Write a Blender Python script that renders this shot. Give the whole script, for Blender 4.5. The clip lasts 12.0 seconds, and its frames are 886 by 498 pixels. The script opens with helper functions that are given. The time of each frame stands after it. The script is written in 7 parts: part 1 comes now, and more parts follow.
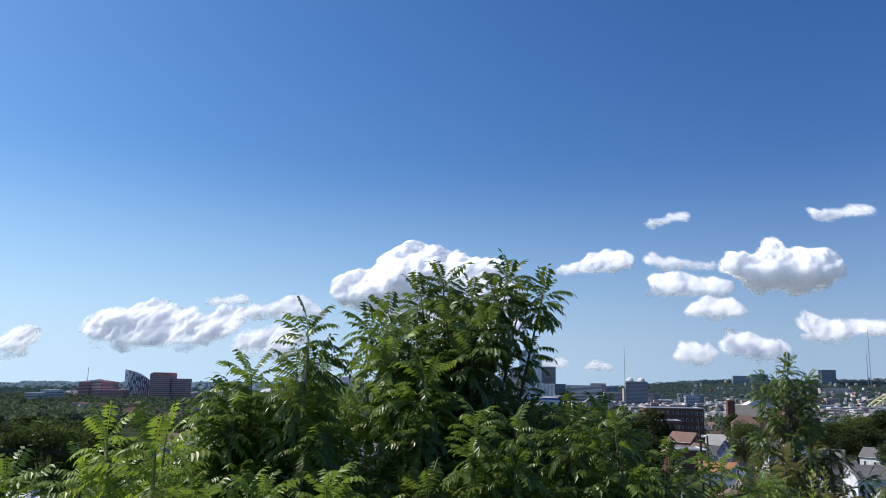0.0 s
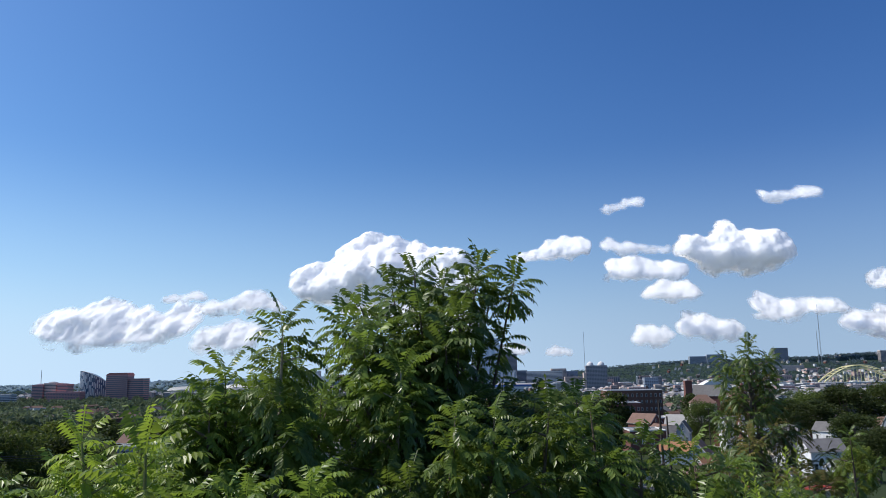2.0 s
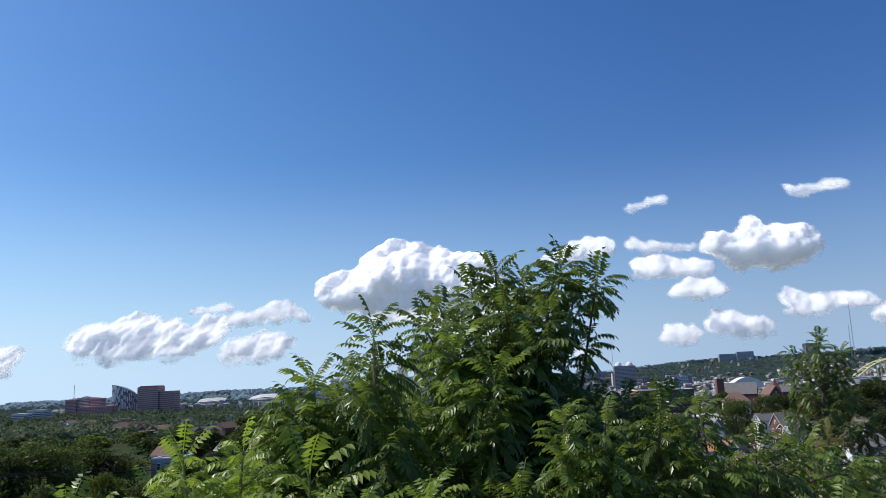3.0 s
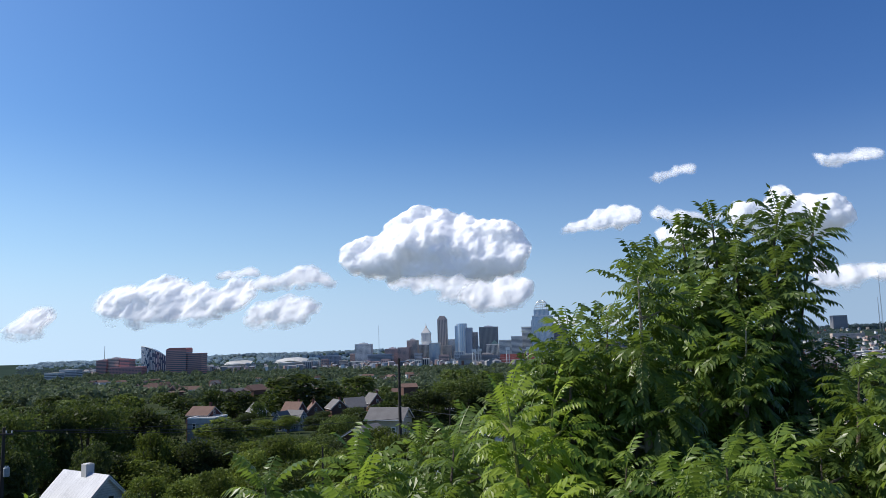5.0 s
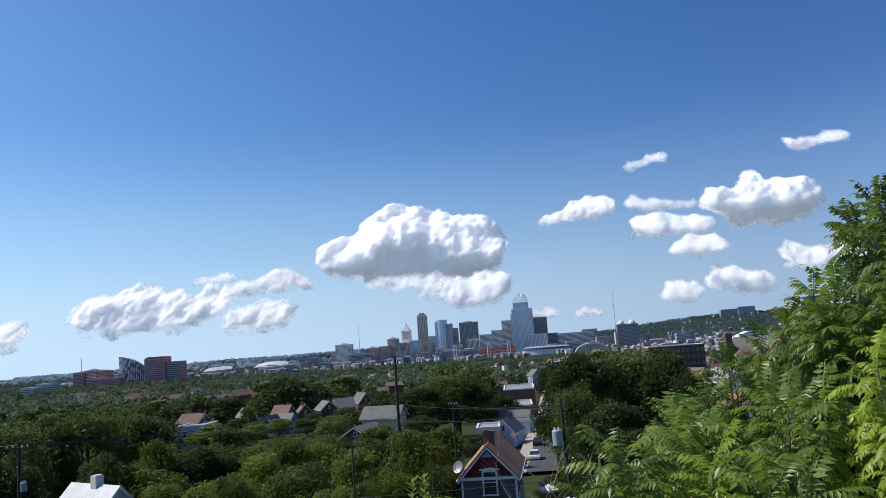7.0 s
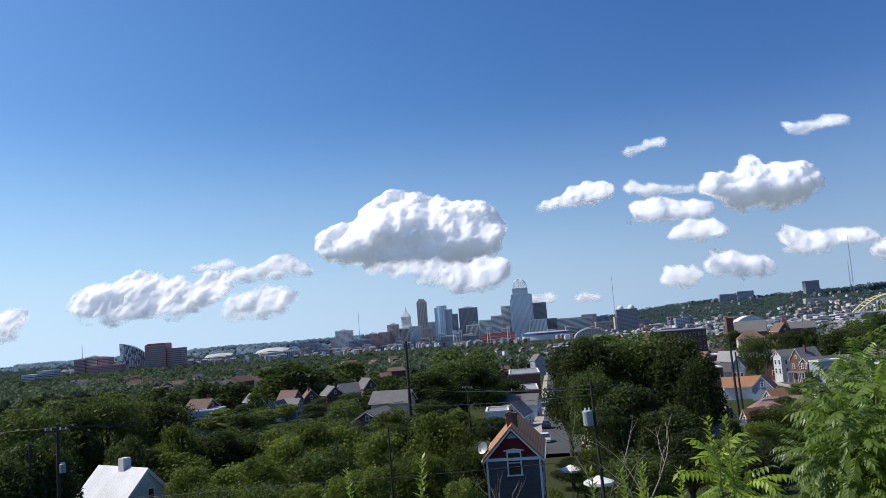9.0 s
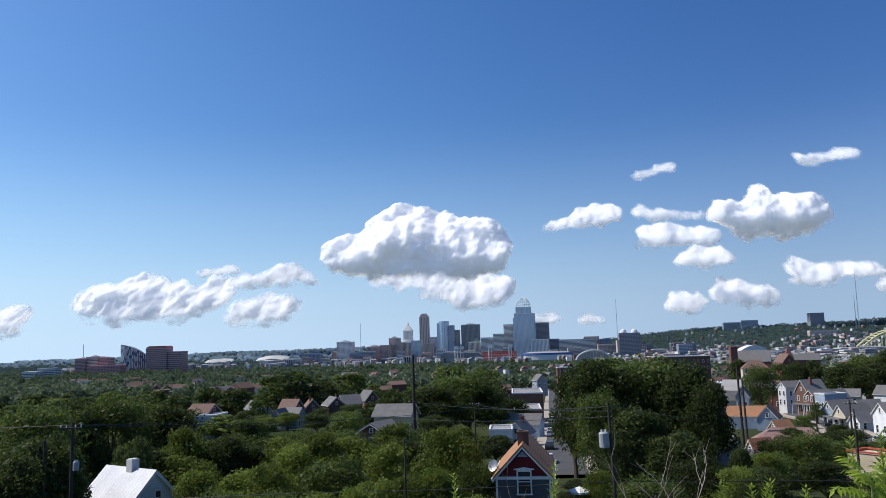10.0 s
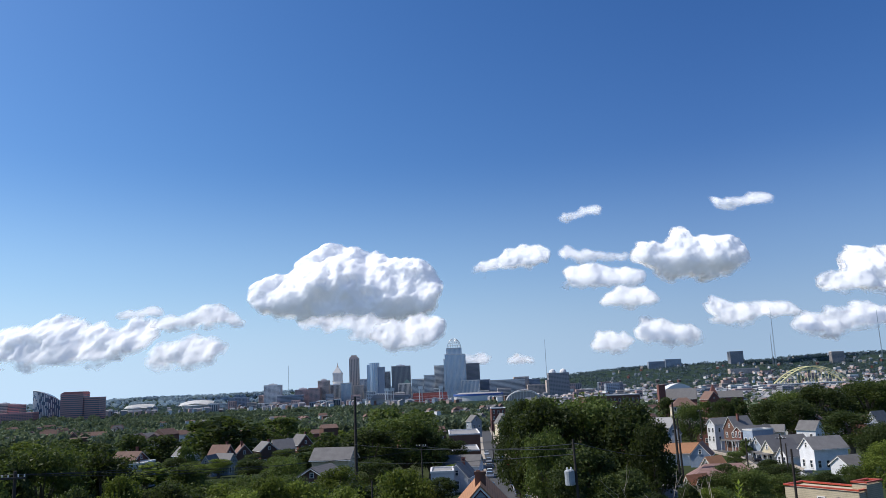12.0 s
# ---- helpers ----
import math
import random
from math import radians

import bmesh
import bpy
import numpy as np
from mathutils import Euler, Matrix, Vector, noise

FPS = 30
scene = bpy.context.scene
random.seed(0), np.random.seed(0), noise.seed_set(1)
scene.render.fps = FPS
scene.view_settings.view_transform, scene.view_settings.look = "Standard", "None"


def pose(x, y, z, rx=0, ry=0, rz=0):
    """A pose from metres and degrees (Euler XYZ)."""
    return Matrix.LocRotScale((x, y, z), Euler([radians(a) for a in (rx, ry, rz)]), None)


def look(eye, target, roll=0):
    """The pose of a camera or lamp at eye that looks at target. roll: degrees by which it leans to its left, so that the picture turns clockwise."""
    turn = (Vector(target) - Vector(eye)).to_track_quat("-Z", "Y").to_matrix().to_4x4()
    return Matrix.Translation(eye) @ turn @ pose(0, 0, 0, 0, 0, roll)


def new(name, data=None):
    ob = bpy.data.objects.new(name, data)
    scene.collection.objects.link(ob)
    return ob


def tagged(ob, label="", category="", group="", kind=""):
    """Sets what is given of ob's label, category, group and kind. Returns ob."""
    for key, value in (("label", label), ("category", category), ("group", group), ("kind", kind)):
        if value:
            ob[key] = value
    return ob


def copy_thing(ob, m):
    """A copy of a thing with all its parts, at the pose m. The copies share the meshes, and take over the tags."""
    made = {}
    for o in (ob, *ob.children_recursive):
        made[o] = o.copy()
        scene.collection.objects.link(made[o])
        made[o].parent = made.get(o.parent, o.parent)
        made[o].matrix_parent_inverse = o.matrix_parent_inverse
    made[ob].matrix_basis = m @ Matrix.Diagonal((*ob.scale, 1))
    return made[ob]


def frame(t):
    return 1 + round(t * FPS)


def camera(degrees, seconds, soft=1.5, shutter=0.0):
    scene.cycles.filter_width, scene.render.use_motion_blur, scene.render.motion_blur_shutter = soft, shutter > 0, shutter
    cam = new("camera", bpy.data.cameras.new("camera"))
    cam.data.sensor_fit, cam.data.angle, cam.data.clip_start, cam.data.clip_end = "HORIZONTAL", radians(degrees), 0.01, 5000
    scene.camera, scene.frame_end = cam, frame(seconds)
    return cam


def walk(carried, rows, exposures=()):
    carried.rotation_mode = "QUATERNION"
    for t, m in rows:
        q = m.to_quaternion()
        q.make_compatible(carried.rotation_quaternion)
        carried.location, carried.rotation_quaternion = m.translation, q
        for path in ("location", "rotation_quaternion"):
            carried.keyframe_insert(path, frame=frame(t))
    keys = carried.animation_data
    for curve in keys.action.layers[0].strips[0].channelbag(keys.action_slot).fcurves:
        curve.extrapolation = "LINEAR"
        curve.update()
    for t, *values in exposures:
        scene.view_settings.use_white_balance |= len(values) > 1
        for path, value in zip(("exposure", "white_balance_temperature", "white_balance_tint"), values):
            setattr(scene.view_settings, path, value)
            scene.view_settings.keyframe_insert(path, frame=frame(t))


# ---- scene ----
cam = camera(59.2, 12.0, soft=0.6)

PATH = [
    (0, (-2.445, 0.229, 60.256), (-2.645, 2.19, 60.598), 1.0),
    (0.5, (-2.503, 0.333, 60.261), (-2.661, 2.303, 60.568), 0.8),
    (1, (-2.519, 0.394, 60.282), (-2.661, 2.361, 60.617), 0.9),
    (1.5, (-2.514, 0.364, 60.261), (-2.611, 2.336, 60.582), 0.3),
    (2, (-2.595, 0.224, 60.268), (-2.69, 2.196, 60.585), -1.0),
    (2.5, (-2.931, 0.619, 60.285), (-3.043, 2.588, 60.617), -2.4),
    (3, (-3.334, 0.645, 60.282), (-3.488, 2.612, 60.613), -2.5),
    (3.2, (-3.512, 0.635, 60.268), (-3.67, 2.605, 60.578), -2.0),
    (4.8, (-5.329, 0.834, 60.201), (-5.539, 2.807, 60.45), -1.8),
    (5, (-5.592, 0.88, 60.21), (-5.811, 2.852, 60.46), -1.6),
    (5.5, (-6.208, 0.874, 60.188), (-6.432, 2.843, 60.458), -1.6),
    (6, (-6.857, 0.938, 60.168), (-7.053, 2.91, 60.437), -2.1),
    (6.5, (-7.542, 0.839, 60.127), (-7.711, 2.815, 60.384), -3.0),
    (7, (-8.17, 0.91, 60.125), (-8.329, 2.889, 60.364), -4.1),
    (8.8, (-9.735, -0.021, 60.115), (-9.898, 1.962, 60.318), -4.3),
    (9, (-10.036, -0.038, 60.109), (-10.195, 1.945, 60.312), -4.3),
    (9.5, (-10.554, -0.12, 60.11), (-10.726, 1.861, 60.323), -3.0),
    (10, (-11.098, -0.322, 60.103), (-11.268, 1.656, 60.346), -1.7),
    (10.5, (-11.674, -0.809, 60.11), (-11.798, 1.169, 60.38), -2.5),
    (11, (-12.26, -0.968, 60.13), (-12.268, 1.011, 60.42), -3.3),
    (11.5, (-12.758, -0.727, 60.055), (-12.74, 1.248, 60.37), -2.9),
    (12, (-13.223, -0.596, 60.049), (-13.21, 1.375, 60.389), -2.4),
]
walk(cam, [(t, look(eye, target, roll)) for t, eye, target, roll in PATH])

# world, sun
SUN_AZ, SUN_EL = -85.0, 50.0     # degrees from +y towards +x; height
world = bpy.data.worlds.new("sky")
scene.world = world
world.use_nodes = True
wn = world.node_tree.nodes
sky = wn.new("ShaderNodeTexSky")
sky.sky_type = "NISHITA"
sky.sun_disc = False
sky.sun_elevation, sky.sun_rotation = radians(SUN_EL), radians(SUN_AZ)
sky.altitude, sky.air_density, sky.dust_density, sky.ozone_density = 200.0, 1.0, 1.45, 3.0
wn["Background"].inputs["Strength"].default_value = 0.120
deep = wn.new("ShaderNodeHueSaturation")
deep.inputs["Saturation"].default_value = 1.30
world.node_tree.links.new(sky.outputs[0], deep.inputs["Color"])
# pale blue haze low over the horizon
wl = world.node_tree.links
wc = wn.new("ShaderNodeTexCoord")
ws = wn.new("ShaderNodeSeparateXYZ")
wl.new(wc.outputs["Generated"], ws.inputs[0])
wr = wn.new("ShaderNodeMapRange")
wr.interpolation_type = "SMOOTHSTEP"
wr.inputs[1].default_value, wr.inputs[2].default_value = -0.02, 0.29
wr.inputs[3].default_value, wr.inputs[4].default_value = 0.90, 0.0
wl.new(ws.outputs[2], wr.inputs[0])
wm = wn.new("ShaderNodeMix")
wm.data_type = "RGBA"
wl.new(wr.outputs[0], wm.inputs[0])
tint = wn.new("ShaderNodeMix")
tint.data_type, tint.blend_type = "RGBA", "MULTIPLY"
tint.inputs[0].default_value = 1.0
wl.new(deep.outputs[0], tint.inputs[6])
wl.new(tint.outputs[2], wm.inputs[6])
# the haze is brighter on the sun's side
wd = wn.new("ShaderNodeVectorMath")
wd.operation = "DOT_PRODUCT"
wl.new(wc.outputs["Generated"], wd.inputs[0])
wd.inputs[1].default_value = (math.sin(radians(SUN_AZ)), math.cos(radians(SUN_AZ)), 0.0)
side = wn.new("ShaderNodeMapRange")
side.inputs[1].default_value, side.inputs[2].default_value = -0.25, 0.65
wl.new(wd.outputs["Value"], side.inputs[0])
haze = wn.new("ShaderNodeMix")
haze.data_type = "RGBA"
wl.new(side.outputs[0], haze.inputs[0])
haze.inputs[6].default_value, haze.inputs[7].default_value = (2.4, 3.8, 5.9, 1), (4.15, 6.4, 8.9, 1)
wl.new(haze.outputs[2], wm.inputs[7])
glare = wn.new("ShaderNodeMix")
glare.data_type = "RGBA"
wl.new(side.outputs[0], glare.inputs[0])
glare.inputs[6].default_value, glare.inputs[7].default_value = (0.75, 0.76, 0.95, 1), (0.88, 1.0, 1.13, 1)
wl.new(glare.outputs[2], tint.inputs[7])
# whiter air just over the horizon
pale = wn.new("ShaderNodeMapRange")
pale.interpolation_type = "SMOOTHSTEP"
pale.inputs[1].default_value, pale.inputs[2].default_value = -0.02, 0.14
pale.inputs[3].default_value, pale.inputs[4].default_value = 0.6, 0.0
wl.new(ws.outputs[2], pale.inputs[0])
milk = wn.new("ShaderNodeMix")
milk.data_type = "RGBA"
wl.new(side.outputs[0], milk.inputs[0])
milk.inputs[6].default_value, milk.inputs[7].default_value = (3.5, 4.7, 6.1, 1), (5.7, 7.1, 8.6, 1)
air = wn.new("ShaderNodeMix")
air.data_type = "RGBA"
wl.new(pale.outputs[0], air.inputs[0])
wl.new(wm.outputs[2], air.inputs[6])
wl.new(milk.outputs[2], air.inputs[7])
wl.new(air.outputs[2], wn["Background"].inputs["Color"])
lamp = bpy.data.lights.new("sun", "SUN")
lamp.energy, lamp.angle, lamp.color = 4.2, radians(0.53), (1.0, 0.95, 0.87)
sun = new("sun", lamp)
a, e = radians(SUN_AZ), radians(SUN_EL)
TO_SUN = Vector((math.sin(a) * math.cos(e), math.cos(a) * math.cos(e), math.sin(e)))
sun.matrix_world = look(TO_SUN * 100, (0, 0, 0))
scene.view_settings.exposure = 0.0


# ---------------------------------------------------------------- materials
def nodes_of(name):
    m = bpy.data.materials.new(name)
    m.use_nodes = True
    t = m.node_tree
    return m, t.nodes, t.links, t.nodes["Principled BSDF"]


def mixed(n, l, fac, a, b):
    """A colour mix node; fac, a and b are sockets or values."""
    x = n.new("ShaderNodeMix")
    x.data_type = "RGBA"
    for sock, v in ((x.inputs[0], fac), (x.inputs[6], a), (x.inputs[7], b)):
        if isinstance(v, bpy.types.NodeSocket):
            l.new(v, sock)
        elif isinstance(v, tuple):
            sock.default_value = (*v, 1)
        else:
            sock.default_value = v
    return x.outputs[2]


def noise_fac(n, l, coord, scale, detail=4, lo=0.35, hi=0.65):
    t = n.new("ShaderNodeTexNoise")
    t.inputs["Scale"].default_value, t.inputs["Detail"].default_value = scale, detail
    l.new(coord, t.inputs["Vector"])
    r = n.new("ShaderNodeMapRange")
    r.inputs[1].default_value, r.inputs[2].default_value = lo, hi
    l.new(t.outputs["Fac"], r.inputs[0])
    return r.outputs[0]


def surface(name, base, other=None, rough=0.8, metal=0.0, big=0.6, small=9.0, bump=0.15, vary=0.15, spec=0.3):
    """A worn surface: stains at a large scale, grain at a small one, a tone of its own for each object."""
    m, n, l, p = nodes_of(name)
    co = n.new("ShaderNodeTexCoord").outputs["Object"]
    other = other or tuple(c * 0.72 for c in base)
    c = mixed(n, l, noise_fac(n, l, co, big), base, other)
    c = mixed(n, l, noise_fac(n, l, co, small, 6, 0.3, 0.9), c, tuple(min(1, k * 1.18) for k in base))
    info = n.new("ShaderNodeObjectInfo")
    hsv = n.new("ShaderNodeHueSaturation")
    mr = n.new("ShaderNodeMapRange")
    mr.inputs[3].default_value, mr.inputs[4].default_value = 1 - vary, 1 + vary
    l.new(info.outputs["Random"], mr.inputs[0])
    l.new(mr.outputs[0], hsv.inputs["Value"])
    l.new(c, hsv.inputs["Color"])
    l.new(hsv.outputs[0], p.inputs["Base Color"])
    p.inputs["Roughness"].default_value, p.inputs["Metallic"].default_value = rough, metal
    p.inputs["Specular IOR Level"].default_value = spec
    if bump:
        b = n.new("ShaderNodeBump")
        b.inputs["Strength"].default_value, b.inputs["Distance"].default_value = bump, 0.03
        l.new(noise_fac(n, l, co, small * 3, 4, 0.2, 0.8), b.inputs["Height"])
        l.new(b.outputs[0], p.inputs["Normal"])
    return m


def courses(name, base, joint, step, rough=0.85, vary=0.12, axis=2, width=0.16):
    """Siding, shingle or brick courses: dark joints every step metres along an axis, over grain."""
    m, n, l, p = nodes_of(name)
    co = n.new("ShaderNodeTexCoord").outputs["Object"]
    s = n.new("ShaderNodeSeparateXYZ")
    l.new(co, s.inputs[0])
    d = n.new("ShaderNodeMath"); d.operation = "DIVIDE"; d.inputs[1].default_value = step
    l.new(s.outputs[axis], d.inputs[0])
    f = n.new("ShaderNodeMath"); f.operation = "FRACT"
    l.new(d.outputs[0], f.inputs[0])
    g = n.new("ShaderNodeMath"); g.operation = "LESS_THAN"; g.inputs[1].default_value = width
    l.new(f.outputs[0], g.inputs[0])
    c = mixed(n, l, noise_fac(n, l, co, 0.7), base, tuple(k * 0.75 for k in base))
    c = mixed(n, l, noise_fac(n, l, co, 7.0, 6, 0.3, 0.9), c, tuple(min(1, k * 1.2) for k in base))
    c = mixed(n, l, g.outputs[0], c, joint)
    info = n.new("ShaderNodeObjectInfo")
    hsv = n.new("ShaderNodeHueSaturation")
    mr = n.new("ShaderNodeMapRange")
    mr.inputs[3].default_value, mr.inputs[4].default_value = 1 - vary, 1 + vary
    l.new(info.outputs["Random"], mr.inputs[0])
    l.new(mr.outputs[0], hsv.inputs["Value"])
    l.new(c, hsv.inputs["Color"])
    l.new(hsv.outputs[0], p.inputs["Base Color"])
    p.inputs["Roughness"].default_value = rough
    p.inputs["Specular IOR Level"].default_value = 0.25
    return m


def foliage(name, a, b, through_light=0.45, gloss=0.45, patch=0.5):
    """Leaves: two greens by leaf and by patch, light shining through them."""
    m, n, l, p = nodes_of(name)
    geo = n.new("ShaderNodeNewGeometry")
    co = n.new("ShaderNodeTexCoord").outputs["Object"]
    c = mixed(n, l, geo.outputs["Random Per Island"], a, b)
    dark = tuple(k * 0.6 for k in a)
    pf = n.new("ShaderNodeMath"); pf.operation = "MULTIPLY"; pf.inputs[1].default_value = 0.7
    l.new(noise_fac(n, l, co, patch, 3, 0.35, 0.7), pf.inputs[0])
    c = mixed(n, l, pf.outputs[0], c, dark)
    info = n.new("ShaderNodeObjectInfo")
    hsv = n.new("ShaderNodeHueSaturation")
    mr = n.new("ShaderNodeMapRange")
    mr.inputs[3].default_value, mr.inputs[4].default_value = 0.62, 1.4
    l.new(info.outputs["Random"], mr.inputs[0])
    l.new(mr.outputs[0], hsv.inputs["Value"])
    l.new(c, hsv.inputs["Color"])
    l.new(hsv.outputs[0], p.inputs["Base Color"])
    p.inputs["Roughness"].default_value = gloss
    p.inputs["Specular IOR Level"].default_value = 0.34 if gloss < 0.45 else 0.12
    tr = n.new("ShaderNodeBsdfTranslucent")
    yl = mixed(n, l, 0.5 if gloss < 0.45 else 0.22, hsv.outputs[0], (0.30, 0.42, 0.05))
    l.new(yl, tr.inputs["Color"])
    mx = n.new("ShaderNodeMixShader")
    mx.inputs[0].default_value = through_light
    l.new(p.outputs[0], mx.inputs[1])
    l.new(tr.outputs[0], mx.inputs[2])
    l.new(mx.outputs[0], n["Material Output"].inputs["Surface"])
    return m


M = dict(
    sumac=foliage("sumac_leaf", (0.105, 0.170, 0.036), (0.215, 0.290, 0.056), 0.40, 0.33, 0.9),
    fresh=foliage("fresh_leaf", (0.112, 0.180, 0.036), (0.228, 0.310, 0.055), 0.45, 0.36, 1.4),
    # the sumac leaf darkened, with shade put into its colour
    shade=foliage("shaded_sumac_leaf", (0.070, 0.116, 0.030), (0.145, 0.200, 0.045), 0.34, 0.36, 0.9),
    young=foliage("young_leaf", (0.265, 0.355, 0.040), (0.375, 0.465, 0.056), 0.48, 0.36, 2.0),
    rust=foliage("rusty_leaf", (0.170, 0.120, 0.040), (0.130, 0.150, 0.045), 0.35, 0.6, 0.9),
    oak=foliage("oak_leaf", (0.066, 0.096, 0.028), (0.128, 0.158, 0.040), 0.34, 0.5, 0.25),
    lime=foliage("maple_leaf", (0.110, 0.150, 0.030), (0.205, 0.240, 0.046), 0.40, 0.5, 0.25),
    dusk=foliage("dark_leaf", (0.034, 0.049, 0.018), (0.062, 0.078, 0.024), 0.30, 0.55, 0.25),
    # basin woodland leaves, greyed and lightened to paint in the haze
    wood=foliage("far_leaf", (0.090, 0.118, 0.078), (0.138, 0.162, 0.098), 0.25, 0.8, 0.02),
    # far hill leaves, lightened and blued: distance haze painted into the colour
    hill=foliage("hazed_hill_leaf", (0.140, 0.200, 0.235), (0.160, 0.225, 0.260), 0.15, 0.9, 0.004),
    hazed_ridge=foliage("hazed_ridge_leaf", (0.42, 0.53, 0.66), (0.45, 0.56, 0.70), 0.5, 0.9, 0.004),
    bark=surface("bark", (0.14, 0.11, 0.085), big=1.5, small=14, bump=0.5),
    pale_bark=surface("pale_bark", (0.36, 0.31, 0.25), big=2.0, small=20, bump=0.3),
    stalk=surface("green_stalk", (0.19, 0.20, 0.07), big=3.0, small=20, bump=0.1),
    asphalt=surface("asphalt", (0.075, 0.073, 0.072), (0.10, 0.098, 0.094), 0.9, big=0.2, small=4),
    kerb=surface("concrete", (0.36, 0.31, 0.25), (0.28, 0.24, 0.19), 0.9, big=0.3, small=5),
    white=surface("white_paint", (0.76, 0.75, 0.72), (0.66, 0.65, 0.62), 0.55, big=0.5, small=6, bump=0.05),
    trim=surface("white_trim", (0.78, 0.76, 0.72), (0.66, 0.64, 0.60), 0.5, big=1.5, small=9, bump=0.05, vary=0.05),
    glass=surface("window_glass", (0.035, 0.042, 0.052), (0.02, 0.025, 0.03), 0.08, big=0.3, small=2, bump=0, spec=0.6),
    tower_glass=surface("tower_glass", (0.34, 0.43, 0.54), (0.27, 0.35, 0.46), 0.16, 0.4, big=0.01, small=0.1, bump=0, spec=0.8),
    ink_glass=surface("ink_glass", (0.075, 0.115, 0.18), (0.05, 0.08, 0.13), 0.15, 0.1, big=0.01, small=0.1, bump=0, spec=0.6),
    dark_glass=surface("dark_glass", (0.13, 0.15, 0.18), (0.09, 0.11, 0.14), 0.2, 0.2, big=0.01, small=0.1, bump=0, spec=0.7),
    metal=surface("galvanised_steel", (0.45, 0.46, 0.47), rough=0.4, metal=0.7, big=1, small=8, bump=0.05),
    dark_metal=surface("dark_metal", (0.06, 0.06, 0.065), rough=0.5, metal=0.4, big=1, small=8, bump=0.05),
    can=surface('painted_can', (0.33, 0.36, 0.38), rough=0.45, big=2, small=9, bump=0.05),
    pole=surface("creosote_pole", (0.045, 0.038, 0.033), (0.07, 0.06, 0.05), 0.9, big=1.2, small=16, bump=0.4),
    wire=surface("black_wire", (0.03, 0.03, 0.032), rough=0.6, big=1, small=5, bump=0),
    brick=courses("red_brick", (0.195, 0.082, 0.066), (0.14, 0.082, 0.07), 0.15),
    brown_brick=courses("brown_brick", (0.16, 0.085, 0.062), (0.12, 0.08, 0.06), 0.15),
    tan=courses("tan_siding", (0.55, 0.47, 0.33), (0.36, 0.30, 0.22), 0.2),
    cream=courses("cream_siding", (0.66, 0.57, 0.40), (0.45, 0.39, 0.28), 0.2),
    white_side=courses("white_siding", (0.74, 0.74, 0.74), (0.52, 0.52, 0.53), 0.2),
    blue_side=courses("blue_siding", (0.33, 0.39, 0.47), (0.22, 0.26, 0.32), 0.2),
    grey_side=courses("charcoal_siding", (0.105, 0.108, 0.115), (0.06, 0.062, 0.068), 0.14),
    mid_side=courses("grey_siding", (0.33, 0.36, 0.40), (0.22, 0.24, 0.27), 0.2),
    maroon=courses("maroon_siding", (0.17, 0.020, 0.022), (0.10, 0.012, 0.014), 0.16),
    shingle=courses("grey_shingle", (0.19, 0.182, 0.178), (0.13, 0.124, 0.12), 0.22),
    brown_roof=courses("brown_shingle", (0.20, 0.125, 0.098), (0.13, 0.082, 0.066), 0.22),
    orange_roof=courses("orange_shingle", (0.42, 0.215, 0.115), (0.27, 0.13, 0.07), 0.20),
    maroon_roof=courses("mauve_shingle", (0.25, 0.155, 0.135), (0.17, 0.10, 0.09), 0.22),
    flat_roof=surface("pale_roofing", (0.32, 0.31, 0.30), (0.23, 0.22, 0.21), 0.8, big=0.2, small=2),
    tin=courses("white_tin_roof", (0.66, 0.66, 0.67), (0.46, 0.46, 0.48), 0.45, 0.35, 0.05, 1, 0.07),
    rust_metal=surface("red_coping", (0.42, 0.075, 0.045), rough=0.5, big=1, small=6, bump=0.05),
    stone=surface("pale_stone", (0.74, 0.71, 0.66), (0.63, 0.60, 0.56), 0.85, big=0.02, small=0.3),
    concrete=surface("tower_concrete", (0.66, 0.65, 0.63), (0.52, 0.51, 0.50), 0.85, big=0.02, small=0.3),
    tan_stone=surface("tan_stone", (0.60, 0.49, 0.42), (0.50, 0.40, 0.35), 0.85, big=0.02, small=0.3),
    city_brick=surface("city_brick", (0.52, 0.36, 0.32), (0.43, 0.29, 0.26), 0.85, big=0.02, small=0.3),
    plum=surface("plum_brick", (0.58, 0.29, 0.27), (0.47, 0.23, 0.215), 0.85, big=0.02, small=0.3),
    dark_stone=surface("dark_stone", (0.27, 0.265, 0.28), (0.21, 0.21, 0.225), 0.7, big=0.02, small=0.3),
    slate=surface("slate_facade", (0.36, 0.40, 0.46), (0.29, 0.33, 0.38), 0.5, big=0.02, small=0.3),
    cap_red=surface("red_cap", (0.50, 0.19, 0.16), (0.42, 0.16, 0.14), 0.8, big=0.03, small=0.3),
    verdigris=surface("copper_green", (0.25, 0.38, 0.33), rough=0.7, big=0.1, small=1),
    yellow=surface("yellow_steel", (0.84, 0.76, 0.42), (0.76, 0.67, 0.34), 0.5, big=0.03, small=0.4),
    red_seat=surface("red_seating", (0.20, 0.06, 0.062), (0.16, 0.055, 0.056), 0.7, big=0.05, small=0.6),
    blue_band=surface("blue_fascia", (0.08, 0.16, 0.45), rough=0.4, big=0.05, small=0.5, bump=0),
)


# ---------------------------------------------------------------- shapes
def mesh_of(name, verts, faces, mat, smooth=False):
    me = bpy.data.meshes.new(name)
    me.from_pydata(verts, [], faces)
    me.materials.append(mat)
    if smooth:
        me.shade_smooth()
    return me


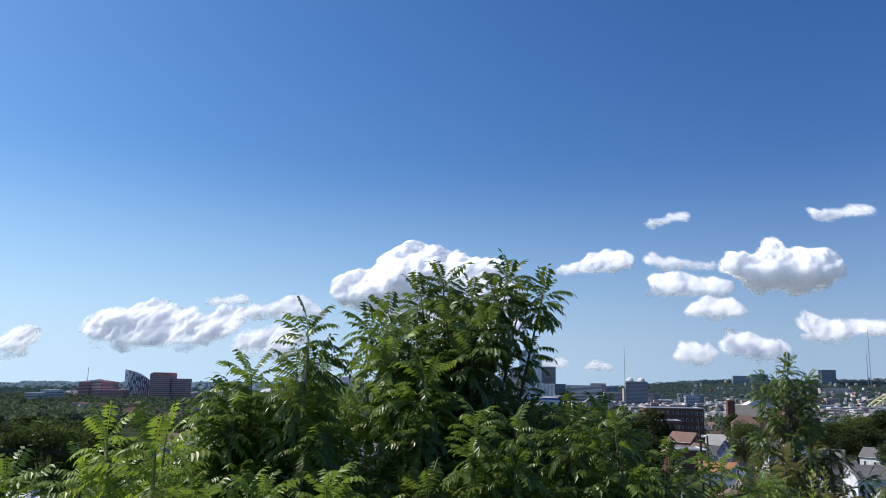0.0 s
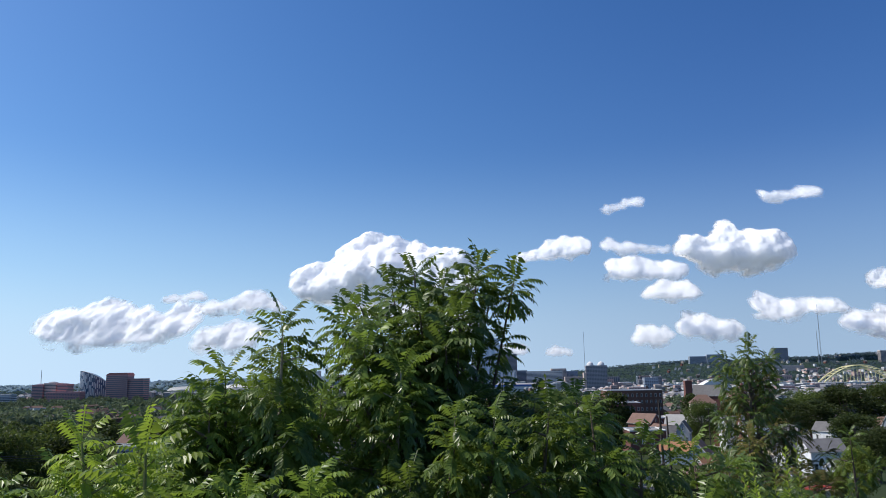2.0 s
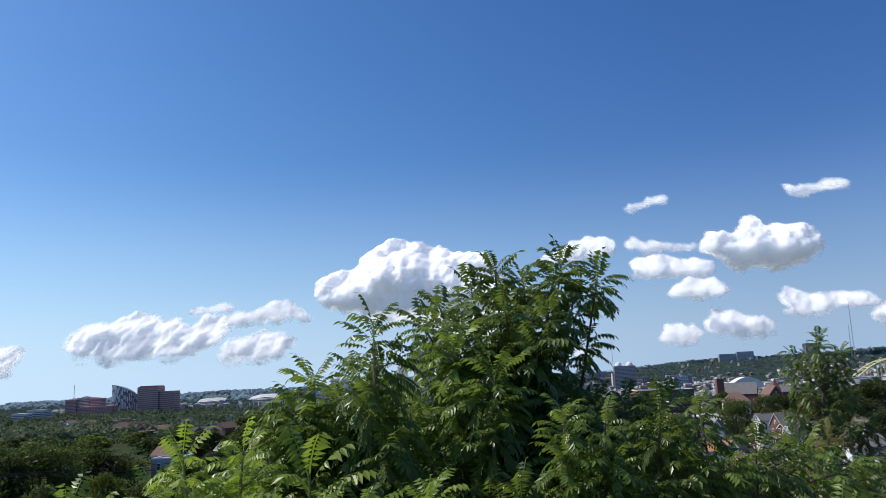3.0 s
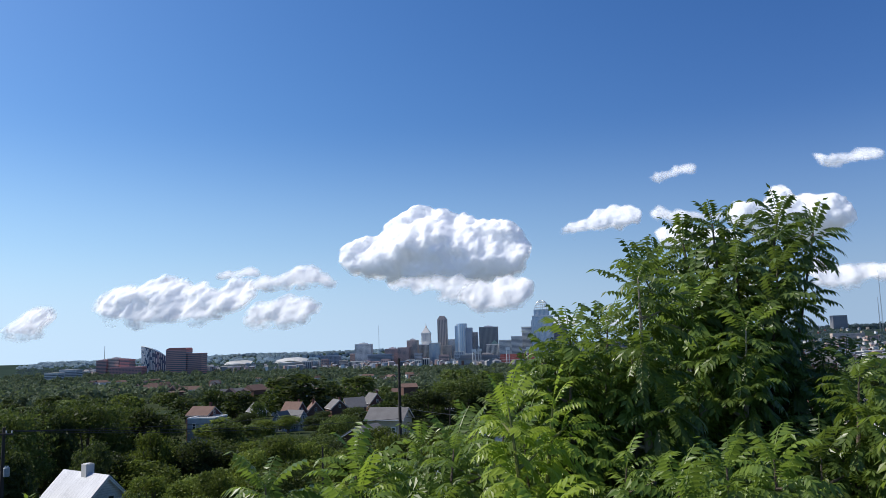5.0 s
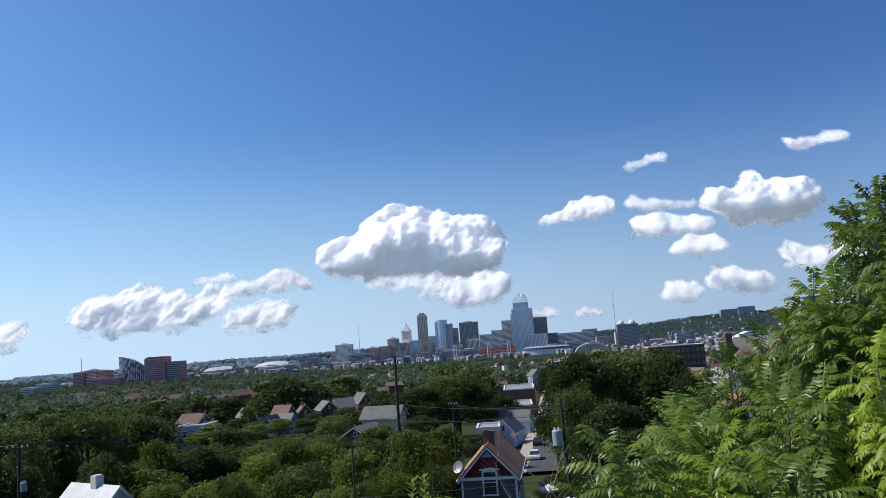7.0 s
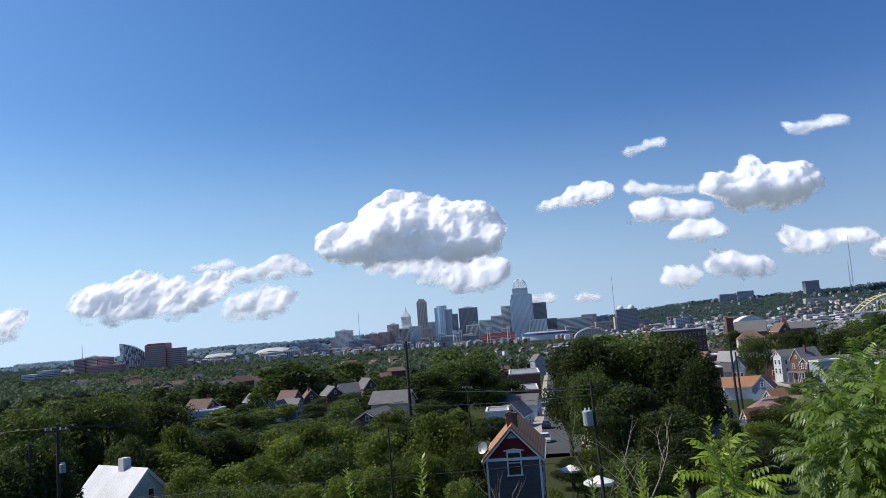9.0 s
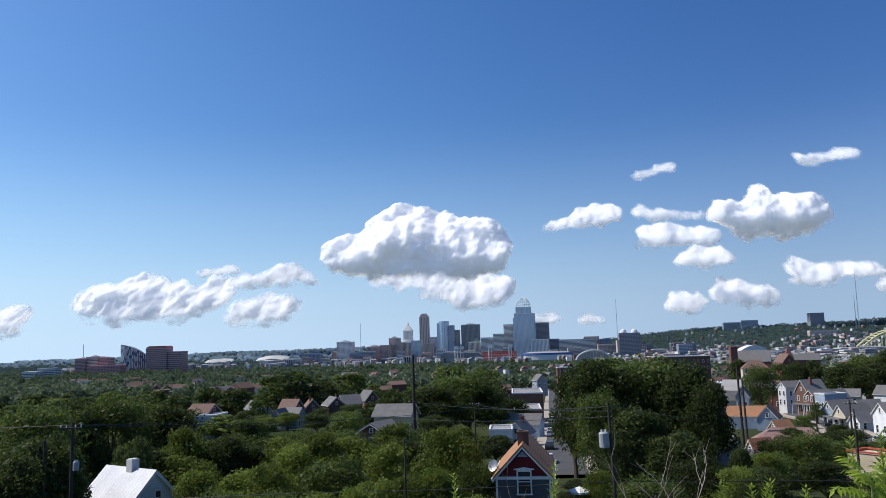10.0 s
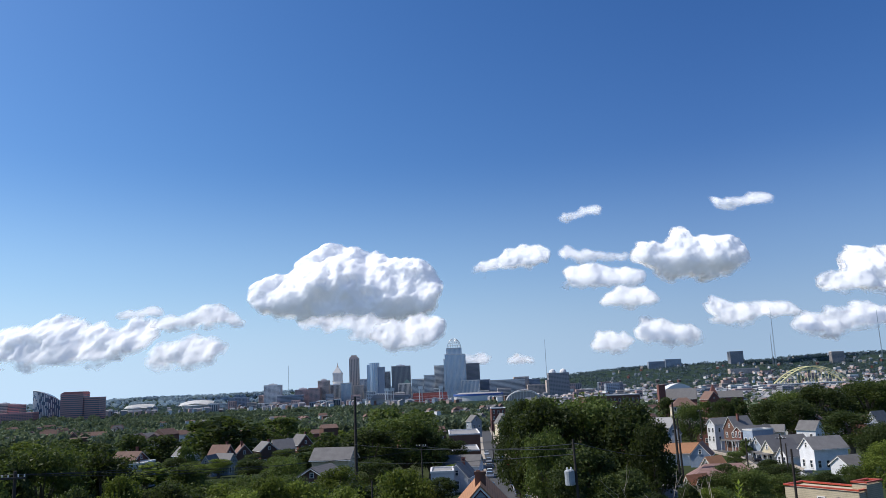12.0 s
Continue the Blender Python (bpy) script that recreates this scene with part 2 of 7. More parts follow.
def part(name, bm, material, parent, label="", smooth=False):
    me = bpy.data.meshes.new(name)
    bmesh.ops.recalc_face_normals(bm, faces=bm.faces)
    bm.to_mesh(me)
    bm.free()
    me.materials.append(material)
    if smooth:
        me.shade_smooth()
    ob = new(name, me)
    ob.parent = parent
    if label:
        ob["label"] = label
    return ob


def thing(name, label, category, m=None, group="", kind=""):
    ob = new(name)
    ob.empty_display_size = 0.1
    if m is not None:
        ob.matrix_world = m
    return tagged(ob, label, category, group, kind)


def box(bm, x0, x1, y0, y1, z0, z1, bevel=0.0):
    v = [bm.verts.new(p) for p in ((x0, y0, z0), (x1, y0, z0), (x1, y1, z0), (x0, y1, z0), (x0, y0, z1), (x1, y0, z1), (x1, y1, z1), (x0, y1, z1))]
    f = [bm.faces.new([v[i] for i in q]) for q in ((3, 2, 1, 0), (4, 5, 6, 7), (0, 1, 5, 4), (1, 2, 6, 5), (2, 3, 7, 6), (3, 0, 4, 7))]
    if bevel:
        bmesh.ops.bevel(bm, geom=list({e for q in f for e in q.edges}), offset=bevel, segments=1, affect="EDGES")
    return v


def prism(bm, outline, y0, y1):
    """A solid from an outline in x and z, from y0 to y1."""
    a = [bm.verts.new((x, y0, z)) for x, z in outline]
    b = [bm.verts.new((x, y1, z)) for x, z in outline]
    bm.faces.new(a)
    bm.faces.new(b[::-1])
    for i in range(len(a)):
        j = (i + 1) % len(a)
        bm.faces.new((a[j], a[i], b[i], b[j]))


def tube(bm, points, radii, sides=6):
    """A tube with flat ends along points."""
    rings = []
    for i, p in enumerate(points):
        p = Vector(p)
        d = (Vector(points[min(i + 1, len(points) - 1)]) - Vector(points[max(i - 1, 0)])).normalized()
        u = d.orthogonal().normalized() if abs(d.z) > 0.9 else d.cross(Vector((0, 0, 1))).normalized()
        w = d.cross(u)
        r = radii[i] if isinstance(radii, (list, tuple)) else radii
        rings.append([bm.verts.new(p + (u * math.cos(k * 2 * math.pi / sides) + w * math.sin(k * 2 * math.pi / sides)) * r) for k in range(sides)])
    for a, b in zip(rings, rings[1:]):
        for k in range(sides):
            bm.faces.new((a[k], a[(k + 1) % sides], b[(k + 1) % sides], b[k]))
    bm.faces.new(rings[0][::-1])
    bm.faces.new(rings[-1])


def solid(name, label, category, mat, build, m=None, group="", kind="", smooth=False):
    """A thing of one mesh."""
    bm = bmesh.new()
    build(bm)
    ob = part(name, bm, mat, None, smooth=smooth)
    if m is not None:
        ob.matrix_world = m
    return tagged(ob, label, category, group, kind)


# ---------------------------------------------------------------- ground
GY = (-80, -6, 0, 6, 15, 30, 50, 70, 90, 130, 180, 250, 330, 600, 1000, 1800, 2500, 6000)
GZ = (59.2, 58.8, 58.6, 57.5, 55.0, 50.0, 44.6, 43.2, 42.5, 40.4, 38.2, 35.2, 32.0, 21.5, 11.0, 2.0, 0.0, 0.0)
RX = (-3200, -2300, -1900, -1500, -1000, -500, 200, 560, 800, 1050, 1300, 1600, 2000, 2600, 4200)
RZ = (24, 28, 38, 43, 47, 45, 36, 62, 84, 98, 100, 106, 120, 128, 130)


def ridge_z(x):
    return float(np.interp(x, RX, RZ))


def ground_z(x, y):
    z = float(np.interp(y, GY, GZ))
    if 2 < y < 1500:
        z += 1.2 * noise.noise(Vector((x / 90, y / 90, 3.1))) * min(1, (y - 2) / 60)
    if y > 2700:
        far = 4450 - 500 * min(1, max(0, (x - 300) / 900))
        k = min(1.0, max(0.0, (y - (far - 1300 if x > 300 else far - 500)) / (1300 if x > 300 else 500)))
        k = k * k * (3 - 2 * k)
        z += k * ridge_z(x) * (1 + 0.10 * noise.noise(Vector((x / 260, y / 260, 7.7))))
    return z


ys = [-80, -40, -15, -6, -2, 0, 2, 4, 6, 9, 12, 15, 20, 25, 30, 36, 43, 50, 60, 70, 85, 100, 115, 130, 155, 180, 215, 250, 290, 330, 400, 480, 600, 750, 1000, 1300, 1800, 2300]
ys += list(range(2600, 4950, 75))
xs = [-4200, -3600, -3200, -2800] + list(range(-2500, -600, 80)) + list(range(-560, -160, 40)) + list(range(-160, 180, 10)) + list(range(180, 560, 40)) + list(range(560, 3000, 80)) + [3200, 3700, 4200]
verts = [(x, y, ground_z(x, y)) for y in ys for x in xs]
w = len(xs)
faces = [(j * w + i, j * w + i + 1, (j + 1) * w + i + 1, (j + 1) * w + i) for j in range(len(ys) - 1) for i in range(w - 1)]
gm, n, l, p = nodes_of("ground_cover")
co = n.new("ShaderNodeTexCoord").outputs["Object"]
c = mixed(n, l, noise_fac(n, l, co, 0.03, 6), (0.036, 0.046, 0.020), (0.058, 0.070, 0.030))
c = mixed(n, l, noise_fac(n, l, co, 0.9, 6, 0.3, 0.8), c, (0.050, 0.055, 0.028))
c = mixed(n, l, noise_fac(n, l, co, 0.006, 3, 0.55, 0.7), c, (0.040, 0.060, 0.035))
# the far slopes are woodland, not grass
sp = n.new("ShaderNodeSeparateXYZ")
l.new(co, sp.inputs[0])
fw = n.new("ShaderNodeMapRange")
fw.inputs[1].default_value, fw.inputs[2].default_value = 500, 900
l.new(sp.outputs[1], fw.inputs[0])
c = mixed(n, l, fw.outputs[0], c, mixed(n, l, noise_fac(n, l, co, 0.02, 6), (0.026, 0.044, 0.036), (0.040, 0.060, 0.046)))
l.new(c, p.inputs["Base Color"])
p.inputs["Roughness"].default_value, p.inputs["Specular IOR Level"].default_value = 0.95, 0.0
ground = new("ground", mesh_of("ground", verts, faces, gm, True))
tagged(ground, "grassy hillside falling away to a wooded river basin", "ground", kind="structure")


# ---------------------------------------------------------------- clouds
def value_noise(u, v, seed):
    """Smooth noise on a lattice, 0 to 1."""
    iu, iv = np.floor(u).astype(int), np.floor(v).astype(int)
    fu, fv = u - iu, v - iv
    fu, fv = fu * fu * (3 - 2 * fu), fv * fv * (3 - 2 * fv)

    def h(a, b):
        q = (a * 374761393 + b * 668265263 + seed * 974711) & 0x7FFFFFFF
        q = ((q ^ (q >> 13)) * 1274126177) & 0x7FFFFFFF
        return ((q ^ (q >> 16)) & 0xFFFF) / 65535.0

    top = h(iu, iv) * (1 - fu) + h(iu + 1, iv) * fu
    bot = h(iu, iv + 1) * (1 - fu) + h(iu + 1, iv + 1) * fu
    return top * (1 - fv) + bot * fv


def fbm(u, v, seed, octaves=5):
    out, amp, tot = 0.0, 1.0, 0.0
    for k in range(octaves):
        out = out + amp * value_noise(u * 2 ** k, v * 2 ** k, seed + k)
        tot += amp
        amp *= 0.55
    return out / tot


def billow(u, v, seed):
    """Rounded heads with creases between them, 0 to 1."""
    w = fbm(u + 0.35 * value_noise(u * 1.7, v * 1.7, seed + 5), v + 0.35 * value_noise(u * 1.7 + 9, v * 1.7, seed + 6), seed, 2)
    return np.clip(np.abs(2 * w - 1) * 1.9, 0, 1) ** 0.8


cm, n, l, p = nodes_of("cloud")
p.inputs["Base Color"].default_value = (0.93, 0.93, 0.935, 1)
p.inputs["Roughness"].default_value, p.inputs["Specular IOR Level"].default_value = 1.0, 0.0
p.inputs["Subsurface Weight"].default_value, p.inputs["Subsurface Scale"].default_value = 1.0, 90.0
p.inputs["Subsurface Radius"].default_value = (1.0, 1.0, 1.0)
# weak glow added in place of sunlight scattered within the cloud
p.inputs["Emission Color"].default_value, p.inputs["Emission Strength"].default_value = (0.97, 0.98, 1.0, 1), 0.10
tp = n.new("ShaderNodeBsdfTransparent")
at = n.new("ShaderNodeAttribute"); at.attribute_name = "thickness"
m2 = n.new("ShaderNodeMixShader")
l.new(at.outputs["Fac"], m2.inputs[0]); l.new(tp.outputs[0], m2.inputs[1]); l.new(p.outputs[0], m2.inputs[2])
l.new(m2.outputs[0], n["Material Output"].inputs["Surface"])
CLOUD_Y = 4450.0


def main_piece(mask):
    """The largest connected piece of a grid mask."""
    seen = np.zeros(mask.shape, int)
    best, tag = (0, 0), 0
    for j, i in zip(*np.nonzero(mask)):
        if seen[j, i]:
            continue
        tag += 1
        size, todo = 0, [(j, i)]
        seen[j, i] = tag
        while todo:
            b, a = todo.pop()
            size += 1
            for d, c in ((b + 1, a), (b - 1, a), (b, a + 1), (b, a - 1)):
                if 0 <= d < mask.shape[0] and 0 <= c < mask.shape[1] and mask[d, c] and not seen[d, c]:
                    seen[d, c] = tag
                    todo.append((d, c))
        best = max(best, (size, tag))
    return seen == best[1]


def cloud(seed, lobes, label="white cumulus cloud with a greyish flat base", firm=1.0):
    """A cloud of many puffs heaped inside lobes (x, z, half width, half height), lumpy all round, thin at the rim."""
    rnd = random.Random(seed)
    puffs = []
    for cx, cz, a, b in lobes:
        big = min(a, b)
        puffs.append((cx, cz, 0.8 * big, 0.0))
        for _ in range(int((9 if big > 55 else 5) + 2.6 * a / b + 26 * a * b / 9000)):
            t, r = rnd.uniform(0, 2 * math.pi), math.sqrt(rnd.random()) * 0.95
            px, pz = cx + a * r * math.cos(t), cz + b * r * math.sin(t) * (1.0 if math.sin(t) > 0 else 0.62)
            rad = big * ((0.22 if big > 70 else 0.40) + 0.58 * rnd.random() ** 1.4) * (1.15 - 0.5 * r)
            puffs.append((px, pz, rad, big * 0.7 * math.sqrt(max(0, 1 - r * r)) * rnd.uniform(0.3, 1)))
    puffs = [(px, pz, rad + 13, lift) for px, pz, rad, lift in puffs]
    foot, crest = min(q[1] - q[3] for q in lobes), max(q[1] + q[3] for q in lobes)
    tall = crest - foot
    step = 7.0
    x0 = min(q[0] - q[2] for q in puffs) - 30
    x1 = max(q[0] + q[2] for q in puffs) + 30
    z0 = min(q[1] - q[2] for q in puffs) - 30
    z1 = max(q[1] + q[2] for q in puffs) + 30
    gx, gz = np.meshgrid(np.arange(x0, x1, step), np.arange(z0, z1, step))
    amp = min(34.0, 0.38 * sorted(min(q[2], q[3]) for q in lobes)[len(lobes) // 2])
    wx = gx + amp * (fbm(gx / 60, gz / 60, seed) - 0.5) + 0.2 * amp * (fbm(gx / 14, gz / 14, seed + 9, 3) - 0.5)
    wz = gz + amp * (fbm(gx / 60 + 50, gz / 60, seed + 3) - 0.5) + 0.2 * amp * (fbm(gx / 14 + 9, gz / 14, seed + 5, 3) - 0.5)
    high = np.full(gx.shape, -1.0)
    heap = np.zeros(gx.shape)
    for px, pz, rad, lift in puffs:
        d2 = (wx - px) ** 2 + (wz - pz) ** 2
        inside = d2 < rad * rad
        high = np.where(inside, np.maximum(high, lift + np.sqrt(np.maximum(rad * rad - d2, 0))), high)
        heap += np.clip(1 - d2 / (1.25 * rad) ** 2, 0, 1) ** 2
    soft = 1.0 - np.exp(-1.1 * heap) - 0.14
    soft = soft + 0.30 * (fbm(gx / 40, gz / 34, seed + 40, 5) - 0.55) + 0.22 * (billow(gx / 52, gz / 46, seed + 50) - 0.45)
    low = np.clip((gz - foot) / (0.55 * tall), 0, 1)          # 0 at the base, 1 in the heaped upper part
    ragged = fbm(gx / 90, gz / 38, seed + 20) - 0.5
    keep = main_piece(soft > 0)
    # how far inside the outline, for the thin ragged rim
    inner, rim_in = keep.copy(), np.zeros(gx.shape)
    for _ in range(26):
        rim_in += step * inner
        pad = np.pad(inner, 1)
        inner = inner & pad[:-2, 1:-1] & pad[2:, 1:-1] & pad[1:-1, :-2] & pad[1:-1, 2:]
    for _ in range(3):
        pad = np.pad(rim_in, 1)
        rim_in = (pad[1:-1, 1:-1] * 2 + pad[:-2, 1:-1] + pad[2:, 1:-1] + pad[1:-1, :-2] + pad[1:-1, 2:]) / 6
    fade = np.minimum(24 + 85 * (1 - low) ** 2 + 120 * (1 - firm), 0.85 * rim_in.max())
    wisp = 0.9 * (fbm(gx / 42, gz / 34, seed + 70, 4) - 0.5) + 1.3 * ragged * (1.1 - low)
    thick = np.clip((rim_in - 5) / fade + wisp * np.clip(1.6 - rim_in / fade, 0, 1), 0, 1) * np.clip((rim_in - 5) / 14, 0, 1)
    thick = thick * thick * (3 - 2 * thick) * (0.35 + 0.65 * firm)
    high = np.maximum(high, 0)
    size = min(1.0, tall / 260)
    for _ in range(40 if tall > 200 else 14):     # soft folds
        pad = np.pad(high, 1, mode="edge")
        high = (pad[1:-1, 1:-1] * 2 + pad[:-2, 1:-1] + pad[2:, 1:-1] + pad[1:-1, :-2] + pad[1:-1, 2:]) / 6
    rough = size * (0.15 + 0.85 * low) * np.clip(soft * 4, 0, 1)
    high = (0.55 if tall > 330 else 0.32) * high + rough * (9 * billow(gx / 95, gz / 80, seed + 31) + 7 * billow(gx / 40, gz / 36, seed + 33) + 5 * billow(gx / 18, gz / 17, seed + 35))
    # the heap leans back towards its top and is cut under at its base
    up = gz - foot - tall * (0.27 + 0.5 * (fbm(gx / 110, gz / 110, seed + 60, 3) - 0.5))
    under = 0.95 if tall > 330 else 0.45
    lean = (1.08 - under) * up + under * np.sqrt(up * up + (0.22 * tall) ** 2)
    idx = -np.ones(gx.shape, int)
    idx[keep] = np.arange(keep.sum())
    near = np.stack([gx[keep], lean[keep] - high[keep], gz[keep]], 1)
    back = np.stack([gx[keep], lean[keep] + 0.8 * high[keep] + 4, gz[keep]], 1)
    full = keep[:-1, :-1] & keep[1:, :-1] & keep[:-1, 1:] & keep[1:, 1:]
    j, i = np.nonzero(full)
    q = np.stack([idx[j, i], idx[j, i + 1], idx[j + 1, i + 1], idx[j + 1, i]], 1)
    k = int(keep.sum())
    me = bpy.data.meshes.new("cloud")
    edge = np.vstack([q[:, [0, 1]], q[:, [1, 2]], q[:, [2, 3]], q[:, [3, 0]]])
    code = edge.min(1) * (k + 1) + edge.max(1)
    _, first, times = np.unique(code, return_index=True, return_counts=True)
    rim = edge[first[times == 1]]
    rim = np.stack([rim[:, 1], rim[:, 0], rim[:, 0] + k, rim[:, 1] + k], 1)
    me.from_pydata(np.vstack([near, back]).tolist(), [], np.vstack([q, q[:, ::-1] + k, rim]).tolist())
    me.materials.append(cm)
    me.shade_smooth()
    field = me.attributes.new("thickness", "FLOAT", "POINT")
    field.data.foreach_set("value", np.tile(thick[keep], 2).astype(np.float32))
    ob = new("cloud", me)
    k = 1 - 0.03 * ((seed * 3 + (2 if seed < 14 else 0)) % 7)     # each cloud at its own distance
    ob.scale, ob.location = (k, k, k), (6 * (k - 1), CLOUD_Y * k, -60 * (k - 1))
    return tagged(ob, label, "cloud", "clouds in the sky")


cloud(11, [(-920, 601, 193, 126), (-715, 720, 172, 166), (-518, 688, 180, 172), (-339, 637, 163, 171), (-162, 609, 136, 164), (-542, 531, 487, 105), (-347, 490, 275, 98)], "tall white cumulus cloud heaped over the skyline, grey underneath", 1)
cloud(12, [(-563, 428, 293, 46), (-452, 349, 114, 45)], "thin ragged cloud hanging under the tall cumulus", 0.6)
cloud(13, [(-127, 369, 154, 84), (-306, 357, 97, 65), (-196, 296, 192, 45)], "small white cloud beside the tower top", 0.85)
cloud(14, [(-2506, 373, 158, 101), (-2270, 434, 157, 108), (-2033, 380, 173, 94), (-1791, 400, 110, 107), (-2173, 298, 448, 67)], "broad white cumulus cloud low over the river", 0.78)
cloud(15, [(-1668, 533, 82, 34), (-1740, 524, 69, 20), (-1816, 519, 55, 24)], "small thin white cloud in the blue", 0.7)
cloud(16, [(-1577, 458, 102, 43), (-1465, 464, 95, 43), (-1352, 494, 108, 73), (-1261, 462, 74, 40), (-1194, 445, 67, 30)], "long white cumulus cloud over the river", 0.8)
cloud(17, [(-1401, 312, 141, 79), (-1589, 266, 119, 66), (-1454, 235, 168, 46)], "pale cumulus cloud low over the horizon", 0.75)
cloud(18, [(-3075, 245, 136, 88), (-3094, 365, 108, 27)], "pale cumulus cloud low over the horizon", 0.7)
cloud(19, [(508, 768, 151, 75), (264, 709, 83, 39), (371, 728, 95, 42)], "white cumulus cloud with a flat base", 1)
cloud(20, [(742, 771, 44, 45), (791, 752, 50, 26), (847, 748, 75, 39), (941, 742, 68, 26), (1034, 742, 93, 26)], "torn white cloud beside larger ones", 0.75)
cloud(21, [(875, 630, 139, 70), (1061, 618, 117, 57), (794, 590, 93, 32)], "white cumulus cloud in a blue sky", 0.95)
cloud(22, [(1097, 500, 141, 57), (1003, 478, 86, 38)], "white cumulus cloud in a blue sky", 0.95)
cloud(23, [(1258, 752, 116, 77), (1466, 888, 44, 60), (1432, 800, 78, 70), (1426, 730, 160, 96), (1655, 738, 132, 114), (1494, 647, 271, 57)], "tall white cumulus cloud with a grey base", 1)
cloud(24, [(917, 1030, 63, 33), (836, 1006, 75, 20), (746, 980, 57, 23)], "thin wisp of white cloud high up", 0.5)
cloud(25, [(1702, 1033, 115, 38), (1801, 1042, 66, 26), (1891, 1061, 78, 42)], "small white cloud in the blue sky", 0.8)
cloud(41, [(975, 249, 92, 60), (900, 240, 60, 42)], "pale cumulus cloud over the hill", 0.85)
cloud(27, [(1219, 309, 103, 75), (1383, 274, 96, 56), (1274, 249, 166, 37)], "pale cumulus cloud over the hill", 0.85)
cloud(28, [(1625, 429, 84, 56), (1631, 338, 137, 37), (1862, 402, 221, 47)], "long pale cumulus cloud over the hill", 0.85)
cloud(29, [(166, 186, 88, 35)], "tiny pale cloud low over the city", 0.6)
cloud(30, [(433, 171, 88, 28)], "tiny pale cloud low over the city", 0.6)
cloud(31, [(2365, 542, 188, 65), (2568, 600, 163, 145), (2768, 618, 195, 132)], "white cumulus cloud over the hill", 0.95)
cloud(32, [(2188, 300, 167, 64), (2403, 339, 193, 84), (2660, 329, 193, 64)], "pale cumulus cloud low over the hill", 0.8)


# ---------------------------------------------------------------- plants
def leaf_mesh(name, centers, ways, normals, size, mat, rnd):
    """Many small pointed leaves as one mesh."""
    k = len(centers)
    ways = ways / np.linalg.norm(ways, axis=1, keepdims=True)
    side = np.cross(ways, normals)
    side /= np.linalg.norm(side, axis=1, keepdims=True) + 1e-9
    up = np.cross(side, ways)
    s = (size * rnd.uniform(0.6, 1.35, k))[:, None]
    base, tip = centers - ways * s * 0.45, centers + ways * s * 0.55
    v = np.stack([base + side * s * 0.36, tip, base - side * s * 0.30 + up * s * 0.12], 1).reshape(-1, 3)
    f = (np.arange(k) * 3)[:, None] + np.arange(3)[None]
    me = bpy.data.meshes.new(name)
    me.from_pydata(v.tolist(), [], f.tolist())
    me.materials.append(mat)
    return me


def crown_points(rnd, count, blobs, radius, height, lobes_at=0.72, low=0.15):
    """Points on a heap of leafy clumps inside an egg of that radius and height, its foot at z = 0."""
    az = rnd.uniform(0, 2 * np.pi, blobs)
    cz = rnd.uniform(low, 1.0, blobs)
    wide = np.sqrt(np.clip(1 - ((cz - 0.42) / 0.62) ** 2, 0.05, 1))
    reach = lobes_at * np.sqrt(rnd.uniform(0.25, 1, blobs)) * wide
    c = np.stack([np.cos(az) * reach * radius, np.sin(az) * reach * radius, cz * height * 0.88], 1)
    r = radius * rnd.uniform(0.24, 0.46, blobs) * (0.6 + 0.4 * wide)
    pick = rnd.integers(0, blobs, count)
    d = rnd.normal(size=(count, 3))
    d[:, 2] = d[:, 2] * 0.9 + 0.25
    d /= np.linalg.norm(d, axis=1, keepdims=True)
    pts = c[pick] + d * (r[pick] * rnd.uniform(0.55, 1.12, count))[:, None] * np.array([1, 1, 0.85])
    return pts, d, c


def tree_kind(seed, radius, height, trunk, leaves, leaf, mat, label, blobs=34, bark="bark"):
    """A broad tree with its foot at the origin: a tapered trunk with limbs, and a crown of leafy clumps."""
    rnd = np.random.default_rng(seed)
    tree = thing("tree", label, "tree")
    pts, d, cs = crown_points(rnd, leaves, blobs, radius, height - trunk)
    pts[:, 2] += trunk
    cs[:, 2] += trunk
    way = rnd.normal(size=pts.shape) + d * 0.5 - np.array([0, 0, 0.5])
    me = leaf_mesh("crown", pts, way, d + rnd.normal(size=pts.shape) * 0.55, leaf, M[mat], rnd)
    crown = new("crown", me)
    crown.parent = tree
    bm = bmesh.new()
    r0 = 0.035 * height
    top = Vector((0, 0, trunk + 0.55 * (height - trunk)))
    tube(bm, [(0, 0, -1.0), (0.05 * r0, 0, trunk * 0.5), (0.3 * r0, 0.2 * r0, trunk), tuple(top)], [r0 * 1.2, r0, r0 * 0.8, r0 * 0.25], 7)
    for k in range(0, blobs, 3):
        a = Vector((0, 0, trunk * rnd.uniform(0.75, 1.3)))
        b = Vector(cs[k])
        tube(bm, [tuple(a), tuple(a.lerp(b, 0.5) + Vector((0, 0, 0.06 * height))), tuple(b)], [r0 * 0.4, r0 * 0.22, r0 * 0.08], 5)
    part("trunk", bm, M[bark], tree)
    return tree


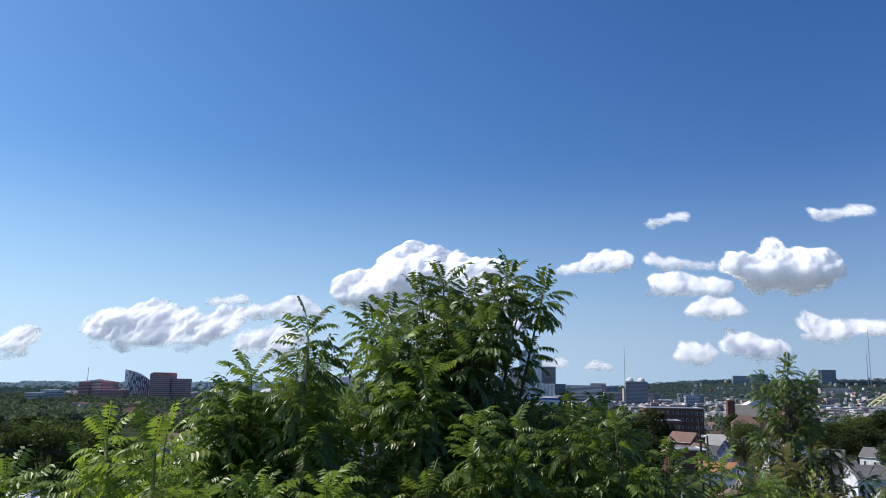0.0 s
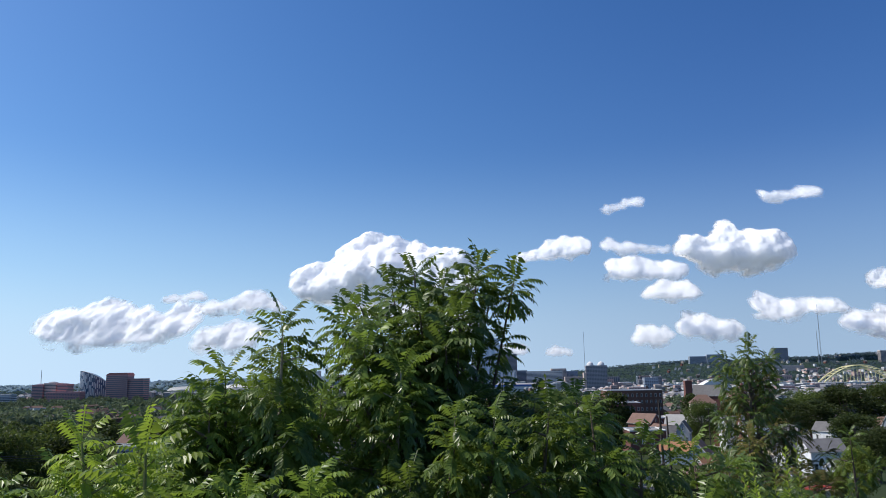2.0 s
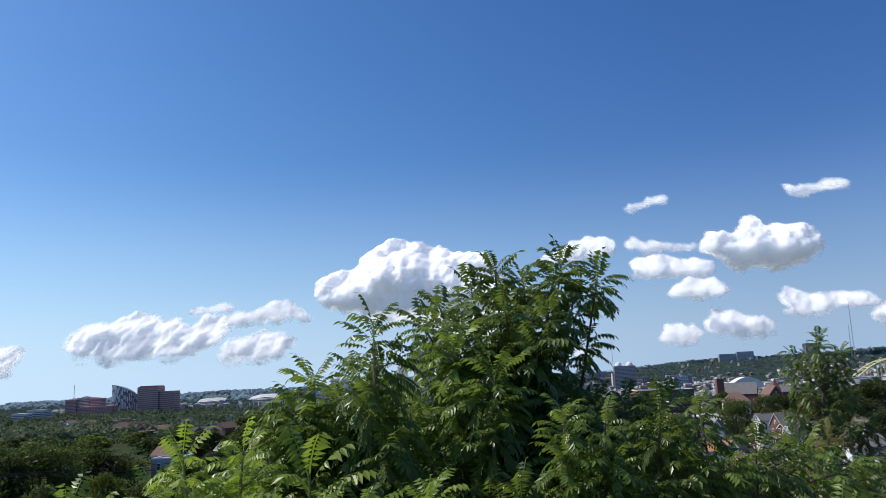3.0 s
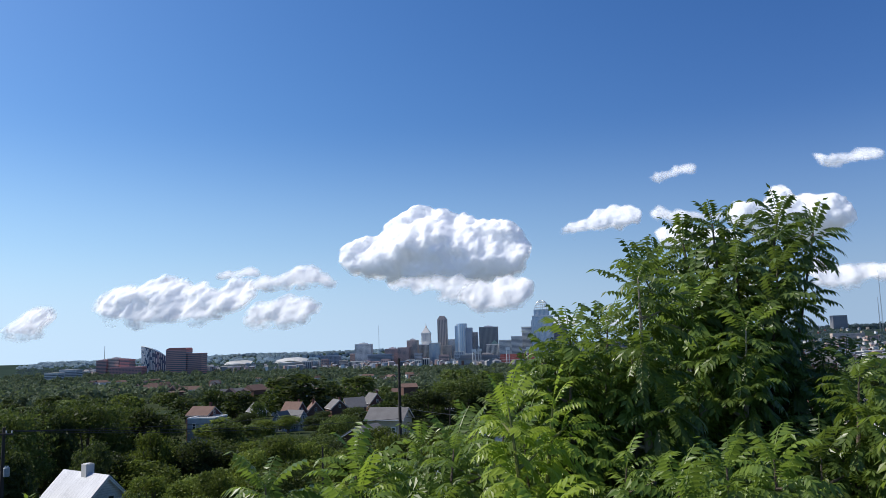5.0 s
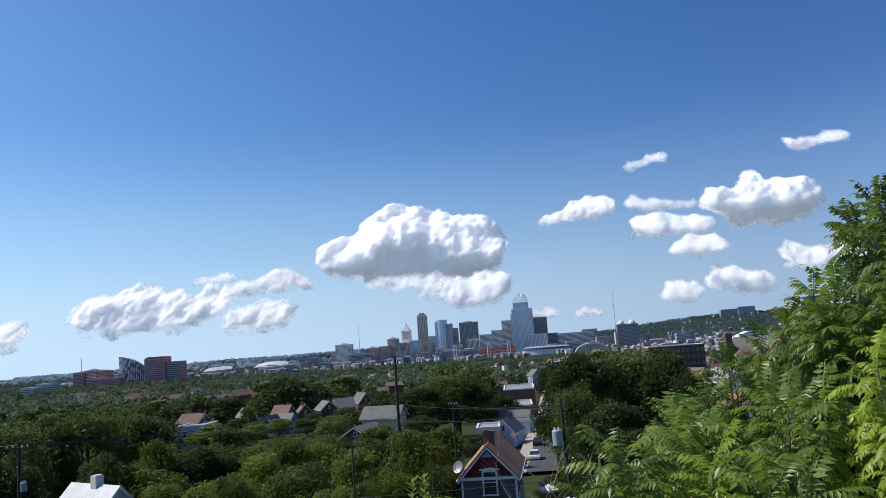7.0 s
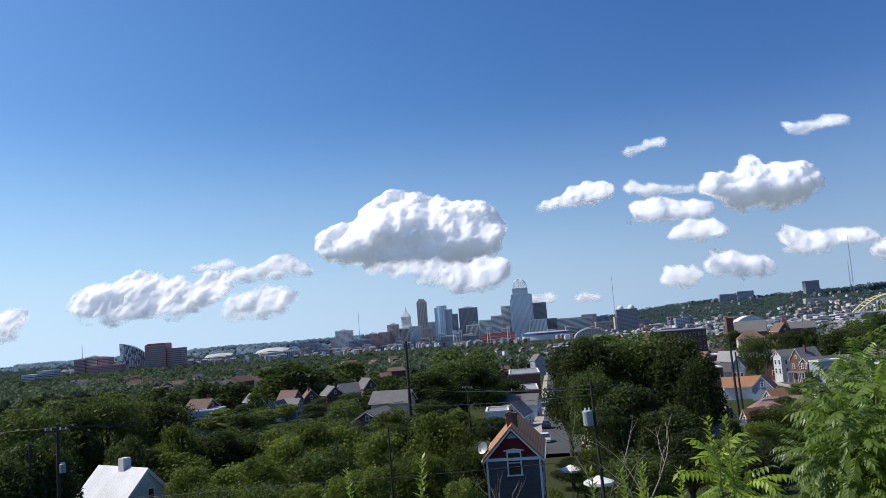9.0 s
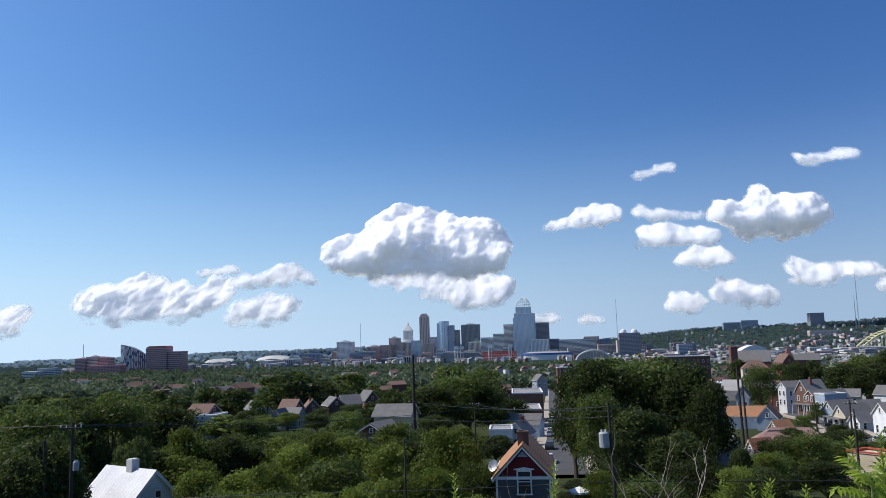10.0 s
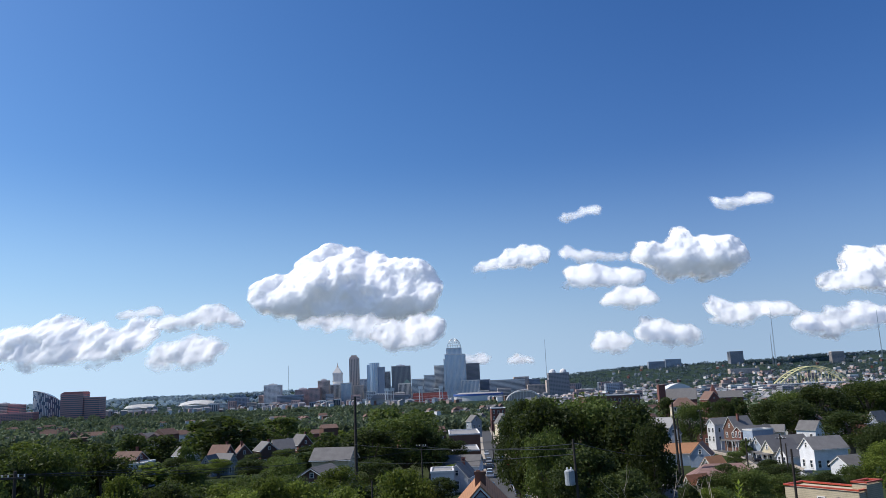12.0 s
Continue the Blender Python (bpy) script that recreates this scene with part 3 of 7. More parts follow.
KINDS = {
    "oak": tree_kind(1, 5.0, 12.0, 2.4, 9300, 0.34, "oak", "spreading broad-leaved tree in full summer leaf", 46),
    "maple": tree_kind(2, 4.2, 12.0, 2.2, 9000, 0.32, "lime", "rounded light green tree in full summer leaf", 40),
    "dark": tree_kind(3, 4.6, 12.0, 2.0, 9300, 0.35, "dusk", "dense dark green tree in full summer leaf", 44),
    "tall": tree_kind(4, 3.2, 12.0, 2.0, 10000, 0.29, "oak", "tall narrow green tree in full summer leaf", 34),
    "locust": tree_kind(5, 4.0, 12.0, 2.2, 11500, 0.26, "lime", "airy light green tree in full summer leaf", 52),
    "far": tree_kind(6, 4.8, 12.0, 1.6, 1600, 0.82, "oak", "distant broad green tree among the houses", 26),
    "far_dark": tree_kind(7, 4.4, 12.0, 1.6, 1500, 0.82, "dusk", "distant dark green tree among the houses", 24),
    "far_light": tree_kind(8, 4.0, 12.0, 1.6, 1400, 0.78, "lime", "distant light green tree among the houses", 24),
}
USED = set()
tree_rnd = random.Random(77)


def tree(kind, x, y, top, width, foot=None, group="trees on the slope"):
    """A tree of that kind, its top at that height, its crown of that width in all."""
    z = ground_z(x, y) if foot is None else foot
    k = KINDS[kind]
    radius = {"oak": 5.0, "maple": 4.2, "dark": 4.6, "tall": 3.2, "locust": 4.0, "far": 4.8, "far_dark": 4.4, "far_light": 4.0}[kind]
    s, sz = 1.12 * width / 2 / radius, max(0.15, (top - z) / 12.0)
    m = pose(x, y, z, 0, 0, tree_rnd.uniform(0, 360))
    if kind in USED:
        ob = copy_thing(k, m)
    else:
        USED.add(kind)
        ob = k
        ob.matrix_basis = m
    ob.scale = (s, s, sz)
    tagged(ob, group=group)
    return ob


# trees of the slope below, nearest first: kind, x, y, top, crown width
tree("oak", -60.87, 78, 55.55, 9.5)
tree("maple", -19.26, 110, 49.09, 7.5)
tree("dark", -14.82, 132, 44.99, 7)
tree("maple", -9.38, 118, 43.47, 4.5)
tree("oak", -64.16, 178, 41.27, 9)
# two dark trees added in place of the yard's shadow
tree("dark", -4.98, 84, 45.75, 4.5)
tree("dark", -1.46, 88, 45.37, 5)
tree("dark", -50.55, 62, 53.5, 6)
tree("dark", -46.12, 70, 52.67, 5)
tree("dark", -11.69, 205, 46.36, 9)
tree("maple", -11.47, 168, 43.63, 6)
tree("dark", -99.42, 300, 41.22, 11)
tree("oak", -62.21, 290, 39.53, 11)
tree("maple", -48.68, 160, 41.85, 7)
tree("oak", -40.24, 150, 42.4, 6)
tree("oak", -59.73, 92, 55.44, 10.5)
tree("dark", -61.26, 86, 55.19, 8)
tree("dark", -55.88, 100, 53.78, 9)
tree("oak", -62.1, 104, 54.19, 9)
tree("maple", -47.71, 84, 52.42, 5.5)
tree("dark", -43.71, 86, 50.98, 6.5)
tree("tall", -47.39, 105, 51.47, 6.5)
# next three take the dark kind: its leaf colour imitates shade here
tree("dark", -46.37, 58, 54.2, 5.5)
tree("dark", -47.57, 56, 54.17, 7)
tree("dark", -42.25, 46, 54.26, 6)
tree("dark", -47.71, 76, 50.87, 7)
tree("locust", -37.48, 64, 50.63, 5.0)
tree("locust", -32.89, 62, 50.92, 6)
tree("maple", -31.52, 70, 51.93, 6.2)
tree("locust", -29.93, 74, 52.56, 5.5)
tree("maple", -26.82, 76, 51.88, 6.0)
tree("locust", -30.36, 60, 51.66, 4.5)
tree("oak", -25.49, 62, 51.61, 6.5)
tree("maple", -21.9, 68, 52.03, 5.5)
tree("locust", -20.48, 52, 51.59, 4.6)
tree("locust", -18.49, 54, 51.56, 4.8)
tree("maple", -16.96, 66, 53.57, 6.0)
tree("oak", -14.5, 62, 51.18, 4.6)
tree("locust", -16.74, 56, 51.76, 4.0)
tree("locust", -13.89, 48, 51.2, 3.2)
tree("locust", -23.07, 46, 51.9, 4.2)
tree("locust", -20.25, 44, 52.55, 2.6)
tree("oak", -29.7, 48, 51.76, 4.0)
tree("oak", -26.75, 50, 51.28, 4.2)
tree("locust", -31.7, 46, 51.61, 3.0)
filler = random.Random(66)
for _ in range(30):
    y = filler.uniform(74, 112)
    x = -10 + y * filler.uniform(-0.72, -0.1)
    tree(filler.choice(("oak", "maple", "dark", "oak")), x, y, min(56.5 - y * 0.055, ground_z(x, y) + filler.uniform(6, 8.5)), filler.uniform(7, 10))
# the wood behind the red house and the big dark group beside the road
tree("dark", -29.94, 178, 51.19, 16)
tree("oak", -22.71, 188, 53.51, 18)
tree("dark", -17.03, 186, 50.14, 9)
tree("maple", -29.24, 118, 48.99, 7)
tree("oak", -40.86, 140, 48.58, 8)
tree("dark", -3.14, 112, 56.57, 6.5)
tree("dark", 0.78, 106, 57.74, 11)
tree("oak", 6.22, 110, 57.86, 13)
tree("dark", 10.7, 106, 57.24, 11)
tree("dark", 12.36, 99, 54.93, 6.5)
tree("oak", -1.35, 94, 54.48, 6.5)
tree("dark", 1.84, 88, 52.82, 9)
tree("dark", 5.13, 84, 50.66, 7)
tree("dark", -1.41, 80, 51.08, 5)
tree("locust", -4.59, 66, 49.76, 3.4)
tree("maple", -7.92, 54, 49.06, 2.2)
tree("oak", -1.36, 62, 49.83, 6)
tree("dark", 4.24, 70, 50, 6)
tree("locust", 6.46, 66, 49.79, 5)
tree("dark", 7.25, 62, 49.92, 5)
tree("oak", 24.1, 100, 48.36, 6)
tree("locust", 14.4, 84, 48.37, 4)
tree("dark", 8.84, 74, 50.35, 3)
tree("oak", 41.53, 120, 44.56, 7)
tree("oak", 43.57, 112, 46.58, 6)
tree("maple", 46.92, 110, 50.2, 6)
tree("dark", 68.57, 150, 49.75, 9)
tree("dark", 88.28, 200, 49.43, 14)
tree("oak", 162.79, 330, 54.93, 28)
tree("dark", 143.68, 330, 53.86, 26)
tree("oak", 133.52, 340, 51.41, 20)
tree("dark", 109.51, 300, 49.55, 18)
tree("dark", 113.69, 290, 49.55, 18)
tree("far_dark", 186.12, 350, 55.34, 30)
tree("oak", 69.81, 270, 50.4, 12)
tree("dark", 105.26, 340, 49, 12)
tree("far_dark", 127.43, 380, 48.69, 14)
tree("maple", 65.9, 185, 42.5, 3.2)
tree("tall", 61.65, 200, 43.59, 3.6)
# trees pressed round the houses
for x, y, up, wd, kind in ((-90, 226, 6.5, 8, "dark"), (-84.5, 224, 5.0, 7, "oak"), (-78, 228, 5.5, 8, "maple"), (-72.5, 246, 6.0, 8, "dark"), (-66, 262, 6.5, 9, "oak"),
                           (-60, 270, 7.0, 9, "dark"), (-55, 200, 6.5, 9, "oak"), (-45, 150, 6.5, 8, "dark"), (-40, 122, 7.0, 7, "maple"), (-30, 120, 7.0, 7, "oak"), (-27, 150, 7.5, 9, "dark"),
                           (-100, 196, 6.5, 9, "oak"), (-76, 200, 5.5, 9, "maple"), (-66, 215, 5.5, 9, "dark")):
    tree(kind, x, y, ground_z(x, y) + up, wd)
# garden trees between the lane and the beige block
for x, y, up, wd, kind in ((36, 122, 5.0, 6.5, "dark"), (33, 112, 5.5, 6, "dark"), (30, 104, 5.0, 6, "oak"), (39, 110, 4.5, 5, "dark"), (26, 108, 5.0, 6, "dark"), (21, 102, 5.5, 6, "oak"),
                           (42, 132, 4.5, 6, "oak"), (47, 150, 4.0, 5, "dark"), (36, 142, 4.0, 5, "dark"), (54, 186, 3.5, 5, "oak"),
                           (20, 84, 4.5, 6, "dark"), (16, 88, 5.0, 6, "oak"), (23, 79, 3.5, 5, "oak"), (12, 80, 4.5, 6, "dark")):
    tree(kind, x, y, ground_z(x, y) + up, wd)
# broad trees further down
tree("far_dark", -94.91, 300, 52.54, 26)
tree("far", -110.2, 320, 50.64, 18)
tree("far", -91.99, 380, 48.46, 22)
tree("far_dark", -91.15, 330, 48.08, 16)
tree("far_dark", -48.08, 240, 47.77, 12)
tree("far_dark", -126.25, 290, 47.43, 12)
tree("far_dark", -110.07, 270, 47.53, 14)
tree("far", -87.59, 230, 46.03, 6)
tree("far", -64.89, 160, 45.71, 8)
tree("far_light", -88.24, 200, 43.69, 14)
tree("far_dark", -50.53, 210, 44.37, 12)
tree("far", -22.28, 300, 51.56, 18)
tree("far", -38.48, 340, 51.88, 20)
tree("far", 22.65, 300, 54.62, 18)
tree("far_dark", 49.31, 320, 53.45, 16)
tree("dark", 4.38, 210, 51.11, 10)
tree("dark", 11.45, 240, 54.68, 12)
tree("far_dark", 118.17, 470, 47.76, 14)
tree("far", 137.08, 460, 44.55, 12)
scatter = random.Random(5)
for _ in range(150):
    y = scatter.uniform(280, 760)
    x = scatter.uniform(-0.72, 0.68) * y - 10
    if abs(x + 4 - (y - 100) * 0.03) < 14:
        continue
    z = ground_z(x, y)
    tree(scatter.choice(("far", "far", "far_dark", "far_light")), x, y, z + scatter.uniform(6, 11), scatter.uniform(9, 15), group="trees in the basin")


def woods(name, label, seed, spots, mat, leaves, blobs, size=0.27):
    """A far wood: many ragged crowns in one mesh."""
    rnd = np.random.default_rng(seed)
    allc, allw, alln, alls = [], [], [], []
    for x, y, z, r, h in spots:
        pts, d, _ = crown_points(rnd, leaves, blobs, r, h, 0.62)
        allc.append(pts + np.array([x, y, z]))
        alln.append(d + rnd.normal(size=d.shape) * 0.45)
        allw.append(rnd.normal(size=d.shape))
        alls.append(np.full(leaves, r * size))
    me = leaf_mesh(name, np.vstack(allc), np.vstack(allw), np.vstack(alln), np.concatenate(alls), M[mat], rnd)
    return tagged(new(name, me), label, "woodland", kind="stuff")


spots = []
r2 = random.Random(8)
while len(spots) < 2500:
    y = 620 + 1750 * r2.random() ** 1.25
    x = r2.uniform(-0.85, 0.85) * y
    z = ground_z(x, y)
    if noise.noise(Vector((x / 210, y / 260, 1.7))) < -0.36 or (y > 1750 and x > 150 and r2.random() < 0.7):
        continue
    if 1150 < y < 1330 and -640 < x < -380:
        continue
    spots.append((x, y, z - 1, r2.uniform(8, 15), r2.uniform(7, 16)))
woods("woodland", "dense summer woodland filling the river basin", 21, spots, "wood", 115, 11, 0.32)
spots = []
while len(spots) < 4300:
    x = r2.uniform(-2900, 3000)
    y = r2.uniform(2900 if x > 400 else 4000, 4560)
    z = ground_z(x, y)
    if z < 8 or (x < 400 and r2.random() < 0.35):
        continue
    spots.append((x, y, z - 2, r2.uniform(11, 20), r2.uniform(9, 16)))
while len(spots) < 5600:
    y = r2.uniform(2450, 4100)
    x = y * r2.uniform(-0.7, 0.75)
    if -0.22 < x / y < 0.22 and y < 3150:
        continue
    spots.append((x, y, ground_z(x, y) - 2, r2.uniform(9, 17), r2.uniform(8, 13)))
# the haze over both slopes is only in their leaf colours
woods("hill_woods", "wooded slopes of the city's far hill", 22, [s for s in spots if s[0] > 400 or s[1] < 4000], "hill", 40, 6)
woods("ridge_woods", "blue hazy wooded ridge along the horizon", 23, [s for s in spots if s[0] <= 400 and s[1] >= 4000], "hazed_ridge", 85, 7, 0.46)


# ---------------------------------------------------------------- the city
def tower(name, label, x0, x1, y, top, depth, wall, glass=None, style="grid", foot=-2.0, floor=4.2, bay=4.5, crown=0, turn=0.0, group="city buildings", category="building"):
    """A block whose front runs from x0 to x1 at y: a glass core, and in front of it real piers and floor bands, and a parapet."""
    cx, wd = (x0 + x1) / 2, abs(x1 - x0)
    t = thing(name, label, category, pose(cx, y + depth / 2, foot, 0, 0, turn), group)
    h, a, b = top - foot, wd / 2, depth / 2
    bm = bmesh.new()
    box(bm, -a + 0.5, a - 0.5, -b + 0.5, b - 0.5, 0, h - 1.2)
    part("window_glazing", bm, M[glass or "dark_glass"], t)
    bm = bmesh.new()
    if style in ("grid", "piers"):
        k = max(2, round(wd / bay))
        for i in range(k + 1):
            x = -a + wd * i / k
            box(bm, x - bay * 0.14, x + bay * 0.14, -b, -b + 0.6, 0, h)
        k = max(2, round(depth / bay))
        for i in range(k + 1):
            q = -b + depth * i / k
            for s in (-a, a - 0.6):
                box(bm, s, s + 0.6, q - bay * 0.14, q + bay * 0.14, 0, h)
        part("pier_grid", bm, M[wall], t)["kind"] = "stuff"
        bm = bmesh.new()
    if style in ("grid", "bands"):
        k = max(2, round(h / floor))
        for i in range(k + 1):
            z = h * i / k
            box(bm, -a - 0.03, a + 0.03, -b - 0.05, b + 0.05, z - floor * 0.24, min(h, z + floor * 0.24))
        part("facade_banding", bm, M[wall], t)["kind"] = "stuff"
        bm = bmesh.new()
    box(bm, -a - 0.2, a + 0.2, -b - 0.2, b + 0.2, h - 2.5, h + 0.6)
    part("parapet", bm, M[wall], t)
    if crown:
        bm = bmesh.new()
        box(bm, -a * 0.5, a * 0.45, -b * 0.5, b * 0.5, h, h + crown)
        box(bm, -a * 0.2, a * 0.1, -b * 0.3, b * 0.3, h + crown, h + crown * 1.5)
        part("plant_room", bm, M["concrete"], t)
    return t


# riverside group
tower("apartment_block", "rose-brown apartment block with stepped roof", -1320.9, -1287.2, 2250, 48.9, 40, "plum", style="bands", crown=3)
tower("apartment_block", "middle wing of the rose-brown apartments", -1288.8, -1251.6, 2256, 53.9, 40, "tan_stone", style="bands", crown=3)
tower("apartment_block", "end wing of the rose-brown apartments", -1246.5, -1216.6, 2250, 50.5, 40, "plum", style="bands", crown=2)
tower("apartment_block", "low plum brick annexe by the river", -1267.4, -1167.4, 2235, 27.8, 30, "plum", style="grid")
tower("office_block", "low pale office block among trees", -1257.3, -1219.5, 1900, 21.8, 30, "stone", style="bands")
tower("office_block", "low white office block among trees", -1248.2, -1200.2, 1950, 28.7, 30, "concrete", style="bands")
tower("brick_tower", "tall plum brick apartment tower with red cap", -1124.6, -1058.7, 2300, 74.4, 45, "plum", style="bands", floor=6)
tower("brick_tower", "plum brick apartment tower beside its twin", -1059.2, -1013, 2305, 63, 45, "plum", style="bands", floor=6)
cap = [-1122.6, -1058.4]


def red_cap(bm):
    w2 = (cap[1] - cap[0]) / 2
    prism(bm, [(-w2, 0), (w2, 0), (w2, 2), (w2 - 4, 6), (-w2 + 9, 6), (-w2, 2)], 0, 45)


solid("tower_cap", "red chamfered roof cap on the brick tower", "roof", M["cap_red"], red_cap, pose(sum(cap) / 2, 2300, 74.4 + 0.7))


def curved_tower():
    """The glass tower whose roof sweeps down in one curve."""
    x0, x1 = -1235.2, -1163.9
    z1, z0 = 89.5, 54.6
    t = thing("glass_tower", "curved blue glass tower with sweeping sloped roof", "building", pose(x0, 2350, 0), "city buildings")
    wd, k = x1 - x0, 18

    def roof(u):
        return z0 + (z1 - z0) * math.cos(u * math.pi / 2) ** 0.8

    def front(u):
        return 14 * (1 - math.sin(math.pi * u)) + 22 * u * u
    bm = bmesh.new()
    lo = [bm.verts.new((wd * i / k, front(i / k), -2)) for i in range(k + 1)]
    hi = [bm.verts.new((wd * i / k - 5 * (1 - i / k) * 0.4, front(i / k), roof(i / k))) for i in range(k + 1)]
    lb = [bm.verts.new((wd * i / k, 48, -2)) for i in range(k + 1)]
    hb = [bm.verts.new((wd * i / k - 2, 48, roof(i / k) - 4)) for i in range(k + 1)]
    for i in range(k):
        for p4 in ((lo[i], lo[i + 1], hi[i + 1], hi[i]), (hi[i], hi[i + 1], hb[i + 1], hb[i]), (lb[i + 1], lb[i], hb[i], hb[i + 1])):
            bm.faces.new(p4)
    bm.faces.new((lo[0], hi[0], hb[0], lb[0]))
    bm.faces.new((lo[k], lb[k], hb[k], hi[k]))
    part("glass_shell", bm, M["ink_glass"], t)
    r3 = random.Random(3)
    for i in range(k):
        u = (i + 0.5) / k
        z = 4 + r3.uniform(0, 12)
        bm = bmesh.new()
        while z < roof(u) - 6:
            hgt = r3.uniform(10, 32)
            x = wd * (i + 0.1) / k - 2 * (1 - u) * z / roof(u)
            zt = min(z + hgt, roof(u) - 2)
            box(bm, x, x + wd / k * 0.62, front(u) - 0.9, front(u) + 0.6, z, zt)
            z = zt + r3.uniform(4, 14)
        part("cladding_panel", bm, M["white"], t)
    bm = bmesh.new()
    tube(bm, [(wd * i / k - 5 * (1 - i / k) * 0.4, front(i / k), roof(i / k)) for i in range(k + 1)], 0.9, 5)
    part("roof_edge", bm, M["trim"], t)


curved_tower()


def canopy_stadium(x0, x1, y, top, base, label):
    t = thing("stadium", label, "stadium", pose((x0 + x1) / 2, y, 0), "sports grounds")
    a = (x1 - x0) / 2
    bm = bmesh.new()
    tube(bm, [(a * 0.85 * math.cos(q), 40 * math.sin(q), base - 4) for q in np.linspace(0, 2 * math.pi, 25)], 5.0, 6)
    tube(bm, [(a * 0.95 * math.cos(q), 45 * math.sin(q), base + 3) for q in np.linspace(0, 2 * math.pi, 25)], 4.0, 6)
    part("stand", bm, M["concrete"], t)
    for s in (-1, 1):
        bm = bmesh.new()
        k = 14
        up = [bm.verts.new((-a + 2 * a * i / k, s * 30 + 14, base + 8 + (top - base - 6) * math.sin(math.pi * (0.12 + 0.7 * i / k)))) for i in range(k + 1)]
        dn = [bm.verts.new((-a + 2 * a * i / k, s * 30 - 14, base - 1 + (top - base - 8) * math.sin(math.pi * (0.12 + 0.7 * i / k)))) for i in range(k + 1)]
        for i in range(k):
            bm.faces.new((up[i], up[i + 1], dn[i + 1], dn[i]))
        bmesh.ops.solidify(bm, geom=bm.faces[:], thickness=1.6)
        part("canopy", bm, M["white"], t, "white curved membrane canopy")
    for i in (-1, 1):
        bm = bmesh.new()
        tube(bm, [(i * a * 0.8, -20, -2), (i * a * 0.5, -24, base + 6)], 1.6, 5)
        part("strut", bm, M["concrete"], t)


canopy_stadium(-1145.4, -1065, 2850, 30.1, 16, "stadium with white canopies over grey stands")
canopy_stadium(-952.4, -849.3, 2850, 36, 16, "stadium end with white curved canopy")

# downtown, read from west to east
tower("office_block", "low white glass office block", -822.5, -771.8, 2750, 25.4, 30, "white", style="bands")
tower("office_block", "grey panelled riverside block", -748.4, -683.2, 2700, 42.1, 35, "slate", style="grid")
tower("office_tower", "pale grey concrete office tower", -659.6, -600.7, 2850, 79.9, 40, "concrete", style="grid", crown=4)
tower("office_block", "pale podium block below the grey tower", -667.5, -596.4, 2780, 17.8, 35, "stone", style="piers")
tower("office_block", "dark glass office block", -602.6, -513.1, 2800, 41.7, 40, "slate", style="bands")
tower("office_block", "small brick block by the tower", -689.5, -668.9, 2900, 45.3, 25, "city_brick")
tower("brick_block", "red brick downtown block", -557.6, -504.1, 2900, 59.5, 40, "city_brick", crown=5)
tower("brick_block", "rust brick downtown block", -504.8, -463.8, 2880, 63.7, 40, "city_brick")
tower("brick_block", "rose stone downtown block", -476.3, -436.9, 2920, 89, 40, "tan_stone", crown=5)
tower("office_tower", "white stone base of the pyramid tower", -448.7, -401.8, 2990, 73.3, 40, "stone", style="piers")
tower("office_tower", "white and blue striped office block", -397.9, -357.9, 2960, 77.7, 40, "stone", glass="tower_glass", style="piers")


def pyramid_tower():
    x0, x1, y = -433.9, -397.4, 3000
    z0, z1, z2, z3 = 73, 115.3, 136.6, 153.6
    a = (x1 - x0) / 2
    t = thing("pyramid_tower", "white stone tower with stepped pyramid top", "building", pose((x0 + x1) / 2, y + a, -2), "city buildings")
    bm = bmesh.new()
    box(bm, -a, a, -a, a, 0, z0 + 2)
    box(bm, -a * 0.92, a * 0.92, -a * 0.92, a * 0.92, z0 + 2, z1)
    box(bm, -a * 1.04, a * 1.04, -a * 1.04, a * 1.04, z0 + 12, z0 + 15)
    box(bm, -a * 1.0, a * 1.0, -a * 1.0, a * 1.0, z1, z1 + 4)
    part("shaft", bm, M["stone"], t)
    for i in range(5):
        bm = bmesh.new()
        x = (-0.72 + 0.36 * i) * a
        tube(bm, [(x, -a * 0.98, z0 + 16), (x, -a * 0.98, z1)], 0.9, 6)
        part("column", bm, M["stone"], t)
    bm = bmesh.new()
    v = [bm.verts.new((sx * a * 0.9, sy * a * 0.9, z1 + 4)) for sx, sy in ((-1, -1), (1, -1), (1, 1), (-1, 1))]
    u = [bm.verts.new((sx * a * 0.22, sy * a * 0.22, z2 + 3)) for sx, sy in ((-1, -1), (1, -1), (1, 1), (-1, 1))]
    for i in range(4):
        bm.faces.new((v[i], v[(i + 1) % 4], u[(i + 1) % 4], u[i]))
    bm.faces.new(u)
    bm.faces.new(v[::-1])
    part("pyramid_roof", bm, M["stone"], t)
    bm = bmesh.new()
    tube(bm, [(0, 0, z2 + 2), (0, 0, z2 + 7), (0, 0, z2 + 9), (0, 0, z3 + 4)], [a * 0.2, a * 0.2, a * 0.1, 0.3], 8)
    part("lantern", bm, M["tan_stone"], t)


pyramid_tower()


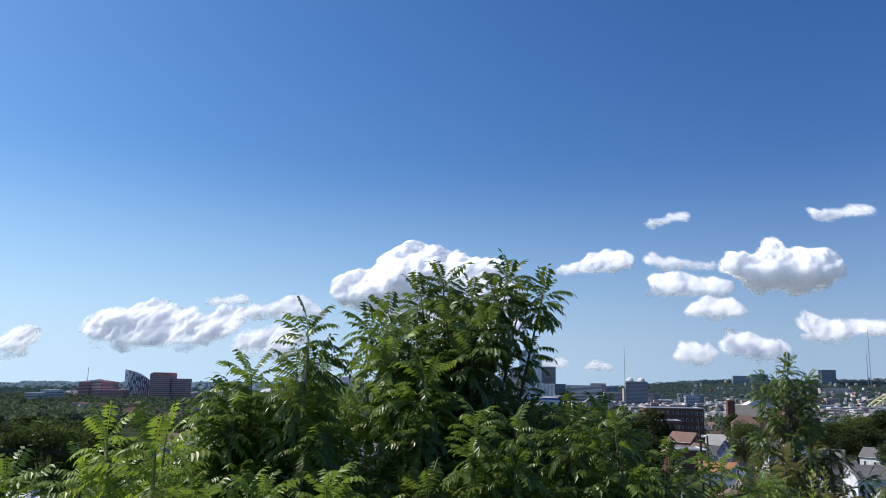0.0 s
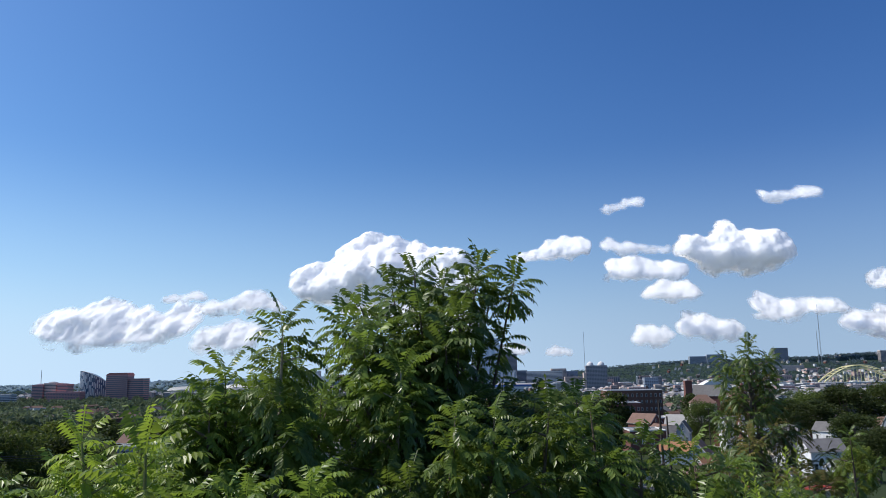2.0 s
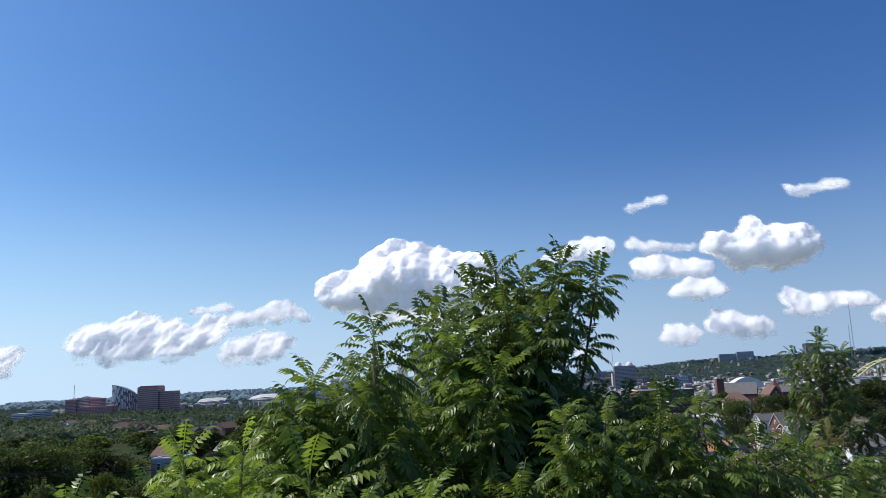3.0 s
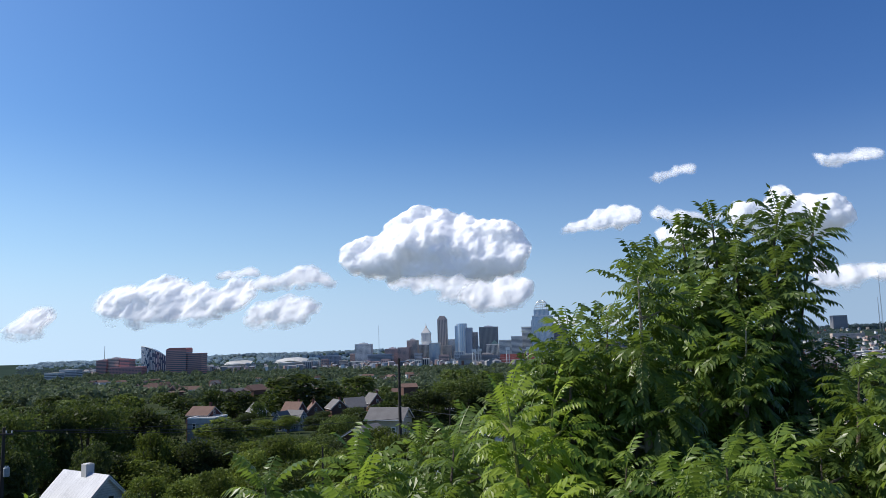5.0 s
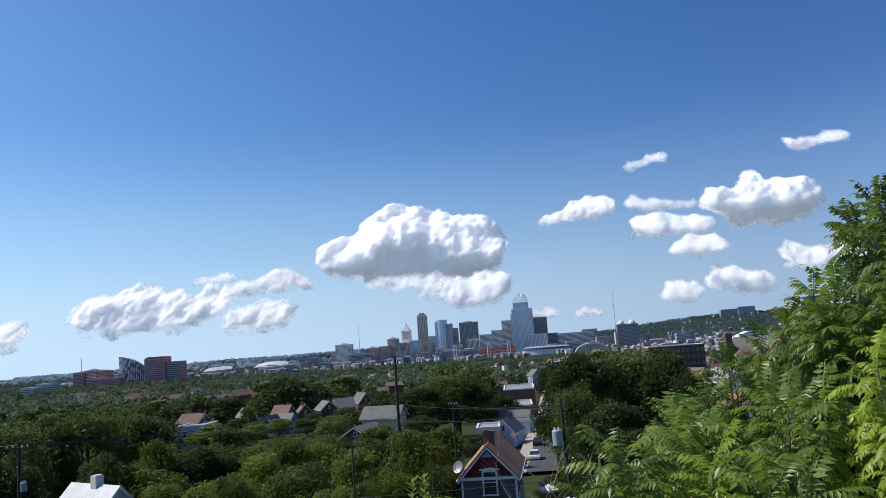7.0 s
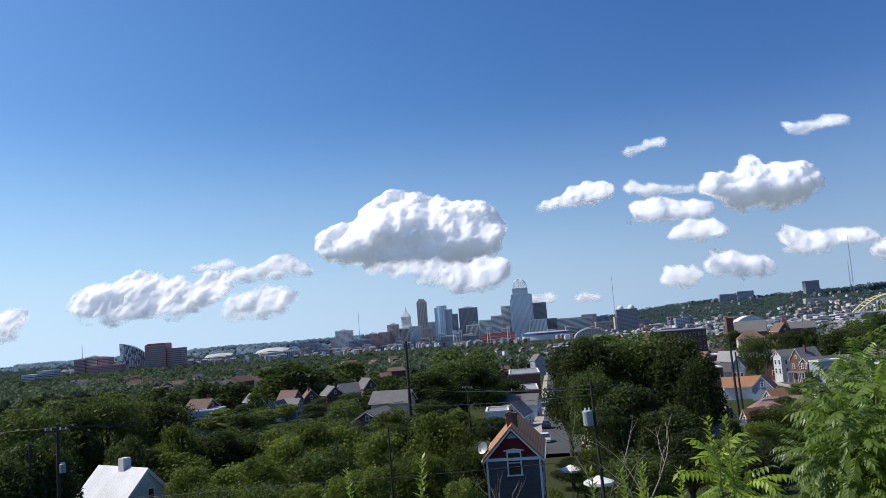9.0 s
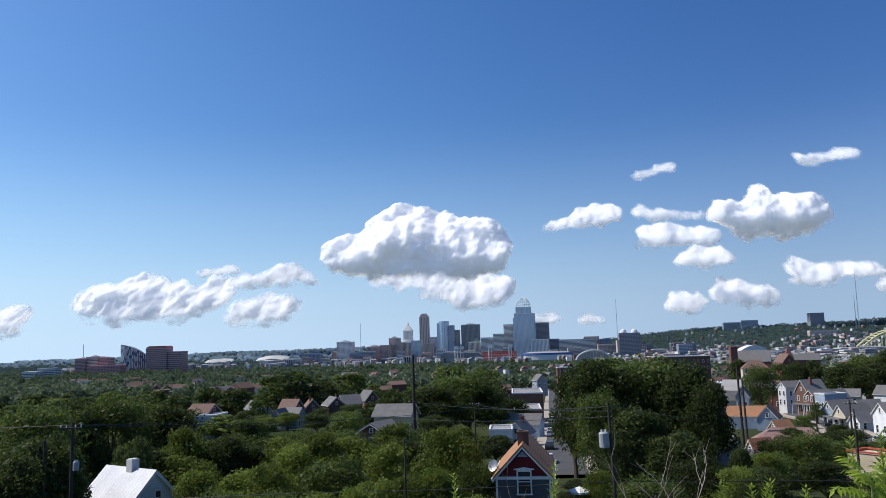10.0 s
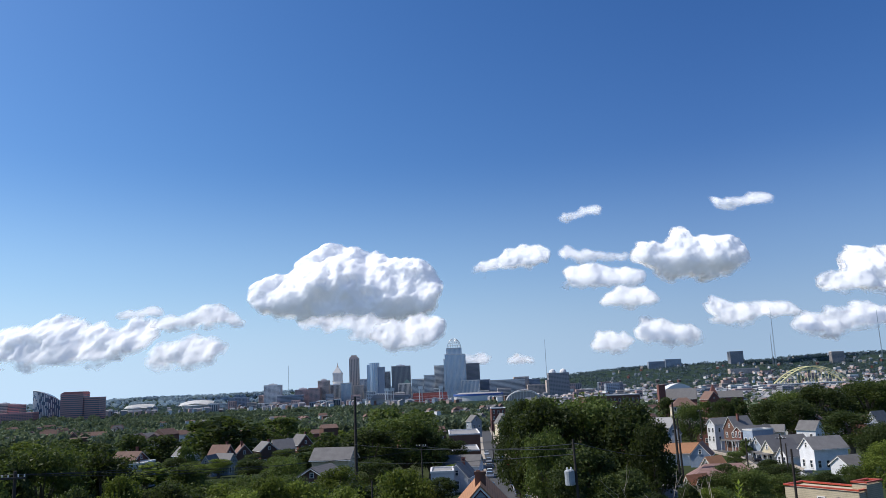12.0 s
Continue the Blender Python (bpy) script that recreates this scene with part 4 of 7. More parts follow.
def setback_tower():
    y = 3100
    xs4 = [-381.2, -343.5]
    zt = 184.8
    a = (xs4[1] - xs4[0]) / 2
    t = thing("setback_tower", "tall brown stone tower with stepped crown", "building", pose(sum(xs4) / 2, y, -2), "city buildings")
    bm = bmesh.new()
    box(bm, -a, a, 0, 30, 0, zt - 10)
    box(bm, -a * 0.85, a * 0.8, 2, 28, zt - 10, zt - 4)
    box(bm, -a * 0.6, a * 0.5, 5, 25, zt - 4, zt + 2)
    box(bm, -a * 1.25, a * 1.7, -3, 32, 0, zt * 0.38)
    part("shaft", bm, M["tan_stone"], t)
    for i in range(6):
        bm = bmesh.new()
        x = -a + 2 * a * (i + 0.5) / 6
        box(bm, x - 0.9, x + 0.9, -0.25, 0.2, 6, zt - 14)
        part("window_strip", bm, M["dark_glass"], t)


setback_tower()
tower("office_block", "grey stepped downtown block", -334.8, -302.8, 3050, 90.1, 30, "concrete", style="grid")
tower("office_block", "brown masonry downtown block", -349.6, -317.8, 2985, 67.5, 30, "tan_stone", style="grid")


def round_tower():
    y = 2950
    x0, x1 = -297.4, -232.2
    zt = 148.4
    wd = x1 - x0
    t = thing("glass_tower", "blue glass office tower with rounded front", "building", pose(x0, y, -2), "city buildings")
    bm = bmesh.new()
    box(bm, 0, wd * 0.62, 3, 40, 0, zt - 6)
    part("west_wing", bm, M["tower_glass"], t)
    bm = bmesh.new()
    box(bm, wd * 0.58, wd, 5, 42, 0, zt - 15)
    part("east_wing", bm, M["slate"], t)
    bm = bmesh.new()
    tube(bm, [(wd * 0.4, 14, 0), (wd * 0.4, 14, zt + 1)], wd * 0.3, 20)
    part("round_core", bm, M["tower_glass"], t)
    for i in range(9):
        bm = bmesh.new()
        q = math.pi * (1.02 + 0.96 * i / 8)
        x, yy = wd * (0.4 + 0.305 * math.cos(q)), 14 + wd * 0.305 * math.sin(q)
        box(bm, x - 0.35, x + 0.35, yy - 0.35, yy + 0.35, 0, zt)
        part("mullion", bm, M["trim"], t)


round_tower()
tower("office_block", "grey office block between towers", -238.1, -214.6, 3000, 113.7, 30, "concrete")
tower("office_tower", "dark grey slab office tower", -204.9, -135.5, 2950, 131.5, 40, "dark_stone", style="piers", crown=4)
tower("bank_block", "pale classical block with green gable", -177.5, -132.1, 2900, 66.4, 30, "stone", style="piers")


def green_gable(bm):
    prism(bm, [(-14, 0), (14, 0), (0, 14)], 0, 28)


solid("gable_roof", "green copper gable roof on the pale block", "roof", M["verdigris"], green_gable, pose(-147.2, 2900, 66.4 + 0.7))
tower("office_block", "striped pale office block", -128, -81.4, 2850, 80.3, 40, "stone", style="bands")
tower("office_block", "grey arched-top office block", -82.9, -42.6, 2840, 92.4, 40, "concrete", style="bands")
tower("office_tower", "pale banded office tower", -45, -8.3, 2870, 125.7, 45, "stone", style="bands")


def crown_tower():
    """The tallest tower: stepped shafts with fine fins, and an open arched crown of steel."""
    y = 2800
    x0, x1 = -9.1, 69
    zs, zm, zc = 164, 182, 218.1
    a = (x1 - x0) / 2
    t = thing("crown_tower", "tall blue-grey glass tower with arched steel crown", "building", pose((x0 + x1) / 2, y, -2), "city buildings")
    shafts = ((-a, -a * 0.45, 3, 44, zs - 16), (-a * 0.88, a * 0.86, 0, 46, zs), (a * 0.45, a, 3, 44, zs - 2), (-a * 0.72, a * 0.66, 4, 42, zm + 4))
    for k, (p0, p1, q0, q1, z) in enumerate(shafts):
        bm = bmesh.new()
        box(bm, p0, p1, q0, q1, 0, z)
        part("shaft", bm, M["tower_glass"], t)
        bm = bmesh.new()
        cnt = max(3, int((p1 - p0) / 4.2))
        for i in range(cnt + 1):
            x = p0 + (p1 - p0) * i / cnt
            box(bm, x - 0.6, x + 0.6, q0 - 0.7, q0 + 0.3, 0, z)
        for i in range(8):
            yy = q0 + (q1 - q0) * i / 7
            box(bm, p0 - 0.5, p0 + 0.3, yy - 0.5, yy + 0.5, 0, z)
        part("fin_grid", bm, M["concrete"], t)["kind"] = "stuff"
        bm = bmesh.new()
        box(bm, p0 - 0.3, p1 + 0.3, q0 - 0.3, q1 + 0.3, z - 2.5, z + 0.6)
        part("cornice", bm, M["concrete"], t)
    r = a * 0.64
    for i in range(9):
        bm = bmesh.new()
        q = math.pi * i / 9
        pts = [(r * math.cos(q) * math.cos(u), 22 + r * math.sin(q) * math.cos(u), zm + 5 + (zc - zm - 3) * math.sin(u)) for u in np.linspace(0, math.pi, 13)]
        tube(bm, pts, 0.5, 4)
        part("crown_rib", bm, M["metal"], t)
    for i in range(3):
        bm = bmesh.new()
        u = 0.25 + 0.3 * i
        tube(bm, [(r * math.cos(u) * math.cos(q), 22 + r * math.cos(u) * math.sin(q), zm + 5 + (zc - zm - 3) * math.sin(u)) for q in np.linspace(0, 2 * math.pi, 25)], 0.45, 4)
        part("crown_ring", bm, M["metal"], t)


crown_tower()
tower("office_tower", "dark bronze glass slab tower", 67.7, 120.5, 2860, 128.5, 45, "dark_stone", style="bands")
tower("office_block", "light glass block before the tall tower", 50.9, 111.4, 2740, 68.2, 35, "stone", glass="tower_glass", style="piers")
tower("office_block", "grey block behind the arena", 118.7, 157.9, 2900, 68.6, 35, "slate", style="bands")
tower("long_block", "long pale beige warehouse block", 152, 275.7, 2800, 64.8, 40, "stone", style="bands")
tower("office_block", "brown block on the long warehouse", 243.2, 296.2, 2860, 72.9, 40, "tan_stone", style="grid")
tower("office_block", "slate block below the wooded hill", 294.3, 341.8, 2900, 63.1, 40, "slate", style="grid")
tower("brick_block", "rust brick block below the hill", 275, 346.2, 2700, 43.6, 40, "tan_stone", style="grid")


def drum_arena():
    x0, x1, y = 20.9, 181.9, 2600
    z1, z0 = 22.8, -0.8
    a = (x1 - x0) / 2
    t = thing("arena", "low oval arena with white walls and blue band", "arena", pose((x0 + x1) / 2, y + 40, 0), "sports grounds")
    for nm, r, lo, hi, mt in (("wall", 1.0, z0, z1 - 6, "white"), ("blue_band", 1.03, z1 - 6, z1, "blue_band"), ("roof", 0.96, z1, z1 + 4, "flat_roof"), ("base", 0.95, -2, z0, "slate")):
        bm = bmesh.new()
        ring = [(a * r * math.cos(q), 40 * r * math.sin(q)) for q in np.linspace(0, 2 * math.pi, 48, endpoint=False)]
        lo_v = [bm.verts.new((x, yy, lo)) for x, yy in ring]
        hi_v = [bm.verts.new((x * (0.8 if nm == "roof" else 1), yy * (0.8 if nm == "roof" else 1), hi)) for x, yy in ring]
        for i in range(48):
            j = (i + 1) % 48
            bm.faces.new((lo_v[i], lo_v[j], hi_v[j], hi_v[i]))
        bm.faces.new(hi_v)
        bm.faces.new(lo_v[::-1])
        part(nm, bm, M[mt], t)


drum_arena()


def ball_park():
    x0, x1, y = -250.7, 12.2, 2550
    z1, z0 = 30.6, -1.5
    wd = x1 - x0
    t = thing("ball_park", "open ball park with red seats and light masts", "stadium", pose(x0, y, 0), "sports grounds")
    bm = bmesh.new()
    box(bm, 0, wd, 30, 60, -2, z0 + 4)
    box(bm, 0, wd * 0.42, 25, 55, z0 + 4, z1 - 8)
    part("concourse", bm, M["slate"], t)
    bm = bmesh.new()
    prism(bm, [(0, z1 - 12), (wd * 0.5, z1 - 10), (wd * 0.47, z1), (wd * 0.04, z1 + 2)], 18, 70)
    part("upper_stand", bm, M["dark_stone"], t)
    bm = bmesh.new()
    v = [bm.verts.new(q) for q in ((wd * 0.5, 20, z0 + 2), (wd * 0.96, 20, z0 + 2), (wd * 0.94, 75, z1 + 2), (wd * 0.52, 75, z1 + 2))]
    bm.faces.new(v)
    bmesh.ops.solidify(bm, geom=bm.faces[:], thickness=2)
    part("red_stand", bm, M["red_seat"], t, "bank of red seats")
    bm = bmesh.new()
    for i in range(3):
        z = z0 + 6 + i * 8
        box(bm, wd * 0.5, wd * 0.97, 20 + i * 18, 22 + i * 18, z, z + 1.6)
    part("stand_rail", bm, M["white"], t)
    for u in (0.2, 0.27, 0.62, 0.87):
        bm = bmesh.new()
        x = wd * u
        hgt = z1 + (22 if u < 0.3 else 24)
        tube(bm, [(x - 4, 10, -2), (x - 4, 10, hgt)], 1.3, 6)
        tube(bm, [(x + 4, 10, -2), (x + 4, 10, hgt)], 1.3, 6)
        box(bm, x - 7, x + 7, 8, 12, hgt - 9, hgt)
        part("light_mast", bm, M["white"], t)


ball_park()


def arched_hall():
    """A hall with a white trussed arch."""
    x0, x1, y = 172.2, 273.5, 2350
    z0, z1 = -1.9, 32.6
    a = (x1 - x0) / 2
    t = thing("arched_hall", "white trussed arch hall by the river", "hall", pose((x0 + x1) / 2, y, 0), "sports grounds")
    bm = bmesh.new()
    k = 16
    prism(bm, [(-a, -2)] + [(a * math.cos(math.pi * (1 - i / k)), z0 + (z1 - z0 - 3) * math.sin(math.pi * i / k)) for i in range(k + 1)] + [(a, -2)], 4, 50)
    part("hall_body", bm, M["flat_roof"], t)
    for off in (0, 3):
        bm = bmesh.new()
        tube(bm, [(a * math.cos(math.pi * (1 - i / k)), 0, z0 + (z1 - z0 - off * 1.4) * math.sin(math.pi * i / k)) for i in range(k + 1)], 0.9, 5)
        part("arch_chord", bm, M["white"], t)
    for i in range(1, k):
        bm = bmesh.new()
        x = a * math.cos(math.pi * (1 - i / k))
        tube(bm, [(x, 1, -2), (x, 1, z0 + (z1 - z0) * math.sin(math.pi * i / k))], 0.5, 4)
        part("hanger", bm, M["white"], t)


arched_hall()


def domed_tower():
    y = 2600
    x0, x1 = 334.1, 400.9
    z1 = 79.5
    tw = tower("domed_tower", "dark brick tower with two domed roof turrets", x0, x1, y, z1, 40, "dark_stone", style="grid", bay=5)
    for px in (-0.28, 0.25):
        bm = bmesh.new()
        r = (x1 - x0) * 0.155
        tube(bm, [(px * (x1 - x0), -6, z1 + 1), (px * (x1 - x0), -6, z1 + 6), (px * (x1 - x0), -6, z1 + 12), (px * (x1 - x0), -6, z1 + 16)], [r * 1.1, r * 1.1, r * 0.8, 0.8], 12)
        part("turret", bm, M["concrete"], tw, "pale domed turret")
    bm = bmesh.new()
    box(bm, -0.62 * (x1 - x0), -0.45 * (x1 - x0), -18, 16, 0, z1 - 20)
    part("side_wing", bm, M["tan_stone"], tw)


domed_tower()


def mast(x, y, z0, z1, label, r=0.9):
    def build(bm):
        for k in range(3):
            q = k * 2.094
            tube(bm, [(r * 1.6 * math.cos(q), r * 1.6 * math.sin(q), 0), (0.25 * math.cos(q), 0.25 * math.sin(q), z1 - z0)], 0.45, 4)
        for i in range(int((z1 - z0) / 9)):
            box(bm, -r, r, -r, r, i * 9, i * 9 + 0.5)
    solid("radio_mast", label, "mast", M["metal"], build, pose(x, y, z0), "radio masts")


mast(419.5, 3300, -2, 225.6, "slender steel radio mast behind the domed tower")
mast(-658.1, 3300, -2, 159.7, "faint slender radio mast", 0.5)
mast(-1305.6, 2270, -2, 92.6, "thin antenna mast behind the apartment block", 0.5)
mast(1466.6, 3500, ground_z(1466.6, 3500), 334.6, "tall red and white radio mast on the hill", 1.6)
mast(1471.6, 3540, ground_z(1471.6, 3540), 222.3, "shorter radio mast on the hill", 1.4)
mast(1943.2, 3500, ground_z(1943.2, 3500), 315.2, "tall radio mast at the hill's end", 1.4)

# hilltop and hillside
tower("hill_tower", "dark hilltop apartment tower", 1340.4, 1401.4, 3700, 153, 40, "dark_stone", style="grid", foot=ground_z(1369.6, 3700) - 10, group="hill buildings")
tower("campus_block", "long low block on the hill crest", 992.6, 1075.3, 3850, 123.7, 30, "slate", style="bands", foot=ground_z(1050, 3850) - 12, group="hill buildings")
tower("campus_block", "dark block on the hill crest", 1072.5, 1149.5, 3840, 131.3, 30, "slate", style="grid", foot=ground_z(1150, 3840) - 12, group="hill buildings")
tower("terrace_block", "row of pale hillside apartments", 1188, 1310.7, 3300, 71.2, 30, "tan_stone", style="grid", foot=ground_z(1330, 3300) - 12, group="hill buildings")
tower("chapel", "stone hilltop chapel with tower", 1718.1, 1773.3, 3500, 129.4, 25, "tan_stone", style="piers", foot=ground_z(1800, 3500) - 12, group="hill buildings")

# low city fabric: blocks between the towers and along the foot of the hill
fabric = random.Random(31)
walls = ("stone", "concrete", "tan_stone", "city_brick", "slate", "white", "city_brick", "dark_stone")
for _ in range(64):
    x = fabric.uniform(-820, 620)
    y = fabric.uniform(2620, 3050)
    wd = fabric.uniform(18, 46)
    tower("city_block", "low downtown block among its neighbours", x, x + wd, y, fabric.uniform(14, 44) * (0.7 if x < -520 else 1), fabric.uniform(20, 40), fabric.choice(walls), style=fabric.choice(("grid", "bands", "piers")), floor=5, bay=7, group="low city blocks")
for _ in range(95):
    y = fabric.uniform(1700, 3250)
    x = y * fabric.uniform(0.14, 0.66)
    wd = fabric.uniform(14, 48)
    z = ground_z(x, y)
    tower("mill_block", "low mill or warehouse block below the hill", x, x + wd, y, z + fabric.uniform(8, 22), fabric.uniform(16, 34), fabric.choice(("stone", "tan_stone", "city_brick", "tan_stone", "concrete", "city_brick", "dark_stone")), style=fabric.choice(("grid", "bands")), foot=z - 6, floor=5, bay=7, group="low city blocks")


def arch_bridge():
    """The yellow tied-arch bridge: two ribs, hangers, braces and the deck."""
    y = 2500
    x0, x1 = 1041.4, 1280
    zb, zt = 16.9, 66.3
    a = (x1 - x0) / 2
    t = thing("arch_bridge", "yellow steel tied-arch road bridge", "bridge", pose((x0 + x1) / 2, y, 0, 0, 0, 8))
    k = 20
    for off in (0, 34):
        for drop in (0, 7):
            bm = bmesh.new()
            tube(bm, [(-a + 2 * a * i / k, off, zb + (zt - zb - drop) * (1 - (2 * i / k - 1) ** 2) - drop * 0.2) for i in range(k + 1)], 1.7 if drop == 0 else 1.2, 6)
            part("arch_rib", bm, M["yellow"], t)
        for i in range(1, k):
            bm = bmesh.new()
            x = -a + 2 * a * i / k
            zz = zb + (zt - zb) * (1 - (2 * i / k - 1) ** 2)
            tube(bm, [(x, off, zb - 2), (x, off, zz)], 0.35, 4)
            part("hanger", bm, M["yellow"], t)
    for i in range(2, k - 1):
        bm = bmesh.new()
        x = -a + 2 * a * i / k
        zz = zb + (zt - zb) * (1 - (2 * i / k - 1) ** 2)
        tube(bm, [(x, 0, zz), (x + a / k, 34, zz)], 0.8, 4)
        part("cross_brace", bm, M["yellow"], t)
    bm = bmesh.new()
    box(bm, -a * 1.6, a * 1.6, -2, 38, zb - 5, zb - 2)
    part("deck", bm, M["concrete"], t)
    for s in (-1.5, -1, 1, 1.5):
        bm = bmesh.new()
        box(bm, s * a - 3, s * a + 3, 0, 36, -12, zb - 4)
        part("pier", bm, M["concrete"], t)


arch_bridge()


# ---------------------------------------------------------------- houses
def window(parent, x, z, wd, hg, y=0.0, side=0, trim="trim", name="window"):
    """A sash window in a wall: on the front (side 0, at y) or on a side wall (side -1 or 1, x then is the wall and y the place along it)."""
    bm = bmesh.new()
    a, f = wd / 2, 0.11
    def bx(u0, u1, z0, z1, o0, o1):
        if side == 0:
            box(bm, x + u0, x + u1, y - o1, y - o0, z0, z1)
        else:
            box(bm, *sorted((x + side * o0, x + side * o1)), y + u0, y + u1, z0, z1)
    bx(-a, -a + f, z, z + hg, -0.03, 0.07)
    bx(a - f, a, z, z + hg, -0.03, 0.07)
    bx(-a + f, a - f, z + hg - f * 1.3, z + hg, -0.03, 0.07)
    bx(-a - 0.06, a + 0.06, z - 0.09, z, -0.03, 0.12)
    bx(-a + f, a - f, z + hg * 0.5 - 0.03, z + hg * 0.5 + 0.03, -0.02, 0.05)
    fr = part(name, bm, M[trim], parent)
    bm = bmesh.new()
    bx(-a + f, a - f, z, z + hg - f * 1.3, -0.02, 0.02)
    part("pane", bm, M["glass"], fr)


def house(label, x, y, top, w, d, eave, rise, rot=0.0, wall="white_side", roof="shingle", front=((2, 0.9), (2, 3.6)), side=2, chimney=None, attic=True, group="houses on the slope", over=0.3, hip=0.0, side_rows=None, gable_wall=None, trim="trim", porch=None, category="house", keep=False):
    """A gabled house, its gable to -y: walls, two roof slabs, trim, chimney, windows in rows (count, sill height)."""
    if not keep:
        w, d = w * 0.82, d * 0.82
        if group == "houses on the slope":
            w, d, eave = w * 0.88, d * 0.88, eave - 0.8
        if group == "terrace along the road":
            w, d, eave, rise = w * 0.84, d * 0.72, eave - 1.2, rise * 0.85
        if chimney:
            chimney = (chimney[0] * 0.8, chimney[1] * 0.8, chimney[2])
        level = ground_z(x, y) - 0.2
        eave = max(2.5, min(eave, top - rise - level))
        front = [q for q in front if q[1] + 1.7 < eave]
        side_rows = [q for q in (side_rows if side_rows is not None else [s for _, s in front]) if q + 1.6 < eave]
    foot = top - eave - rise
    t = thing("house", label, category, pose(x, y, foot, 0, 0, rot), group)
    a, b = w / 2, d / 2
    bm = bmesh.new()
    if hip:
        box(bm, -a, a, -b, b, -4, eave)
    else:
        prism(bm, [(-a, -4), (a, -4), (a, eave), (0, eave + rise - 0.05), (-a, eave)], -b, b)
    part("wall", bm, M[wall], t)
    th, k = 0.16, rise / a
    if hip:
        bm = bmesh.new()
        lo = [bm.verts.new(q) for q in ((-a - over, -b - over, eave - 0.05), (a + over, -b - over, eave - 0.05), (a + over, b + over, eave - 0.05), (-a - over, b + over, eave - 0.05))]
        if w > d:
            hi = [bm.verts.new((-a + hip, 0, eave + rise)), bm.verts.new((a - hip, 0, eave + rise))]
            fs = ((lo[0], lo[1], hi[1], hi[0]), (lo[1], lo[2], hi[1]), (lo[2], lo[3], hi[0], hi[1]), (lo[3], lo[0], hi[0]))
        else:
            hi = [bm.verts.new((0, -b + hip, eave + rise)), bm.verts.new((0, b - hip, eave + rise))]
            fs = ((lo[0], lo[1], hi[0]), (lo[1], lo[2], hi[1], hi[0]), (lo[2], lo[3], hi[1]), (lo[3], lo[0], hi[0], hi[1]))
        for f in fs:
            bm.faces.new(f)
        bm.faces.new(lo[::-1])
        part("roof", bm, M[roof], t)
    else:
        for s in (-1, 1):
            bm = bmesh.new()
            e = a + over
            v = [(0, eave + rise), (s * e, eave + rise - e * k), (s * e, eave + rise - e * k + th), (0, eave + rise + th)]
            prism(bm, v if s > 0 else v[::-1], -b - over, b + over)
            part("roof", bm, M[roof], t)
            bm = bmesh.new()
            v = [(0, eave + rise - 0.18), (s * e, eave + rise - e * k - 0.2), (s * e, eave + rise - e * k - 0.003), (0, eave + rise - 0.003)]
            prism(bm, v if s > 0 else v[::-1], -b - over + 0.02, -b - over + 0.09)
            part("bargeboard", bm, M[trim], t)
            bm = bmesh.new()
            box(bm, *sorted((s * (a + over - 0.03), s * (a + over + 0.1))), -b - over, b + over, eave + rise - e * k - 0.05, eave + rise - e * k + 0.07)
            part("gutter", bm, M[trim], t)
        if gable_wall:
            bm = bmesh.new()
            prism(bm, [(-a + 0.02, eave + 0.02), (a - 0.02, eave + 0.02), (0, eave + rise - 0.1)], -b - 0.04, -b + 0.02)
            part("gable_panel", bm, M[gable_wall], t)
    for cnt, sill in front:
        for i in range(cnt):
            window(t, -a + w * (i + 0.5) / cnt, sill, min(0.95, w / cnt * 0.5), 1.55, -b)
    for sill in (side_rows if side_rows is not None else [s for _, s in front]):
        for i in range(side):
            q = -b + d * (i + 0.5) / side
            window(t, -a, sill, 0.9, 1.5, q, -1)
            window(t, a, sill, 0.9, 1.5, q, 1)
    if attic and not hip and rise > 1.6:
        window(t, 0, eave + 0.25, 0.75, min(1.1, rise * 0.45), -b - (0.04 if gable_wall else 0))
    if chimney:
        cx, cy, ch = chimney
        bm = bmesh.new()
        z0 = eave + rise * (1 - abs(cx) / a) - 0.4
        box(bm, cx - 0.33, cx + 0.33, cy - 0.28, cy + 0.28, z0, eave + rise + ch)
        box(bm, cx - 0.39, cx + 0.39, cy - 0.34, cy + 0.34, eave + rise + ch - 0.18, eave + rise + ch)
        part("chimney", bm, M["brick"], t)
    if porch:
        bm = bmesh.new()
        prism(bm, [(-a, 2.5), (a, 2.5), (a, 2.7), (-a, 2.9)], -b - porch, -b + 0.02)
        pr = part("porch", bm, M[roof], t)
        for s in (-1, 0, 1):
            bm = bmesh.new()
            tube(bm, [(s * (a - 0.12), -b - porch + 0.12, -1), (s * (a - 0.12), -b - porch + 0.12, 2.55)], 0.08, 6)
            part("post", bm, M[trim], pr)
    return t


